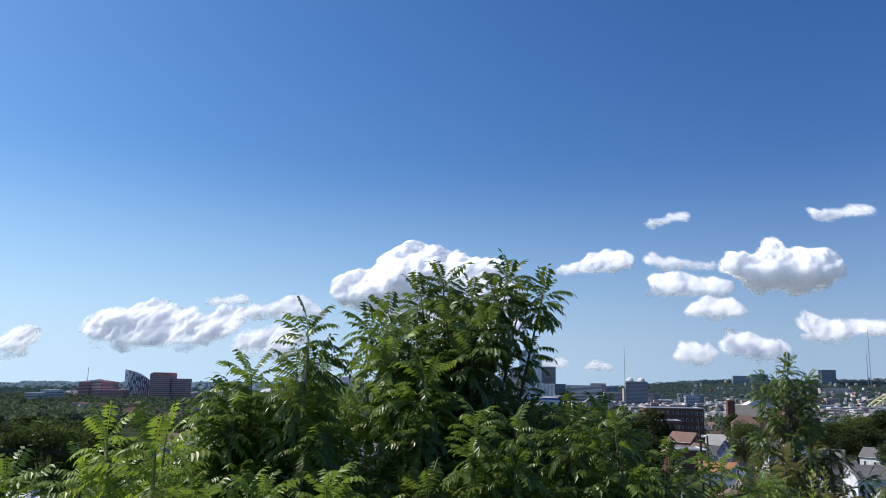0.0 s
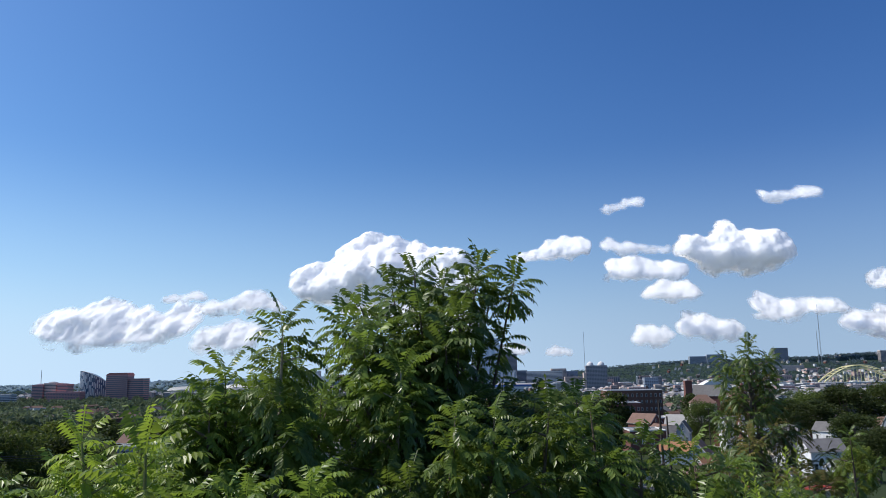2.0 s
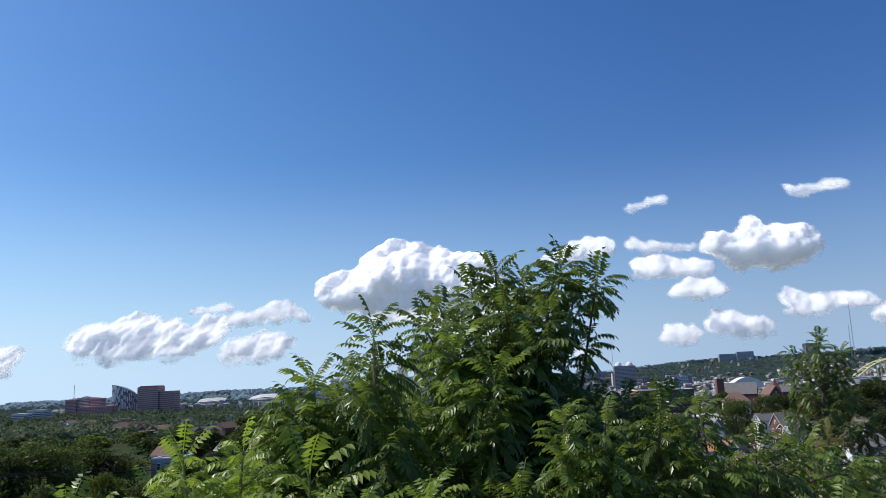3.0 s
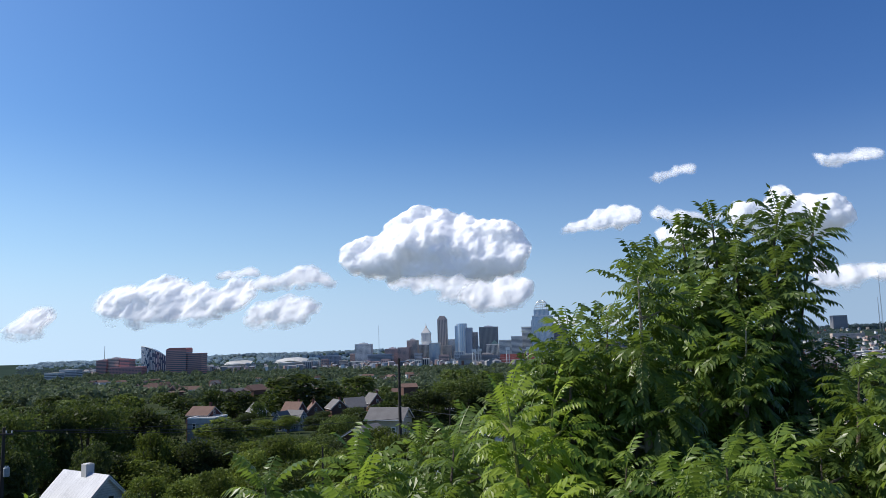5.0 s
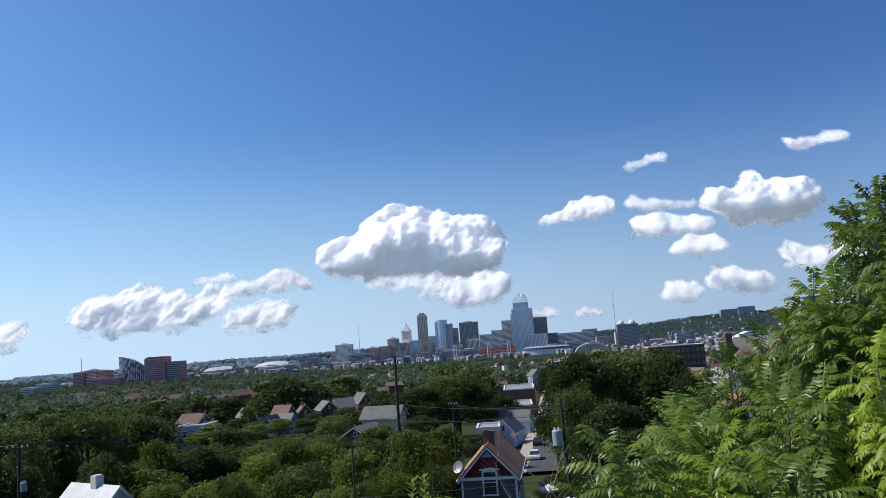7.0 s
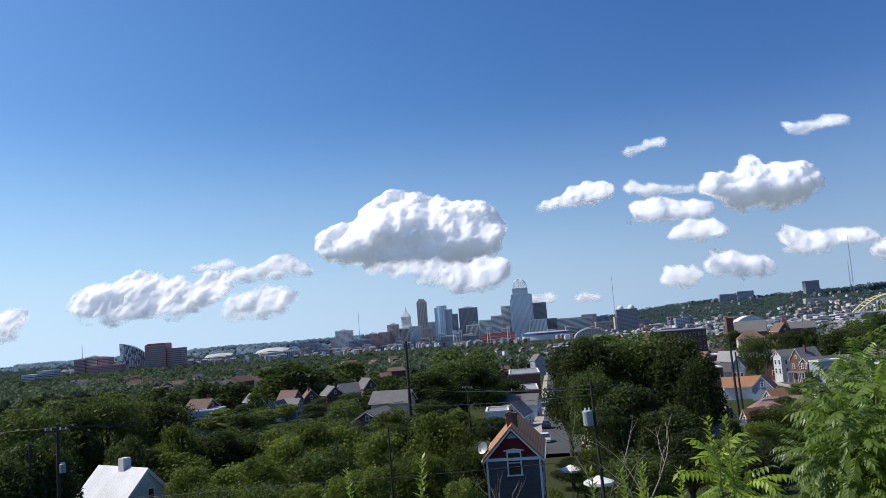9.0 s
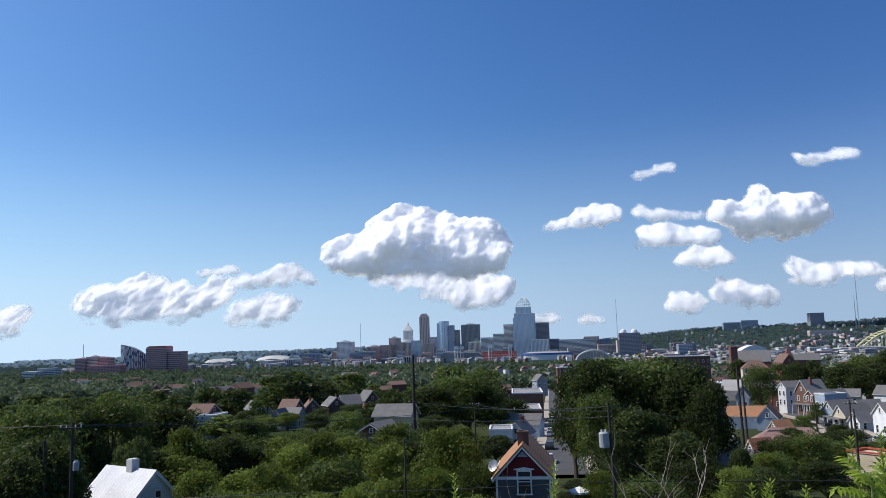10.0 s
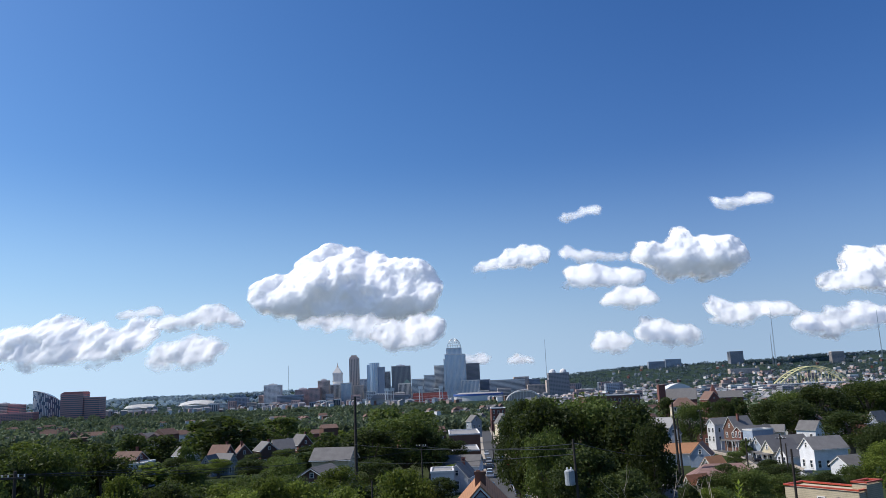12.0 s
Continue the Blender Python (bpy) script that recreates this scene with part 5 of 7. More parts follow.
def flat_block(label, x0, x1, y, d, top, wall, cope="trim", rows=((3, 1.0), (3, 4.0)), foot=None, rot=0.0, roof="flat_roof", group="flat-roofed buildings", drop=7.0):
    """A flat-roofed block with a coping, a roof deck and window rows."""
    cx, w = (x0 + x1) / 2, x1 - x0
    z = top - drop if foot is None else foot
    t = thing("flat_building", label, "building", pose(cx, y + d / 2, z, 0, 0, rot), group)
    a, b, h = w / 2, d / 2, top - z
    bm = bmesh.new()
    box(bm, -a, a, -b, b, -5, h - 0.35)
    part("wall", bm, M[wall], t)
    bm = bmesh.new()
    box(bm, -a + 0.3, a - 0.3, -b + 0.3, b - 0.3, h - 0.345, h - 0.28)
    part("roof_deck", bm, M[roof], t)
    bm = bmesh.new()
    for q in ((-a - 0.1, a + 0.1, -b - 0.1, -b + 0.26), (-a - 0.1, a + 0.1, b - 0.26, b + 0.1), (-a - 0.1, -a + 0.26, -b + 0.26, b - 0.26), (a - 0.26, a + 0.1, -b + 0.26, b - 0.26)):
        box(bm, *q, h - (0.16 if cope == "rust_metal" else 0.35), h)
    part("coping", bm, M[cope], t)
    for cnt, sill in rows:
        for i in range(cnt):
            window(t, -a + w * (i + 0.5) / cnt, sill, 0.95, 1.6, -b, trim="concrete" if cope == "concrete" else "trim")
    return t


# the charcoal house with the maroon gable
def red_house():
    apex, foot = 52.3, 52.3 - 9.2
    x = -10.53
    w, d, eave = 4.1, 9.0, 7.05
    t = house("narrow charcoal house with maroon gable and orange roof", x, 60.2 + d / 2, apex, w, d, eave, 9.2 - eave, -3.0, "grey_side", "orange_roof", front=(), side=3, side_rows=(0.9, 4.0), attic=False, over=0.26, gable_wall="maroon", group="", keep=True)
    b, a = d / 2, w / 2
    bm = bmesh.new()
    box(bm, -a - 0.02, a + 0.02, -b - 0.075, -b - 0.043, eave - 0.28, eave - 0.06)
    part("frieze_board", bm, M["trim"], t)
    for s in (-1, 1):
        bm = bmesh.new()
        box(bm, *sorted((s * (a - 0.12), s * (a + 0.025))), -b - 0.03, -b + 0.12, -1, eave - 0.3)
        part("corner_board", bm, M["trim"], t)
    window(t, 0.08, eave - 1.32, 1.12, 1.75, -b - 0.045)
    bm = bmesh.new()
    prism(bm, [(-0.68, eave + 0.43), (0.84, eave + 0.43), (0.84, eave + 0.5), (0.08, eave + 0.62), (-0.68, eave + 0.5)], -b - 0.15, -b - 0.04)
    part("window_hood", bm, M["trim"], t)
    bm = bmesh.new()
    prism(bm, [(-0.42, 8.42), (0.42, 8.42), (0, 8.86)], -b - 0.09, -b - 0.03)
    part("gable_vent", bm, M["mid_side"], t)
    window(t, -0.75, 2.55, 1.5, 1.4, -b)
    window(t, 1.05, 2.55, 0.85, 1.4, -b)
    bm = bmesh.new()
    box(bm, -0.42, 0.42, -2.4, -1.8, 8.7, 10.05)
    box(bm, -0.47, 0.47, -2.45, -1.75, 9.85, 10.07)
    box(bm, -0.3, -0.02, -2.3, -1.9, 10.07, 10.16)
    part("chimney", bm, M["brown_brick"], t, "stout dark brick chimney")
    dish = thing("satellite_dish", "grey satellite dish on the eave of the charcoal house", "satellite dish", pose(x - 2.45, 60.3, foot + eave + 0.75, 65, 0, -30))
    bm = bmesh.new()
    rings = []
    for i in range(5):
        r = 0.42 * i / 4
        rings.append([bm.verts.new((r * math.cos(q), r * math.sin(q) * 1.1, 0.35 * r * r)) for q in np.linspace(0, 2 * math.pi, 16, endpoint=False)] if i else [bm.verts.new((0, 0, 0))])
    for q in range(16):
        bm.faces.new((rings[0][0], rings[1][q], rings[1][(q + 1) % 16]))
        for i in range(1, 4):
            bm.faces.new((rings[i][q], rings[i + 1][q], rings[i + 1][(q + 1) % 16], rings[i][(q + 1) % 16]))
    bmesh.ops.solidify(bm, geom=bm.faces[:], thickness=0.02)
    part("reflector", bm, M["metal"], dish)
    bm = bmesh.new()
    tube(bm, [(0, -0.4, 0.05), (0, -0.15, 0.4)], 0.02, 5)
    tube(bm, [(0, 0, 0), (0.05, 0.1, -0.3), (0.3, -0.15, -0.65)], 0.03, 5)
    part("bracket", bm, M["dark_metal"], dish)


red_house()


# the white house with the tin roof
def tin_house():
    ax, ay, az = -41.67, 64.8, 50.19
    d, w, rise, eave = 6.6, 6.0, 3.0, 4.6
    rot = 61.0
    q = radians(rot)
    ridge = Vector((-math.sin(q), math.cos(q)))
    c = Vector((ax, ay)) + ridge * (d / 2)
    t = house("white cottage with bright tin roof and square chimney", c.x, c.y, az, w, d, eave, rise, rot, "white_side", "tin", front=(), side=2, side_rows=(1.2,), attic=False, group="", keep=True)
    b = d / 2
    window(t, -0.95, eave - 0.75, 0.62, 1.15, -b)
    window(t, 0.35, eave + 0.15, 0.72, 1.35, -b)
    window(t, 1.6, eave - 1.9, 0.8, 1.2, -b)
    bm = bmesh.new()
    box(bm, -0.38, 0.38, -0.65, 0.1, eave + rise - 0.5, eave + rise + 0.85)
    box(bm, -0.3, 0.3, -0.57, 0.02, eave + rise + 0.85, eave + rise + 0.91)
    part("chimney", bm, M["concrete"], t, "square rendered chimney")
    bm = bmesh.new()
    box(bm, 2.75, 3.25, -b - 0.6, -b - 0.05, -1, 3.9)
    tube(bm, [(3.0, -b - 0.3, 3.9), (3.0, -b - 0.3, 4.7)], [0.16, 0.11], 8)
    part("flue", bm, M["white"], t)


tin_house()

# houses below, west to east
house("slate-blue gabled house with white trim", -83.12, 238, 41.96, 5.2, 8, 5.0, 2.6, -12, "mid_side", "shingle", chimney=None)
house("grey-roofed wing beside the blue house", -80.31, 243, 41.9, 6, 9, 4.5, 2.8, 62, "mid_side", "shingle", front=((2, 1.0),))
house("brick house with brown roof among trees", -84.99, 256, 43.61, 8, 9, 6.0, 3.2, 70, "brick", "brown_roof", chimney=(0.8, -2, 1.0))
house("brick house with brown roof", -79.64, 262, 43.3, 8, 10, 6.0, 3.2, 22, "brown_brick", "brown_roof", chimney=(-0.8, -2, 1.0))
house("dark-roofed house among trees", -73.59, 268, 43.34, 8, 11, 6.0, 2.6, 30, "brown_brick", "shingle", chimney=(0.8, -2, 0.9))
house("dark-roofed house among trees", -71.37, 285, 42.82, 8, 10, 6.0, 3.0, -60, "brown_brick", "shingle")
house("brick house with grey roof", -67.41, 300, 43.49, 8, 11, 6.5, 3.4, 35, "brick", "shingle", chimney=(0.9, -2.5, 1.0))
house("low house with grey roof behind bushes", -91.86, 240, 44.45, 6, 8, 4.0, 2.2, 40, "white_side", "shingle", front=((2, 1.0),))
house("brick house with pale flat porch", -96.11, 210, 45.82, 9, 9, 5.0, 2.0, 80, "brick", "brown_roof", front=((3, 1.0),), chimney=(1, -2, 1.2))
flat_block("pale flat-roofed shed beside the brick house", -96.25, -89.03, 200, 9, 43.71, "mid_side", rows=((2, 1.0),), drop=4)
house("broad grey-roofed barn-like house", -36.64, 168, 47.69, 8.4, 11, 5.0, 2.0, 80, "tan", "shingle", front=((2, 1.0),), over=0.5)
house("low brown house with wide grey roof", -33.92, 132, 47.53, 8.4, 9, 3.8, 1.7, -18, "brown_brick", "shingle", front=((1, 1.0),), over=0.5)
house("white house with grey gable roof", -10.49, 158, 44.7, 6.0, 10, 4.6, 2.4, -14, "white_side", "shingle", front=((1, 1.0),), chimney=(0.5, 1.0, 0.8))
flat_block("white flat-roofed extension of a house", -16.29, -11.97, 150, 8, 43.99, "white_side", rows=((2, 1.0),), drop=4)
flat_block("dark flat-roofed block down the road", -12.14, -2.81, 240, 24, 44.94, "brown_brick", rows=(), cope="concrete")
flat_block("brown flat-roofed block down the road", -11.59, -4.31, 215, 18, 42.2, "brown_brick", rows=(), drop=5, cope="concrete")
house("low grey-roofed house down the street", -9.54, 186, 43.49, 8, 12, 4.5, 2.0, 76, "white_side", "shingle", front=((2, 1.0),))
flat_block("red-brown flat block further down the road", 11.51, 18.96, 420, 12, 46.27, "brick", rows=((3, 1.0), (3, 4.2)))
house("small pale house at the road's end", 1.97, 420, 43.02, 8, 10, 5, 3, 20, "mid_side", "shingle")
house("pale gabled house beyond the big trees", 14.05, 380, 44.87, 8, 10, 5, 4, 10, "cream", "shingle")
house("blue-grey cottage with brown side roof", 47.33, 190, 43.8, 6.4, 9, 3.4, 2.6, -24, "blue_side", "brown_roof", front=((1, 1.0),), gable_wall="blue_side")
house("long brown-roofed wing of a cottage", 44.37, 196, 43.22, 5.2, 13, 3.0, 2.0, 78, "white_side", "orange_roof", front=((2, 0.9),))
house("wide bungalow with mauve hipped roof", 41.91, 160, 42.12, 18, 10, 3.2, 2.4, -8, "cream", "maroon_roof", front=((3, 0.9),), hip=3.0)
house("tan dormer house with orange roof", 43.99, 172, 42.28, 4.4, 6, 3.0, 1.8, -62, "tan", "orange_roof", front=((1, 0.9),))
house("small tan gabled cottage below the lane", 28.6, 135, 43.2, 3.6, 6, 3.0, 2.2, -62, "cream", "orange_roof", front=((1, 0.9),))
house("small tan gabled cottage below the lane", 29.8, 132, 43.2, 3.4, 6, 3.0, 2.2, -62, "cream", "orange_roof", front=((1, 0.9),))
house("small cream cottage below", 31.0, 129, 43.2, 3.4, 7, 3.0, 2.2, -62, "cream", "brown_roof", front=((2, 0.9),))
house("small white gabled garden shed", 22.66, 128, 44.46, 3.2, 5, 2.6, 1.9, -5, "white_side", "shingle", front=((1, 0.8),))
house("cream cottage with pale roof", 18.82, 112, 44.55, 6.0, 6, 2.8, 1.8, 74, "cream", "shingle", front=((2, 0.9),))
# the terrace along the road
house("white two-storey terrace house", 76.92, 262, 45.17, 5.5, 12, 7.5, 2.0, -70, "white_side", "shingle", group="terrace along the road")
house("brown brick house with dark roof", 78.7, 250, 46.13, 8.0, 12, 7.6, 4.0, -70, "brown_brick", "shingle", chimney=(1.2, -1, 0.9), group="terrace along the road", porch=1.6)
house("narrow red brick terrace house", 72.3, 227, 44.6, 4.2, 10, 6.6, 1.3, -70, "brick", "shingle", group="terrace along the road", porch=1.4)
flat_block("blue-grey terrace house with white cornice", 69.7, 73.4, 213, 7, 44.53, "blue_side", rows=((2, 1.0), (2, 4.2)), rot=-70, roof="shingle", group="terrace along the road", drop=8)
house("pale blue terrace house with gable", 67.2, 200, 43.9, 5.2, 12, 6.6, 2.4, -70, "blue_side", "shingle", group="terrace along the road", porch=1.6)
house("cream terrace house with dark roof", 66.2, 190.5, 43.7, 5.6, 13, 6.4, 2.6, -70, "cream", "shingle", group="terrace along the road", porch=1.8)
house("white gabled terrace house", 65.0, 182, 42.76, 4.6, 9, 5.4, 2.2, -70, "white_side", "shingle", group="terrace along the road")
house("large white house with grey roof", 67.6, 171.6, 45.48, 7.4, 13.5, 6.6, 2.6, -80, "white_side", "shingle", side=4, group="terrace along the road")
house("low white porch wing with grey roof", 65.88, 158, 42.84, 6.5, 8, 3.2, 1.8, -70, "white_side", "shingle", front=((2, 0.9),), group="terrace along the road")
house("brown brick terrace house with dark roof", 79.98, 236, 44.02, 6.0, 11, 6.0, 2.4, -70, "brown_brick", "shingle", group="terrace along the road")
house("dark grey terrace house with grey roof", 75.34, 204, 43.46, 6.0, 11, 5.6, 2.2, -70, "mid_side", "shingle", group="terrace along the road")
house("tan terrace house with brown roof", 71.95, 186, 43.07, 6.0, 11, 5.0, 2.2, -70, "tan", "brown_roof", group="terrace along the road")
house("brick house behind the terrace", 117.09, 290, 43.34, 8, 10, 6.0, 2.6, 60, "brown_brick", "shingle")
house("white house behind the terrace", 110.2, 270, 42.52, 9, 9, 4.6, 2.6, 40, "white_side", "shingle")
house("grey house behind the terrace", 143.59, 330, 43.67, 9, 10, 5, 3.0, 40, "mid_side", "shingle")
house("white house under the trees", 152.57, 330, 43.76, 6, 9, 5, 3.0, 20, "white_side", "shingle")
house("green gabled house under the trees", 117.32, 240, 46.45, 5, 9, 5.4, 3.0, -60, "mid_side", "shingle")
house("brick house at the slope's edge", 96.58, 200, 45.33, 6, 9, 5, 2.4, 60, "brick", "shingle")
house("low white garage behind the terrace", 92, 255, 42.72, 5, 8, 4, 1.8, 60, "tan", "shingle")
# mid-basin: the school, churches and the big houses
flat_block("long dark brick school with stone trim", 63.5, 92.93, 430, 22, 50.2, "brown_brick", rows=((12, 1.2), (12, 5.0), (12, 8.4)), drop=12, cope="concrete")
flat_block("brick wing of the long school", 61.02, 76.08, 405, 14, 44.62, "brick", rows=((7, 1.2), (7, 5.0)), drop=9, cope="concrete")
flat_block("brick workshop with red side", 61.34, 66.64, 300, 12, 43.05, "brick", rows=((2, 1.2),), drop=8)
flat_block("white-roofed brick workshop by the lane", 40.48, 51.06, 240, 14, 42.87, "brick", rows=((4, 1.0),), drop=5)
house("brick workshop with pitched roof", 54.92, 290, 45.02, 9, 14, 5, 3.0, 40, "brick", "brown_roof")
house("grey house above the workshop", 64.07, 280, 44.99, 7, 10, 5, 3.0, 60, "mid_side", "flat_roof")
house("blue gabled house above the workshop", 61.77, 262, 44.03, 5.5, 10, 5, 3.0, -20, "mid_side", "shingle")
house("large cream house with hipped roof", 92.06, 350, 49.61, 15, 12, 7.0, 3.6, -10, "cream", "brown_roof", front=((4, 1.2), (4, 4.4)), hip=3.6)
house("brick church with long dark roof", 142.54, 520, 50.41, 14, 26, 8, 6.5, 70, "brick", "shingle", front=((2, 2.0),), side=5, attic=False, category="church")
house("red brick gabled parish hall", 164.25, 530, 47.59, 12, 16, 8, 5, 10, "brick", "brown_roof", front=((3, 2.0),), category="church")
house("long brick hall with grey roof", 188.29, 560, 46.7, 12, 24, 7, 4, 76, "brick", "shingle", front=((3, 2.0),), category="church")


def spire(bm):
    box(bm, -2.6, 2.6, -2.6, 2.6, -5, 9)
    v = [bm.verts.new((sx * 2.6, sy * 2.6, 9.004)) for sx, sy in ((-1, -1), (1, -1), (1, 1), (-1, 1))]
    apex = bm.verts.new((0, 0, 16))
    for i in range(4):
        bm.faces.new((v[i], v[(i + 1) % 4], apex))


solid("church_tower", "brick church tower with pointed spire", "church tower", M["brick"], spire, pose(171.71, 545, 52.1 - 16))
solid("church_tower", "square brick church tower", "church tower", M["brick"], lambda bm: box(bm, -2.2, 2.2, -2.2, 2.2, -6, 11, 0.15), pose(128.12, 515, 53.56 - 11))


def round_roof(bm):
    k = 14
    prism(bm, [(-24, -6)] + [(-24 + 48 * i / k, 10 * math.sin(math.pi * i / k)) for i in range(k + 1)] + [(24, -6)], 0, 30)


solid("round_roofed_hall", "white hall with arched roof", "hall", M["concrete"], round_roof, pose(373.4, 1300, 44.3 - 10))

# the beige block with the red coping
flat_block("beige painted block wall building with red coping", 25.24, 33.9, 88.54, 3.5, 47.05, "tan", cope="rust_metal", rows=((1, 2.4),), rot=-56, drop=5, roof="tan")
flat_block("upper beige storey with red coping", 31.87, 33.47, 86.34, 3.2, 47.75, "tan", cope="rust_metal", rows=(), rot=-56, drop=6, roof="tan")

# scattered houses in the basin, and on the far hillside
lone = random.Random(12)
near_house = house("distant pale house with grey roof", -150, 420, ground_z(-150, 420) + 7, 8, 10, 4.6, 2.6, 30, "white_side", "shingle", front=((2, 1.0),), side=2, group="houses in the basin")
brick_house = house("distant brick house with brown roof", 130, 430, ground_z(130, 430) + 8, 8, 10, 5.4, 2.6, 60, "brick", "brown_roof", front=((2, 1.0),), side=2, group="houses in the basin")
for _ in range(34):
    y = lone.uniform(270, 560)
    x = y * lone.uniform(0.2, 0.52)
    copy_thing(lone.choice((near_house, brick_house)), pose(x, y, ground_z(x, y) + lone.uniform(0.3, 2), 0, 0, lone.choice((-30, 20, 60, 110, 150))))
for _ in range(60):
    y = lone.uniform(300, 980)
    x = y * (lone.uniform(-0.35, 0.05) if lone.random() < 0.45 else lone.uniform(0.1, 0.5))
    copy_thing(lone.choice((near_house, brick_house)), pose(x, y, ground_z(x, y) + lone.uniform(0, 1), 0, 0, lone.choice((20, 60, 110, 150))))


def far_house(label, x, y, wall, roof, turn):
    """A plain gabled house for the far slopes."""
    t = thing("house", label, "house", pose(x, y, ground_z(x, y), 0, 0, turn), "hillside houses")
    bm = bmesh.new()
    prism(bm, [(-4.5, -6), (4.5, -6), (4.5, 7), (0, 10.4), (-4.5, 7)], -6, 6)
    part("wall", bm, M[wall], t)
    bm = bmesh.new()
    prism(bm, [(-5, 6.6), (0, 10.4), (5, 6.6), (5, 7.0), (0, 10.9), (-5, 7.0)], -6.4, 6.4)
    part("roof", bm, M[roof], t)
    return t


far_kinds = [far_house("small pale house on the far hillside", 1200, 3300, "white_side", "shingle", 20), far_house("small brick house on the far hillside", 1260, 3320, "brick", "shingle", 70),
             far_house("small tan house on the far hillside", 1320, 3280, "tan", "shingle", 50), far_house("small grey house on the far hillside", 1400, 3300, "mid_side", "shingle", 10)]
for _ in range(145):
    y = lone.uniform(2650, 3900)
    x = y * lone.uniform(0.2, 0.66)
    copy_thing(lone.choice(far_kinds), pose(x, y, ground_z(x, y) + 1.5, 0, 0, lone.uniform(0, 180)))


def rooftops(name, label, seed, count, spot, tall, mats):
    """Crowded small houses, too many and too far to tell apart: gabled blocks in one mesh, walls and roofs apart."""
    rnd = random.Random(seed)
    v, f, which = [], [], []
    while count:
        x, y = spot(rnd)
        count -= 1
        z, q = ground_z(x, y), rnd.choice((0.35, 0.35, 1.92, -0.5)) + rnd.uniform(-0.1, 0.1)
        a, b, h = rnd.uniform(3, 6), rnd.uniform(5, 10), rnd.uniform(*tall)
        r = h + (rnd.uniform(2, 4) if rnd.random() < 0.72 else 0.3)
        c, d = math.cos(q), math.sin(q)
        k = len(v)
        for u, w, t in ((-a, -b, -4), (a, -b, -4), (a, b, -4), (-a, b, -4), (-a, -b, h), (a, -b, h), (a, b, h), (-a, b, h), (0, -b, r), (0, b, r)):
            v.append((x + u * c - w * d, y + u * d + w * c, z + t))
        for u, w, t in ((-a - 0.4, -b - 0.4, h), (a + 0.4, -b - 0.4, h), (a + 0.4, b + 0.4, h), (-a - 0.4, b + 0.4, h), (0, -b - 0.4, r + 0.4), (0, b + 0.4, r + 0.4)):
            v.append((x + u * c - w * d, y + u * d + w * c, z + t))
        f += [[k + i for i in g] for g in ((0, 1, 5, 8, 4), (1, 2, 6, 5), (2, 3, 7, 9, 6), (3, 0, 4, 7), (10, 11, 14), (11, 12, 15, 14), (12, 13, 15), (13, 10, 14, 15))]
        m = rnd.randrange(len(mats) - 2)
        which += [m] * 4 + [len(mats) - 2 + (rnd.random() < 0.3)] * 4
    me = bpy.data.meshes.new(name)
    me.from_pydata(v, [], f)
    for m in mats:
        me.materials.append(M[m])
    me.polygons.foreach_set("material_index", which)
    tagged(new(name, me), label, "houses", kind="stuff")


def town_spot(rnd):
    y = rnd.uniform(1300, 3300)
    return y * rnd.uniform(0.1, 0.7), y


def river_spot(rnd):
    y = rnd.uniform(2380, 2980)
    return y * rnd.uniform(-0.62, 0.2), y


def basin_spot(rnd):
    while True:
        y = rnd.uniform(520, 1500)
        x = y * rnd.uniform(-0.6, 0.66)
        if noise.noise(Vector((x / 170, y / 170, 4.4))) > 0.12:
            return x, y


TOWN = ("white", "tan_stone", "city_brick", "stone", "slate", "city_brick", "flat_roof", "brown_roof", "dark_stone", "flat_roof")
rooftops("town_houses", "crowded small houses at the foot of the hill", 61, 1250, town_spot, (6, 10), TOWN)
rooftops("riverside_houses", "low mixed blocks along the river", 62, 330, river_spot, (7, 16), TOWN)
rooftops("basin_houses", "house roofs scattered through the woodland", 63, 210, basin_spot, (7, 10), ("tan_stone", "white", "city_brick", "brown_brick", "brown_roof", "shingle"))


# ---------------------------------------------------------------- roads, cars, poles
def road(name, label, pts, wd, mat, lift):
    bm = bmesh.new()
    last = None
    k = 40
    for i in range(k + 1):
        u = i / k * (len(pts) - 1)
        j = min(int(u), len(pts) - 2)
        f = u - j
        x = pts[j][0] * (1 - f) + pts[j + 1][0] * f
        y = pts[j][1] * (1 - f) + pts[j + 1][1] * f
        d = Vector((pts[j + 1][0] - pts[j][0], pts[j + 1][1] - pts[j][1])).normalized()
        nx, ny = d.y, -d.x
        z = ground_z(x, y) + lift
        row = [bm.verts.new((x + s * nx * wd / 2, y + s * ny * wd / 2, z + q)) for s, q in ((-1, -0.5), (-1, 0), (1, 0), (1, -0.5))]
        if last:
            for q in range(3):
                bm.faces.new((last[q], row[q], row[q + 1], last[q + 1]))
        last = row
    tagged(part(name, bm, mat, None), label, "road", kind="structure")


STREET = [(-4.6, 112), (-3.5, 134), (-2.3, 159), (1.7, 238), (8.4, 398), (25.4, 777)]
LANE = [(37.0, 98), (41.3, 113), (54.5, 160), (67.6, 209), (73.2, 245), (83.5, 290)]
road("pavement", "pale concrete pavements along the straight street", STREET, 10.5, M["kerb"], 0.45)
road("road", "grey asphalt street lined with parked cars", STREET, 6.4, M["asphalt"], 0.50)
road("pavement", "sunlit concrete forecourt along the lane", LANE, 9.6, M["kerb"], 0.45)
road("road", "asphalt lane past the terrace", LANE, 6.5, M["asphalt"], 0.50)

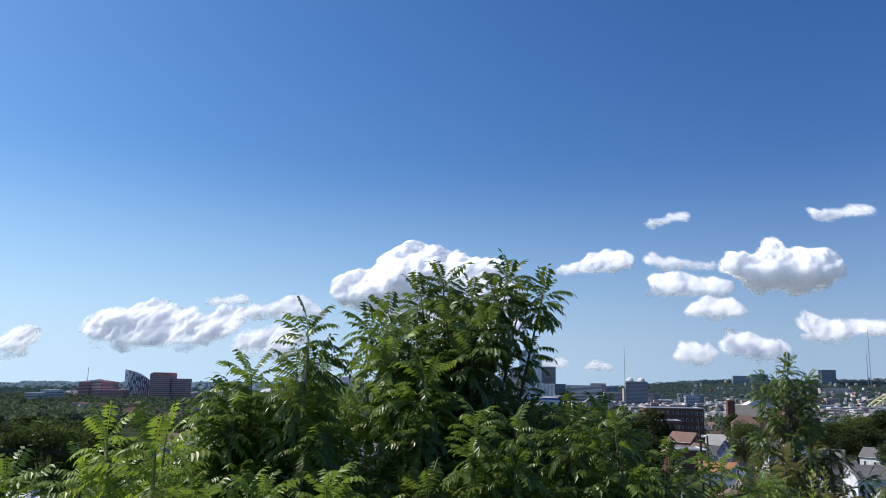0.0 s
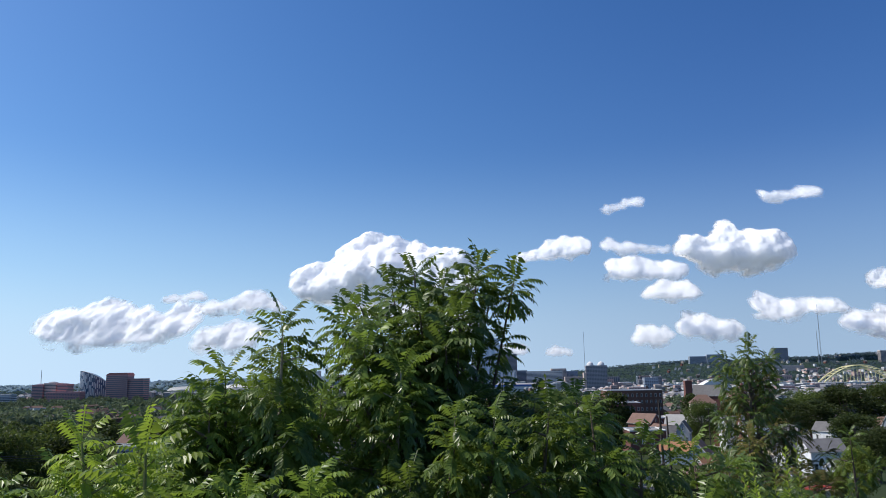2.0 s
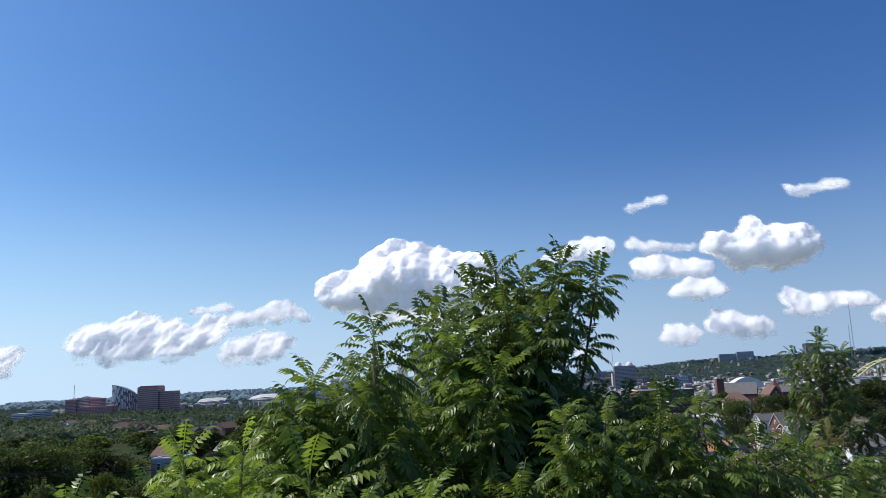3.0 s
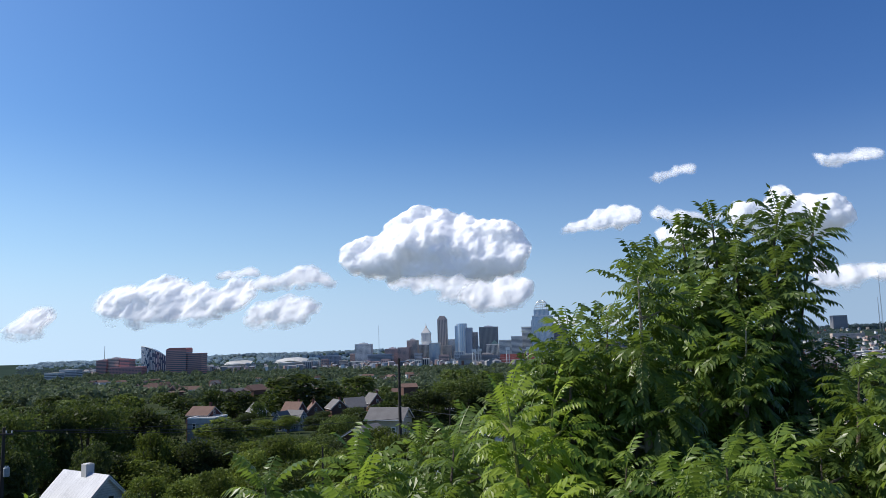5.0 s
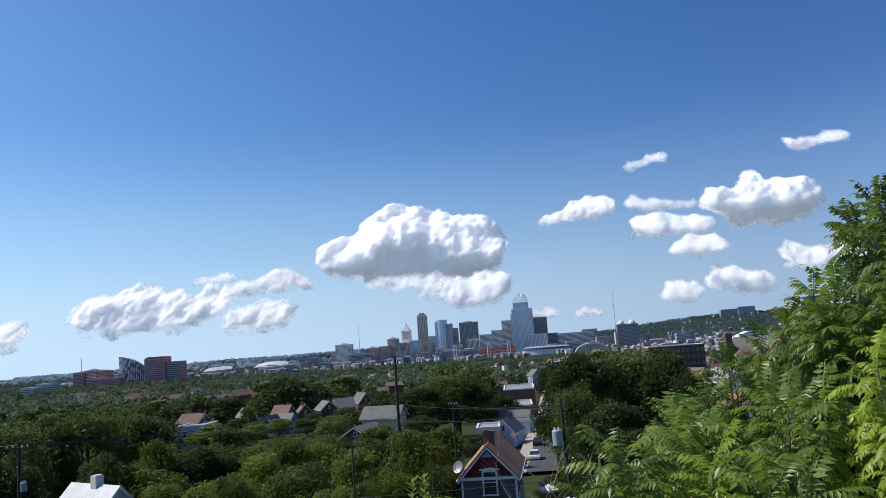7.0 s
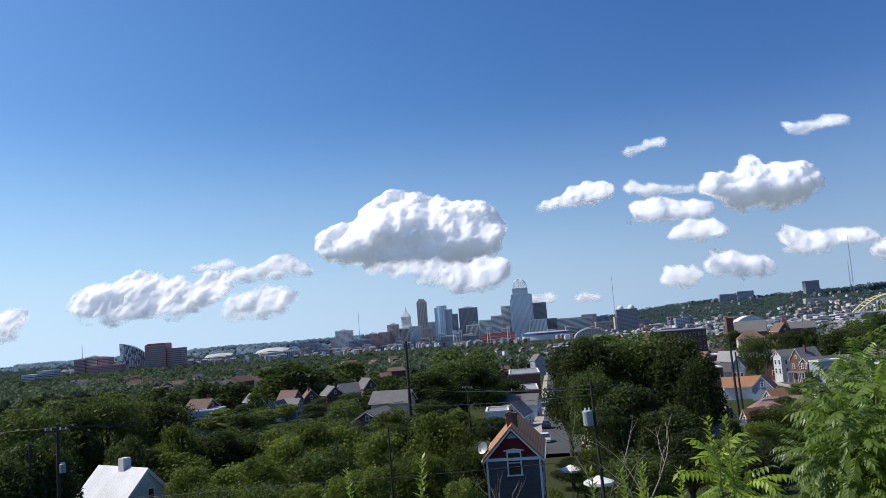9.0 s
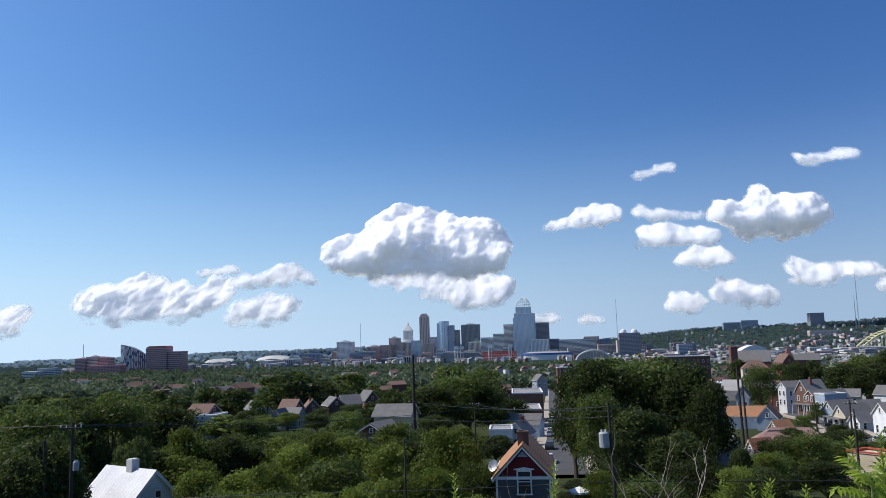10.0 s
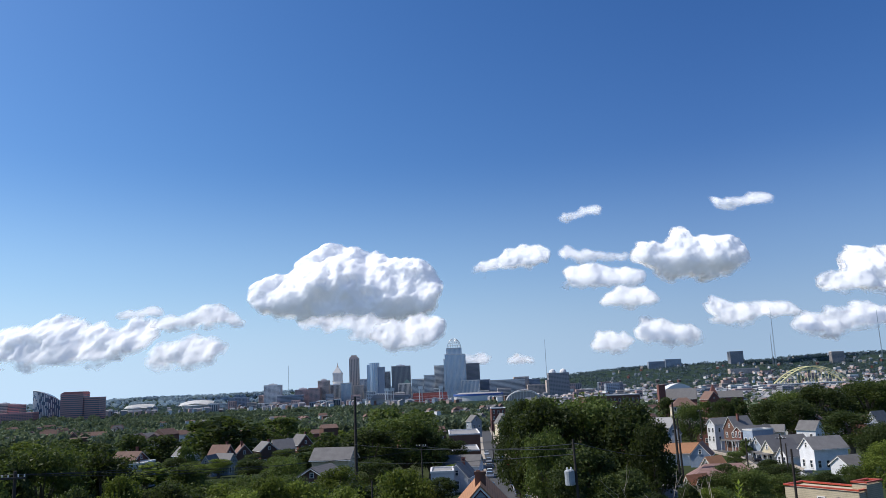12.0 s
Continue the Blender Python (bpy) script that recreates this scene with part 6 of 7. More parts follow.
CAR_PAINT = {}
for nm, rgb in (("red", (0.45, 0.02, 0.025)), ("white", (0.75, 0.75, 0.74)), ("silver", (0.45, 0.46, 0.48)), ("black", (0.025, 0.026, 0.03)), ("blue", (0.04, 0.09, 0.22))):
    CAR_PAINT[nm] = surface("car_" + nm, rgb, rgb, 0.25, 0.1 if nm != "silver" else 0.6, 1, 4, 0, 0.03, 0.6)
CARS = {}


def car(colour, x, y, turn):
    m = pose(x, y, ground_z(x, y) + 0.52, 0, 0, turn)
    if colour in CARS:
        return copy_thing(CARS[colour], m)
    t = thing("car", colour + " parked car on the street", "car", m, "parked cars")
    bm = bmesh.new()
    prism(bm, [(-2.15, 0.3), (2.15, 0.3), (2.2, 0.62), (2.05, 0.78), (1.15, 0.9), (-1.5, 0.95), (-2.1, 0.85), (-2.2, 0.6)], -0.85, 0.85)
    part("body", bm, CAR_PAINT[colour], t)
    bm = bmesh.new()
    lo = [bm.verts.new(q) for q in ((1.1, -0.8, 0.89), (1.1, 0.8, 0.89), (-1.75, 0.8, 0.93), (-1.75, -0.8, 0.93))]
    hi = [bm.verts.new(q) for q in ((0.3, -0.6, 1.4), (0.3, 0.6, 1.4), (-1.2, 0.6, 1.42), (-1.2, -0.6, 1.42))]
    for i in range(4):
        bm.faces.new((lo[i], lo[(i + 1) % 4], hi[(i + 1) % 4], hi[i]))
    bm.faces.new(hi)
    part("windows", bm, M["glass"], t)
    bm = bmesh.new()
    box(bm, -1.18, 0.28, -0.58, 0.58, 1.42, 1.46)
    part("roof", bm, CAR_PAINT[colour], t)
    for sx in (-1.35, 1.35):
        for sy in (-0.82, 0.66):
            bm = bmesh.new()
            tube(bm, [(sx, sy, 0.32), (sx, sy + 0.18, 0.32)], 0.32, 12)
            part("wheel", bm, M["wire"], t)
    CARS[colour] = t
    return t


def along(pts, y, off):
    for (xa, ya), (xb, yb) in zip(pts, pts[1:]):
        if ya <= y <= yb:
            f = (y - ya) / (yb - ya)
            return xa + (xb - xa) * f + off, math.degrees(math.atan2(yb - ya, xb - xa))
    return pts[-1][0] + off, 90


park = random.Random(4)
for i, (y, s, colour) in enumerate([(128, -2.4, "white"), (138, 2.4, "silver"), (146, 2.4, "white"), (154, 2.4, "blue"), (163, 2.4, "black"), (150, -2.4, "black"), (172, 2.4, "white"), (182, -2.4, "silver"), (192, -2.4, "white"), (196, 2.4, "silver"), (212, -2.4, "black"), (220, 2.4, "red"), (240, -2.4, "white"), (262, 2.4, "silver"), (300, -2.4, "white")]):
    x, q = along(STREET, y, s)
    car(colour, x, y, q)
for y, s, colour in ((156, -1.6, "black"), (148, 2.0, "white"), (186, 2.6, "silver"), (192, -2.0, "black"), (178, -2.0, "silver"), (216, 2.4, "black"), (140, 1.8, "black")):
    x, q = along(LANE, y, s)
    car(colour, x, y, q)


def pole(label, x, y, top, foot=None, r=0.15, arms=(), can=None, lean=0.0):
    """A timber pole with crossarms (height below the top, half length) and perhaps a transformer can."""
    z = ground_z(x, y) if foot is None else foot
    t = thing("utility_pole", label, "utility pole", pose(x, y, z, 0, lean, 0), "utility poles")
    h = top - z
    bm = bmesh.new()
    tube(bm, [(0, 0, -1), (0, 0, h * 0.5), (0, 0, h)], [r * 1.15, r, r * 0.75], 10)
    part("post", bm, M["pole"], t)
    for drop, half in arms:
        bm = bmesh.new()
        box(bm, -half, half, -r - 0.12, -r, h - drop - 0.06, h - drop + 0.06)
        ar = part("crossarm", bm, M["pole"], t)
        for s in (-0.9, -0.4, 0.4, 0.9):
            bm = bmesh.new()
            tube(bm, [(s * half, -r - 0.06, h - drop + 0.06), (s * half, -r - 0.06, h - drop + 0.22)], 0.04, 6)
            part("insulator", bm, M["white"], ar)
    if can:
        drop, side, size = can
        bm = bmesh.new()
        c = side * (r + size)
        tube(bm, [(c, -0.05, h - drop - size * 1.5), (c, -0.05, h - drop - size * 1.4), (c, -0.05, h - drop + size * 1.3), (c, -0.05, h - drop + size * 1.5)], [size * 0.85, size, size, size * 0.8], 14)
        cn = part("transformer_can", bm, M["can"], t, "pale grey transformer can")
        for s in (-0.4, 0.4):
            bm = bmesh.new()
            tube(bm, [(c + s * size, -0.05, h - drop + size * 1.5), (c + s * size, -0.05, h - drop + size * 2.0)], 0.05, 6)
            part("bushing", bm, M["trim"], cn)
    return t


pole("dark timber pole with crossarm and transformer", -39.23, 48, 55.92, arms=((0.4, 0.75),), can=(2.75, 1, 0.19), r=0.13)
pole("thin dark pole beside the transformer pole", -40.45, 47, 54.9, r=0.09)
pole("tall dark pole rising from the trees", -27.99, 131, 58.55, r=0.26, arms=())
pole("thin pole standing in the bushes", -17.39, 44, 54.92, r=0.06)
pole("leaning timber pole with grey transformer can", -5.49, 46.4, 56.53, can=(2.15, -1, 0.29), r=0.095, lean=-1.5)
pole("tall dark street pole", 30.21, 150, 54.8, r=0.22, lean=-1.2)
pole("dark street pole beside its neighbour", 33.72, 160, 51.29, r=0.2, lean=-1.2)
pole("street pole by the terrace", 50.56, 170, 45.93, r=0.13, arms=((0.5, 0.9),))
pole("street pole by the terrace", 43.37, 135, 49.14, r=0.15, arms=((0.6, 0.9),))
pole("street pole near the beige block", 24.82, 88, 51.36, r=0.14)
pole("street pole by the white house", 37.81, 120, 49.08, r=0.12)
pole("pole before the dark wood", -16.31, 100, 52.73, r=0.1, arms=((0.3, 0.6),))
pole("thin street pole by the workshop", 63.82, 240, 49.16, r=0.12, arms=((0.5, 0.9),))
pole("thin street pole down the street", -0.83, 140, 47.75, r=0.11)
pole("thin street pole down the street", 2.01, 260, 47.45, r=0.13)


def cable(label, a, b, sag, r=0.02):
    a, b = Vector(a), Vector(b)
    def build(bm):
        tube(bm, [tuple(a.lerp(b, i / 16) - Vector((0, 0, sag * 4 * (i / 16) * (1 - i / 16)))) for i in range(17)], r, 4)
    solid("overhead_cable", label, "cable", M["wire"], build, group="overhead cables")


lp = (-39.23, 48, 55.71)
tp2 = (-5.53, 46.4, 56.27)
cable("black overhead cable strung between the poles", (-52.03, 46, 51.2), (-24.1, 46, 51.67), 0.1)
cable("black overhead cable strung between the poles", (-24.1, 46, 51.67), (-5.68, 46.4, 52.04), 0.1)
cable("black overhead cable strung between the poles", (-5.68, 46.4, 52.04), (16.24, 46, 52.03), 0.1)
cable("thin overhead cable over the trees", (lp[0] - 60, lp[1] - 4, lp[2] + 1.0), lp, 0.5)
cable("thin overhead cable over the trees", lp, (-28.75, 90, 51.99), 0.5)
cable("thin overhead cable over the trees", (lp[0] - 0.6, lp[1], lp[2]), (-29.7, 95, 53.03), 0.5)
cable("thin overhead cable over the trees", (lp[0] + 0.6, lp[1], lp[2]), (-16.34, 100, 52.02), 0.6)
cable("thin overhead cable over the dark trees", (-16.32, 100, 52.44), tp2, 0.4)
cable("thin overhead cable over the dark trees", (-28.77, 131, 50.92), (tp2[0], tp2[1], tp2[2] - 0.3), 0.4)
cable("thin overhead cable over the dark trees", (-28.9, 131, 48.13), (tp2[0], tp2[1], tp2[2] - 0.6), 0.4)
cable("thin overhead cable over the dark trees", tp2, (29.9, 150, 45.79), 0.8)


# patio things beside the charcoal house
def parasol(label, x, y, top, r):
    t = thing("patio_parasol", label, "parasol", pose(x, y, ground_z(x, y)), "parasols")
    h = top - ground_z(x, y)
    bm = bmesh.new()
    apex = bm.verts.new((0, 0, h))
    rim = [bm.verts.new((r * math.cos(q), r * math.sin(q), h - r * 0.38)) for q in np.linspace(0, 2 * math.pi, 8, endpoint=False)]
    low = [bm.verts.new((v.co.x, v.co.y, v.co.z - 0.16)) for v in rim]
    for i in range(8):
        bm.faces.new((apex, rim[i], rim[(i + 1) % 8]))
        bm.faces.new((rim[i], low[i], low[(i + 1) % 8], rim[(i + 1) % 8]))
    part("canopy", bm, M["white"], t)
    bm = bmesh.new()
    tube(bm, [(0, 0, -0.3), (0, 0, h - 0.02)], 0.03, 6)
    part("mast", bm, M["metal"], t)


parasol("white patio parasol by the charcoal house", -6.21, 66, 48.28, 0.95)
parasol("white garden parasol among shrubs", -5.48, 50, 50.4, 0.95)


# ---------------------------------------------------------------- the near thicket
class Thicket:
    """Gathers pinnate leaves for one plant."""

    def __init__(self, seed):
        self.r = random.Random(seed)
        self.v, self.f = [], []
        self.half, self.wide = 0.20, 0.245
        self.bm = bmesh.new()

    def leaf(self, base, way, length, droop=0.6, pairs=9):
        """One pinnate leaf: a bending midrib with pairs of pointed leaflets."""
        r = self.r
        p, d = Vector(base), Vector(way).normalized()
        step = length / (pairs + 2)
        pts, dirs = [p.copy()], [d.copy()]
        for i in range(pairs + 2):
            d = (d + Vector((0, 0, -droop * 1.5 / (pairs + 2)))).normalized()
            p = p + d * step
            pts.append(p.copy())
            dirs.append(d.copy())
        side0 = d.cross(Vector((0, 0, 1)))
        side0 = side0.normalized() if side0.length > 1e-3 else Vector((1, 0, 0))
        twist = r.uniform(-0.5, 0.5)
        for i in range(2, pairs + 3):
            q, t = pts[i], dirs[i]
            side = (side0 + Vector((0, 0, twist))).normalized()
            u = (i - 2) / pairs
            size = length * self.wide * (0.55 + 0.9 * u * (1.25 - u) * 1.6) * r.uniform(0.85, 1.1)
            ends = ((side, 1), (-side, 1)) if i < pairs + 2 else ((t, 0),)
            for s, flag in ends:
                w = (s + t * 0.55 * flag + Vector((0, 0, -0.4 - 0.55 * r.random()))).normalized()
                across = w.cross(side.cross(t)).normalized()
                up = across.cross(w).normalized()
                k = len(self.v)
                m = q + w * size * 0.38
                self.v += [tuple(q), tuple(m + across * size * self.half + up * size * 0.035), tuple(q + w * size), tuple(m - across * size * self.half + up * size * 0.035)]
                self.f += [(k, k + 1, k + 2), (k, k + 2, k + 3)]
        k = len(self.v)
        for i in range(0, pairs + 3, 3):
            for s in (-1, 1):
                self.v.append(tuple(pts[i] + side0 * s * 0.004))
        cnt = len(range(0, pairs + 3, 3))
        for i in range(cnt - 1):
            self.f.append((k + 2 * i, k + 2 * i + 1, k + 2 * i + 3, k + 2 * i + 2))

    def rosette(self, p, d, count, length, spread=1.0, stretch=0.35):
        """Leaves standing round the end of a shoot."""
        r = self.r
        d = Vector(d).normalized()
        u = d.orthogonal().normalized()
        w = d.cross(u)
        count = int(count * 1.4)
        length *= 0.84
        for i in range(count):
            q = i * 2.4 + r.uniform(-0.4, 0.4)
            f = i / max(1, count - 1)
            tilt = 0.25 + 1.25 * (1 - f) * spread
            way = d * math.cos(tilt) + (u * math.cos(q) + w * math.sin(q)) * math.sin(tilt)
            if way.z < -0.2:
                way.z *= 0.3
            self.leaf(Vector(p) - d * stretch * (1 - f), way, length * r.uniform(0.75, 1.15) * (0.65 + 0.35 * math.sin(math.pi * (0.25 + 0.6 * (1 - f)))), r.uniform(0.5, 1.3), r.randint(7, 10))

    def stem(self, pts, radii):
        tube(self.bm, [tuple(p) for p in pts], radii, 6)

    def done(self, label, leafmat, barkmat, group="thicket on the bank", name="sumac_tree"):
        t = thing(name, label, "tree", None, group)
        me = bpy.data.meshes.new("foliage")
        me.from_pydata(self.v, [], self.f)
        me.materials.append(M[leafmat])
        ob = new("foliage", me)
        ob.parent = t
        part("stem", self.bm, M[barkmat], t)
        return t


def sapling(seed, x, y, top, spread, shoots, leaf, label, leafmat="sumac", barkmat="bark", lean=(0.0, 0.0), per=14, low=0.35, group="thicket on the bank", taper=0.75):
    """A many-shooted young tree: a leaning stem, side shoots along its upper part, rosettes of pinnate leaves."""
    th = Thicket(seed)
    r = th.r
    z0 = ground_z(x, y)
    foot, tip = Vector((x - lean[0], y - lean[1], z0 - 0.2)), Vector((x, y, top - leaf * 0.75))
    h = tip.z - foot.z
    mid = foot.lerp(tip, 0.5) + Vector((r.uniform(-0.06, 0.06) * h, r.uniform(-0.06, 0.06) * h, 0))
    th.stem([foot, mid, tip], [0.012 * h + 0.012, 0.010 * h + 0.008, 0.006])
    th.rosette(tip, (r.uniform(-0.1, 0.1), r.uniform(-0.1, 0.1), 1), per + 3, leaf)
    for i in range(shoots):
        u = low + (0.95 - low) * (i + r.random() * 0.6) / shoots
        a = foot.lerp(mid, u * 2) if u < 0.5 else mid.lerp(tip, u * 2 - 1)
        q = i * 2.4 + r.uniform(-0.5, 0.5)
        reach = spread * (1.12 - taper * ((u - low) / (1 - low)) ** 1.5) * r.uniform(0.6, 1.05)
        b = a + Vector((math.cos(q) * reach, math.sin(q) * reach, reach * r.uniform(0.25, 0.75)))
        b.z = min(b.z, top - leaf * r.uniform(0.55, 1.2))
        th.stem([a, a.lerp(b, 0.55) + Vector((0, 0, -0.05 * reach)), b], [0.010 + 0.003 * h, 0.009, 0.005])
        th.rosette(b, (b - a).normalized() + Vector((0, 0, 0.5)), per, leaf * r.uniform(0.8, 1.05))
        if reach > 0.5:
            th.rosette(a.lerp(b, 0.55), (b - a).normalized() + Vector((0, 0, 0.7)), max(4, per // 2), leaf * 0.8)
    return th.done(label, leafmat, barkmat, group)


GREEN = "green sumac-like sapling with long pinnate leaves"
# the tall group in the middle of the bank
sapling(101, -4.62, 8.10, 61.18, 0.46, 9, 0.52, "slender sapling with a leafy spire top", barkmat="pale_bark", lean=(0.1, 0), low=0.3)
sapling(102, -5.25, 8.25, 60.68, 0.55, 8, 0.52, GREEN, lean=(-0.35, 0), low=0.35)
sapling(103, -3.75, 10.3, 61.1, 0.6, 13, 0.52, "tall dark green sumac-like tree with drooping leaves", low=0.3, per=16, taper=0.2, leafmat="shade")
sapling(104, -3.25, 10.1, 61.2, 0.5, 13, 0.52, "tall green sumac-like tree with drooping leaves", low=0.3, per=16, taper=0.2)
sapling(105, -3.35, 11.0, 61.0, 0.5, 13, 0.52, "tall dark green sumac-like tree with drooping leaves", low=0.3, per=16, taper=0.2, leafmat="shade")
sapling(106, -3.95, 9.2, 61.0, 0.85, 13, 0.52, GREEN, barkmat="pale_bark", low=0.3)
sapling(107, -3.5, 8.9, 60.7, 0.6, 13, 0.52, GREEN, barkmat="pale_bark", low=0.3)
sapling(108, -4.4, 9.0, 60.45, 0.9, 12, 0.52, GREEN, low=0.25)
sapling(109, -5.1, 9.3, 60.0, 0.9, 11, 0.5, GREEN, low=0.2)
sapling(110, -2.6, 9.4, 59.85, 0.7, 12, 0.55, GREEN, low=0.2)


def crown_tree(seed, x, y, tips, label, per=17, leaf=0.52):
    """A tree that forks low into limbs, each ending in rosettes of pinnate leaves."""
    th = Thicket(seed)
    th.half, th.wide = 0.21, 0.27
    r = th.r
    foot = Vector((x, y, ground_z(x, y) - 0.2))
    fork = Vector((x + 0.1, y, foot.z + 2.1))
    th.stem([foot, foot.lerp(fork, 0.5) + Vector((0.05, 0, 0)), fork], [0.075, 0.065, 0.055])
    for tip in tips:
        b = Vector(tip)
        a = fork + Vector((0, 0, r.uniform(-0.4, 0.5)))
        m = a.lerp(b, 0.55) + Vector((r.uniform(-0.1, 0.1), r.uniform(-0.1, 0.1), -0.15))
        th.stem([a, m, b], [0.035, 0.022, 0.010])
        out = (b - fork).normalized() + Vector((0, 0, 0.45))
        th.rosette(b, out, per, leaf, 1.1, 0.3)
        th.rosette(m.lerp(b, 0.55), out + Vector((r.uniform(-0.6, 0.6), r.uniform(-0.8, 0.2), 0)), per - 6, leaf * 0.9, 1.1, 0.25)
        th.rosette(m, out + Vector((r.uniform(-0.6, 0.6), r.uniform(-1, 0.4), 0)), per - 8, leaf * 0.85, 1.1, 0.25)
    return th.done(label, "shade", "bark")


crown_tree(150, -3.3, 10.4, [
    (-4.14, 10.2, 61.11), (-4.31, 9.8, 60.9), (-3.76, 10.4, 61.36), (-3.45, 10.2, 61.56), (-3.1, 10.6, 61.46),
    (-2.75, 10.2, 61.41), (-2.5, 10.6, 61.16), (-2.88, 9.8, 60.98), (-3.35, 9.7, 61.01),
    (-3.82, 9.6, 60.79), (-3.03, 9.5, 60.59), (-3.48, 9.4, 60.52), (-3.99, 9.4, 60.51),
    (-3.34, 11.2, 61.37), (-2.16, 10.7, 61.46), (-2.62, 10.5, 61.64),
], "tall dark green sumac-like tree with a broad crown")
# the lower shrubs before and beside it
lower = [(-6.4, 8.5, 59.5, 0.7), (-5.9, 8.3, 59.75, 0.75), (-5.7, 7.6, 59.75, 0.75), (-4.9, 7.3, 59.6, 0.8), (-4.1, 7.5, 59.55, 0.8),
         (-3.3, 7.7, 59.6, 0.8), (-2.5, 7.9, 59.65, 0.8), (-1.7, 8.5, 59.75, 0.85), (-0.9, 9.0, 59.85, 0.8), (-0.2, 9.6, 59.7, 0.8), (0.6, 10.2, 59.3, 0.8),
         (1.4, 10.8, 58.95, 0.8), (-0.6, 7.8, 59.3, 0.8), (0.3, 8.3, 59.2, 0.8), (1.2, 9.2, 58.85, 0.8), (2.1, 10.2, 58.7, 0.8), (-1.4, 10.6, 60.3, 0.8),
         (-5.6, 9.0, 59.7, 0.8), (2.9, 11.4, 58.5, 0.9), (3.8, 12.6, 58.4, 0.9), (0.9, 12.0, 59.2, 0.8), (2.0, 12.6, 58.8, 0.8), (4.8, 14.0, 58.2, 1.0), (-6.0, 7.0, 58.95, 0.7)]
# shrubs at the right end get the leaf with shade in its colour
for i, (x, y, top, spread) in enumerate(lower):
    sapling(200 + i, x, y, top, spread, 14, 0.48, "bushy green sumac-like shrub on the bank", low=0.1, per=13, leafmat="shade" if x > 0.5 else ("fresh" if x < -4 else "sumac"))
# fuller growth round the slender spire
sapling(130, -5.40, 8.2, 60.4, 0.35, 10, 0.46, GREEN, "fresh", low=0.3, per=15)
sapling(131, -4.87, 8.6, 60.72, 0.5, 14, 0.46, GREEN, low=0.25, per=15)
sapling(132, -5.28, 7.9, 60.33, 0.6, 13, 0.46, GREEN, "fresh", low=0.2, per=15)
sapling(133, -4.7, 8.2, 60.48, 0.6, 14, 0.46, GREEN, low=0.2, per=15)
sapling(134, -4.75, 5.9, 59.64, 0.5, 11, 0.42, GREEN, "fresh", low=0.25, per=13)
sapling(135, -4.39, 6.2, 59.71, 0.5, 11, 0.42, GREEN, "fresh", low=0.25, per=13)
sapling(136, -3.98, 6.6, 59.7, 0.5, 11, 0.42, GREEN, "fresh", low=0.25, per=13)
sapling(137, -2.87, 7.9, 60.21, 0.5, 12, 0.44, GREEN, low=0.2, per=13)
sapling(138, -2.5, 8, 60.16, 0.55, 12, 0.44, GREEN, low=0.2, per=13)
sapling(139, -1.93, 8.4, 60.22, 0.6, 13, 0.46, "bushy light green shrub on the bank", low=0.15, per=13)
sapling(140, -1.45, 8.9, 60.21, 0.6, 13, 0.46, "bushy light green shrub on the bank", low=0.15, per=13)
# the row behind, between the tall group and the open slope
for i, (x, y, top) in enumerate(((-4.85, 9.8, 60.7), (-5.3, 9.4, 60.4), (-5.65, 9.2, 60.15), (-5.95, 9.3, 59.95), (-6.3, 9.0, 59.7))):
    sapling(150 + i, x, y, top, 0.42, 13, 0.44, GREEN, low=0.2, per=12)
# growth on the far side of the tall tree, its shade put into the leaf colour
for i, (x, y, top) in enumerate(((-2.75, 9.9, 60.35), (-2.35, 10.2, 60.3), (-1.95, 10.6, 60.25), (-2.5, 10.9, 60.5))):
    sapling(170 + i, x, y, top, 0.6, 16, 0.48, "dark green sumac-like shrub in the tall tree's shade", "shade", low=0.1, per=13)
# bright young plants close to the path
fern = "bright yellow-green young sumac shoot"
sapling(301, -4.18, 3.9, 60.19, 0.22, 4, 0.36, fern, "young", "stalk", low=0.5, per=9)
sapling(302, -5.78, 6.4, 60.1, 0.28, 10, 0.40, fern, "young", "stalk", low=0.35, per=9)
sapling(303, -5.46, 6.8, 60.1, 0.28, 9, 0.40, fern, "young", "stalk", low=0.35, per=9)
sapling(304, -6.96, 6.2, 59.54, 0.45, 7, 0.42, fern, "young", "stalk", low=0.3, per=9)
sapling(305, -6.86, 6.5, 59.51, 0.4, 8, 0.45, "young sumac shoot with light green leaves", "young", "stalk", low=0.3, per=9)
sapling(306, -7, 7, 59.66, 0.5, 9, 0.45, GREEN, "fresh", low=0.3)
sapling(307, -5.58, 4.6, 59.73, 0.45, 7, 0.40, fern, "young", "stalk", low=0.3, per=9)
sapling(308, -6.73, 5.8, 59.48, 0.55, 9, 0.45, GREEN, "fresh", low=0.2)
sapling(309, -6.22, 6.9, 59.78, 0.55, 9, 0.45, GREEN, "fresh", low=0.2)
sapling(310, -6.73, 8.2, 59.32, 0.6, 16, 0.40, "bright green sumac-like sapling", "fresh", "stalk", low=0.2)
sapling(311, -7.3, 7.2, 59.15, 0.5, 15, 0.40, "bright green sumac-like sapling", "fresh", "stalk", low=0.2)
sapling(312, -7.52, 6.4, 59.6, 0.42, 12, 0.46, GREEN, "fresh", low=0.2)
sapling(313, -6.72, 8.6, 59.57, 0.6, 16, 0.40, "bright green sumac-like sapling", "fresh", "stalk", low=0.2)
sapling(314, -8.8, 5.15, 59.42, 0.3, 6, 0.38, fern, "young", "stalk", low=0.3, per=8)
sapling(315, -8.62, 5.5, 59.28, 0.3, 6, 0.38, "young sumac shoot with light green leaves", "fresh", "stalk", low=0.3, per=8)
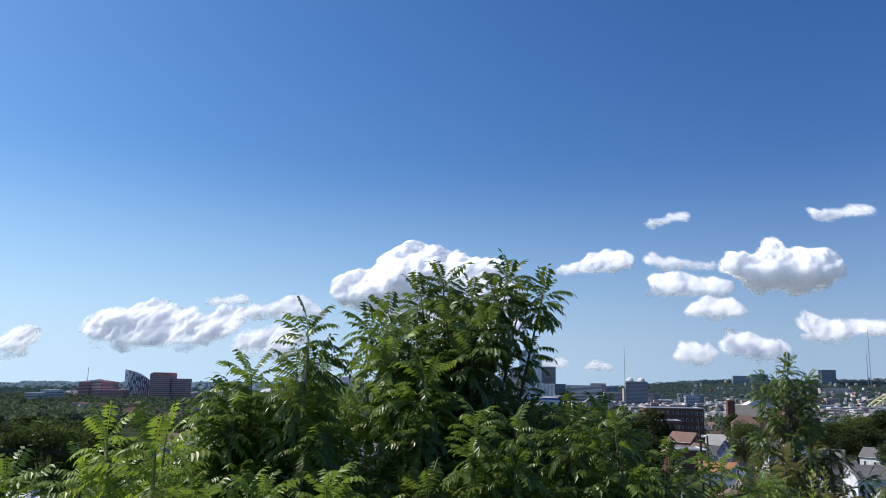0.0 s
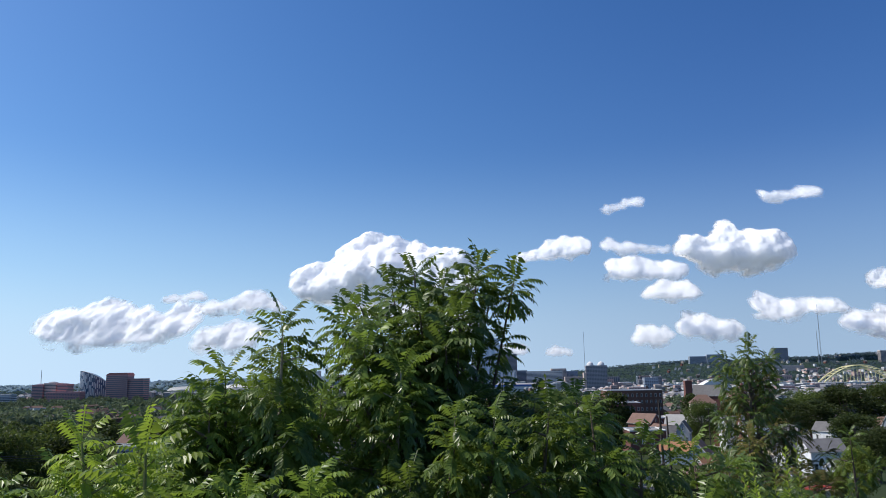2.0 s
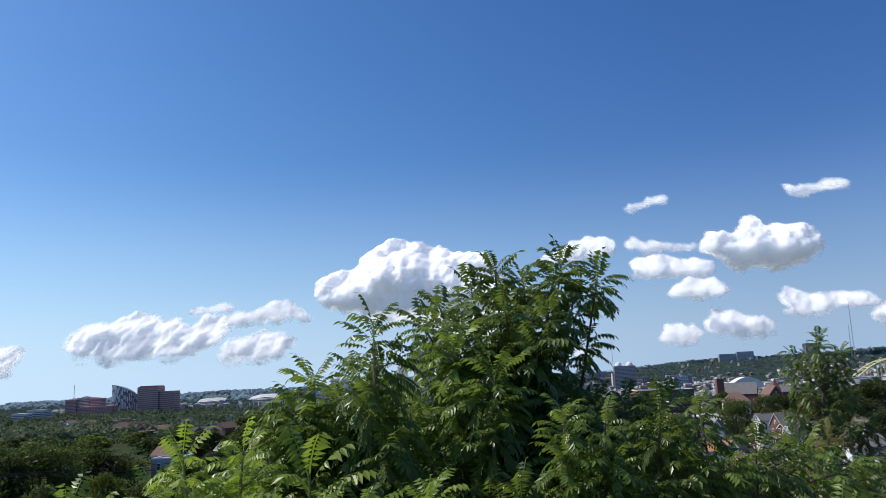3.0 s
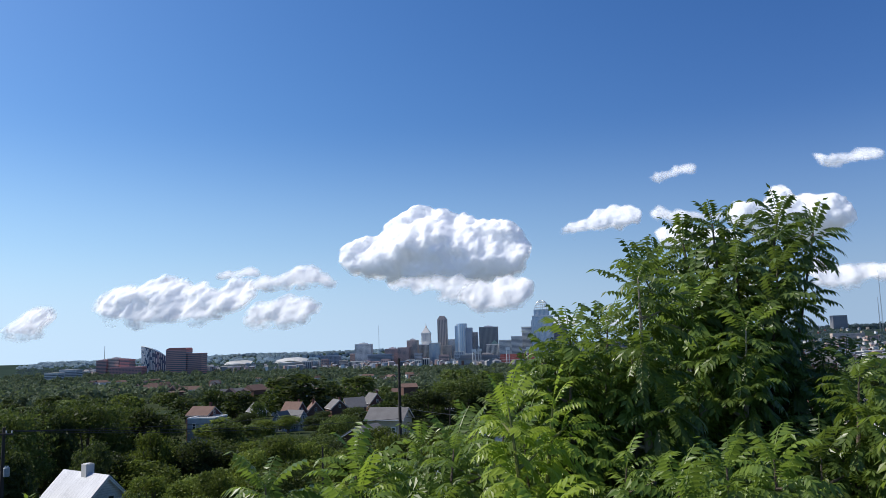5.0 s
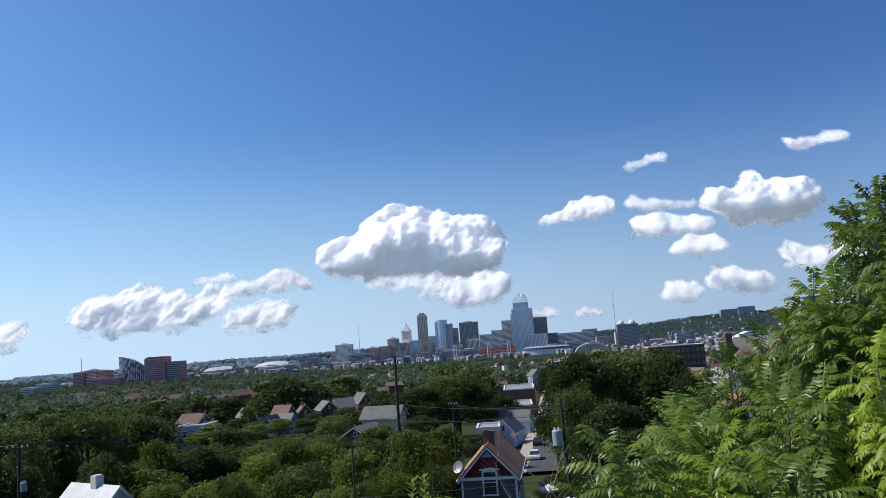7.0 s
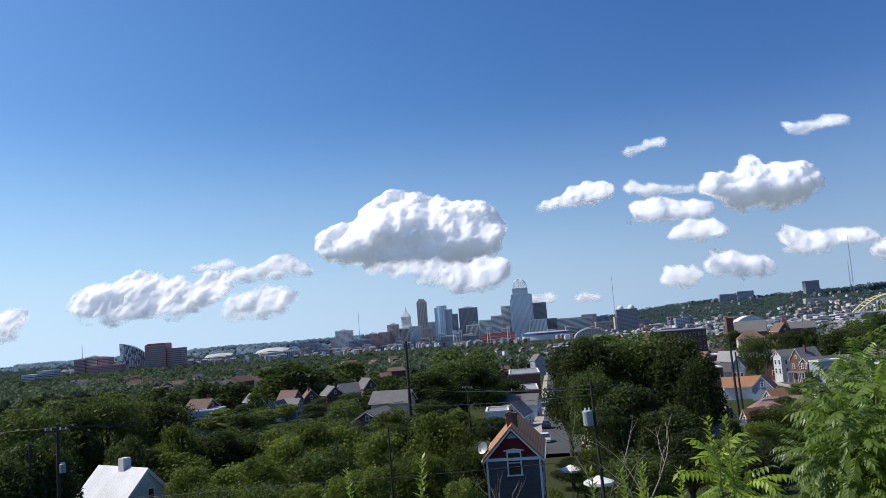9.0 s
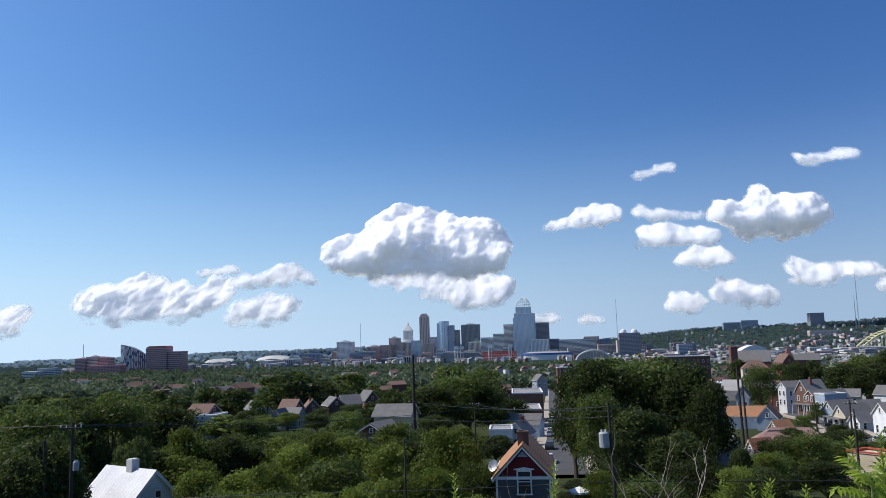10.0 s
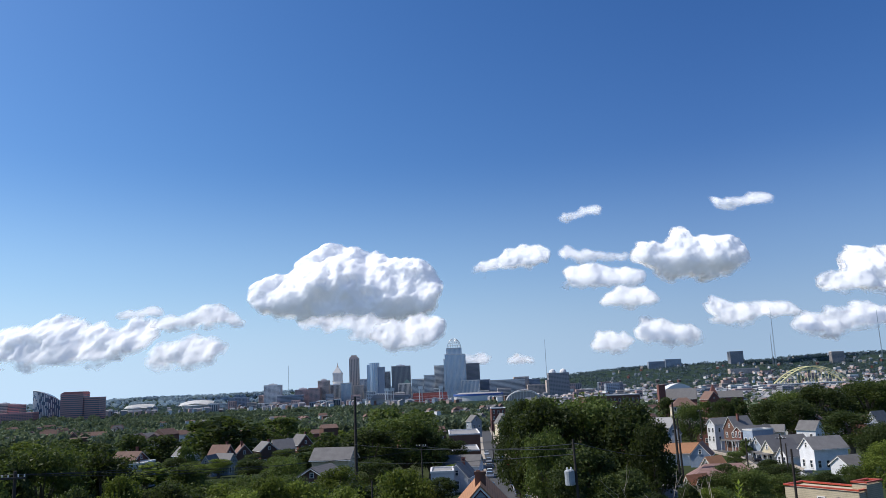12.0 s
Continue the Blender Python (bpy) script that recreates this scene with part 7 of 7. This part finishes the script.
# the rusty sapling standing apart
sapling(320, 3.62, 19.0, 61.15, 0.95, 34, 0.42, "half-bare sapling with rusty and green leaves", "shade", "bark", low=0.55, per=12)
sapling(325, 3.75, 19.3, 60.5, 0.9, 16, 0.42, "rusty brown shoots beside the half-bare sapling", "rust", "bark", low=0.5, per=9)
sapling(321, 3.0, 17.5, 59.2, 1.0, 9, 0.45, "rusty brown and green shrub", "rust", "bark", low=0.55, per=10)
sapling(322, 4.6, 19.5, 59.4, 1.0, 9, 0.45, "rusty brown and green shrub", "rust", "bark", low=0.55, per=10)
sapling(323, 6.2, 20.0, 59.0, 1.0, 10, 0.45, GREEN, low=0.2, per=8)
sapling(324, 2.6, 13.5, 58.9, 0.9, 9, 0.45, "rusty brown and green shrub", "rust", "bark", low=0.55, per=10)


# tall weeds and bare twigs at the path's edge
def weed(seed, x, y, top, label="tall green weed spike on the bank"):
    r = random.Random(seed)
    z0 = ground_z(x, y)
    h = top - z0
    t = thing("weed", label, "weed", None, "weeds on the bank")
    lean = Vector((r.uniform(-0.12, 0.12) * h, r.uniform(-0.1, 0.1) * h, 0))
    bm = bmesh.new()
    foot, tip = Vector((x, y, z0 - 0.1)), Vector((x, y, top)) + lean
    tube(bm, [tuple(foot), tuple(foot.lerp(tip, 0.5) - lean * 0.15), tuple(tip)], [0.012, 0.009, 0.003], 5)
    part("stalk", bm, M["stalk"], t)
    v, f = [], []
    for i in range(170):
        u = 0.25 + 0.75 * i / 170
        p = foot.lerp(tip, u)
        q = i * 2.4
        s = (0.16 - 0.10 * u) * r.uniform(0.7, 1.2)
        w = Vector((math.cos(q), math.sin(q), r.uniform(0.3, 1.1))).normalized()
        a = w.cross(Vector((0, 0, 1))).normalized()
        k = len(v)
        v += [tuple(p), tuple(p + w * s * 0.5 + a * s * 0.16), tuple(p + w * s), tuple(p + w * s * 0.5 - a * s * 0.16)]
        f += [(k, k + 1, k + 2), (k, k + 2, k + 3)]
    me = mesh_of("leaves", v, f, M["young"])
    ob = new("leaves", me)
    ob.parent = t


weed(1, -9.41, 6, 58.96)
weed(2, -9.28, 6.2, 58.91)
weed(3, -9.21, 6.1, 58.95)
weed(4, -9.04, 6.3, 58.97)
weed(5, -8.88, 6.2, 58.9)
weed(6, -10.93, 6, 59.13)
weed(7, -8.68, 5.2, 59.43)
weed(8, -8.64, 5.4, 59.37)
weed(9, -0.62, 6.5, 59.48)
weed(10, -0.33, 6.8, 59.51)
weed(11, -0.15, 6.8, 59.63)
weed(12, 0.02, 7, 59.64)
weed(13, -0.47, 6.3, 59.54)
weed(14, -11.58, 7.5, 58.84)


def bare_twig(seed, x, y, top, h):
    r = random.Random(seed)
    def build(bm):
        def grow(p, d, length, rad, depth):
            q = p + d * length
            m = p.lerp(q, 0.5) + Vector((r.uniform(-1, 1), r.uniform(-1, 1), 0)) * length * 0.06
            tube(bm, [tuple(p), tuple(m), tuple(q)], [rad, rad * 0.85, rad * 0.6], 5)
            if depth:
                for _ in range(2 + (r.random() < 0.4)):
                    nd = (d + Vector((r.uniform(-0.8, 0.8), r.uniform(-0.6, 0.6), r.uniform(-0.1, 0.4)))).normalized()
                    grow(p.lerp(q, r.uniform(0.5, 1)), nd, length * r.uniform(0.5, 0.75), rad * 0.55, depth - 1)
        grow(Vector((x, y, top - h)), Vector((0.05, 0, 1)).normalized(), h * 0.5, 0.028, 3)
    solid("bare_shrub", "leafless pale twiggy shrub", "shrub", M["pale_bark"], build, group="dead shrubs")


bare_twig(1, -8.17, 20, 57.7, 4.6)
bare_twig(2, -7.16, 20, 57.83, 4.0)
bare_twig(3, -11, 30, 55.05, 4.5)
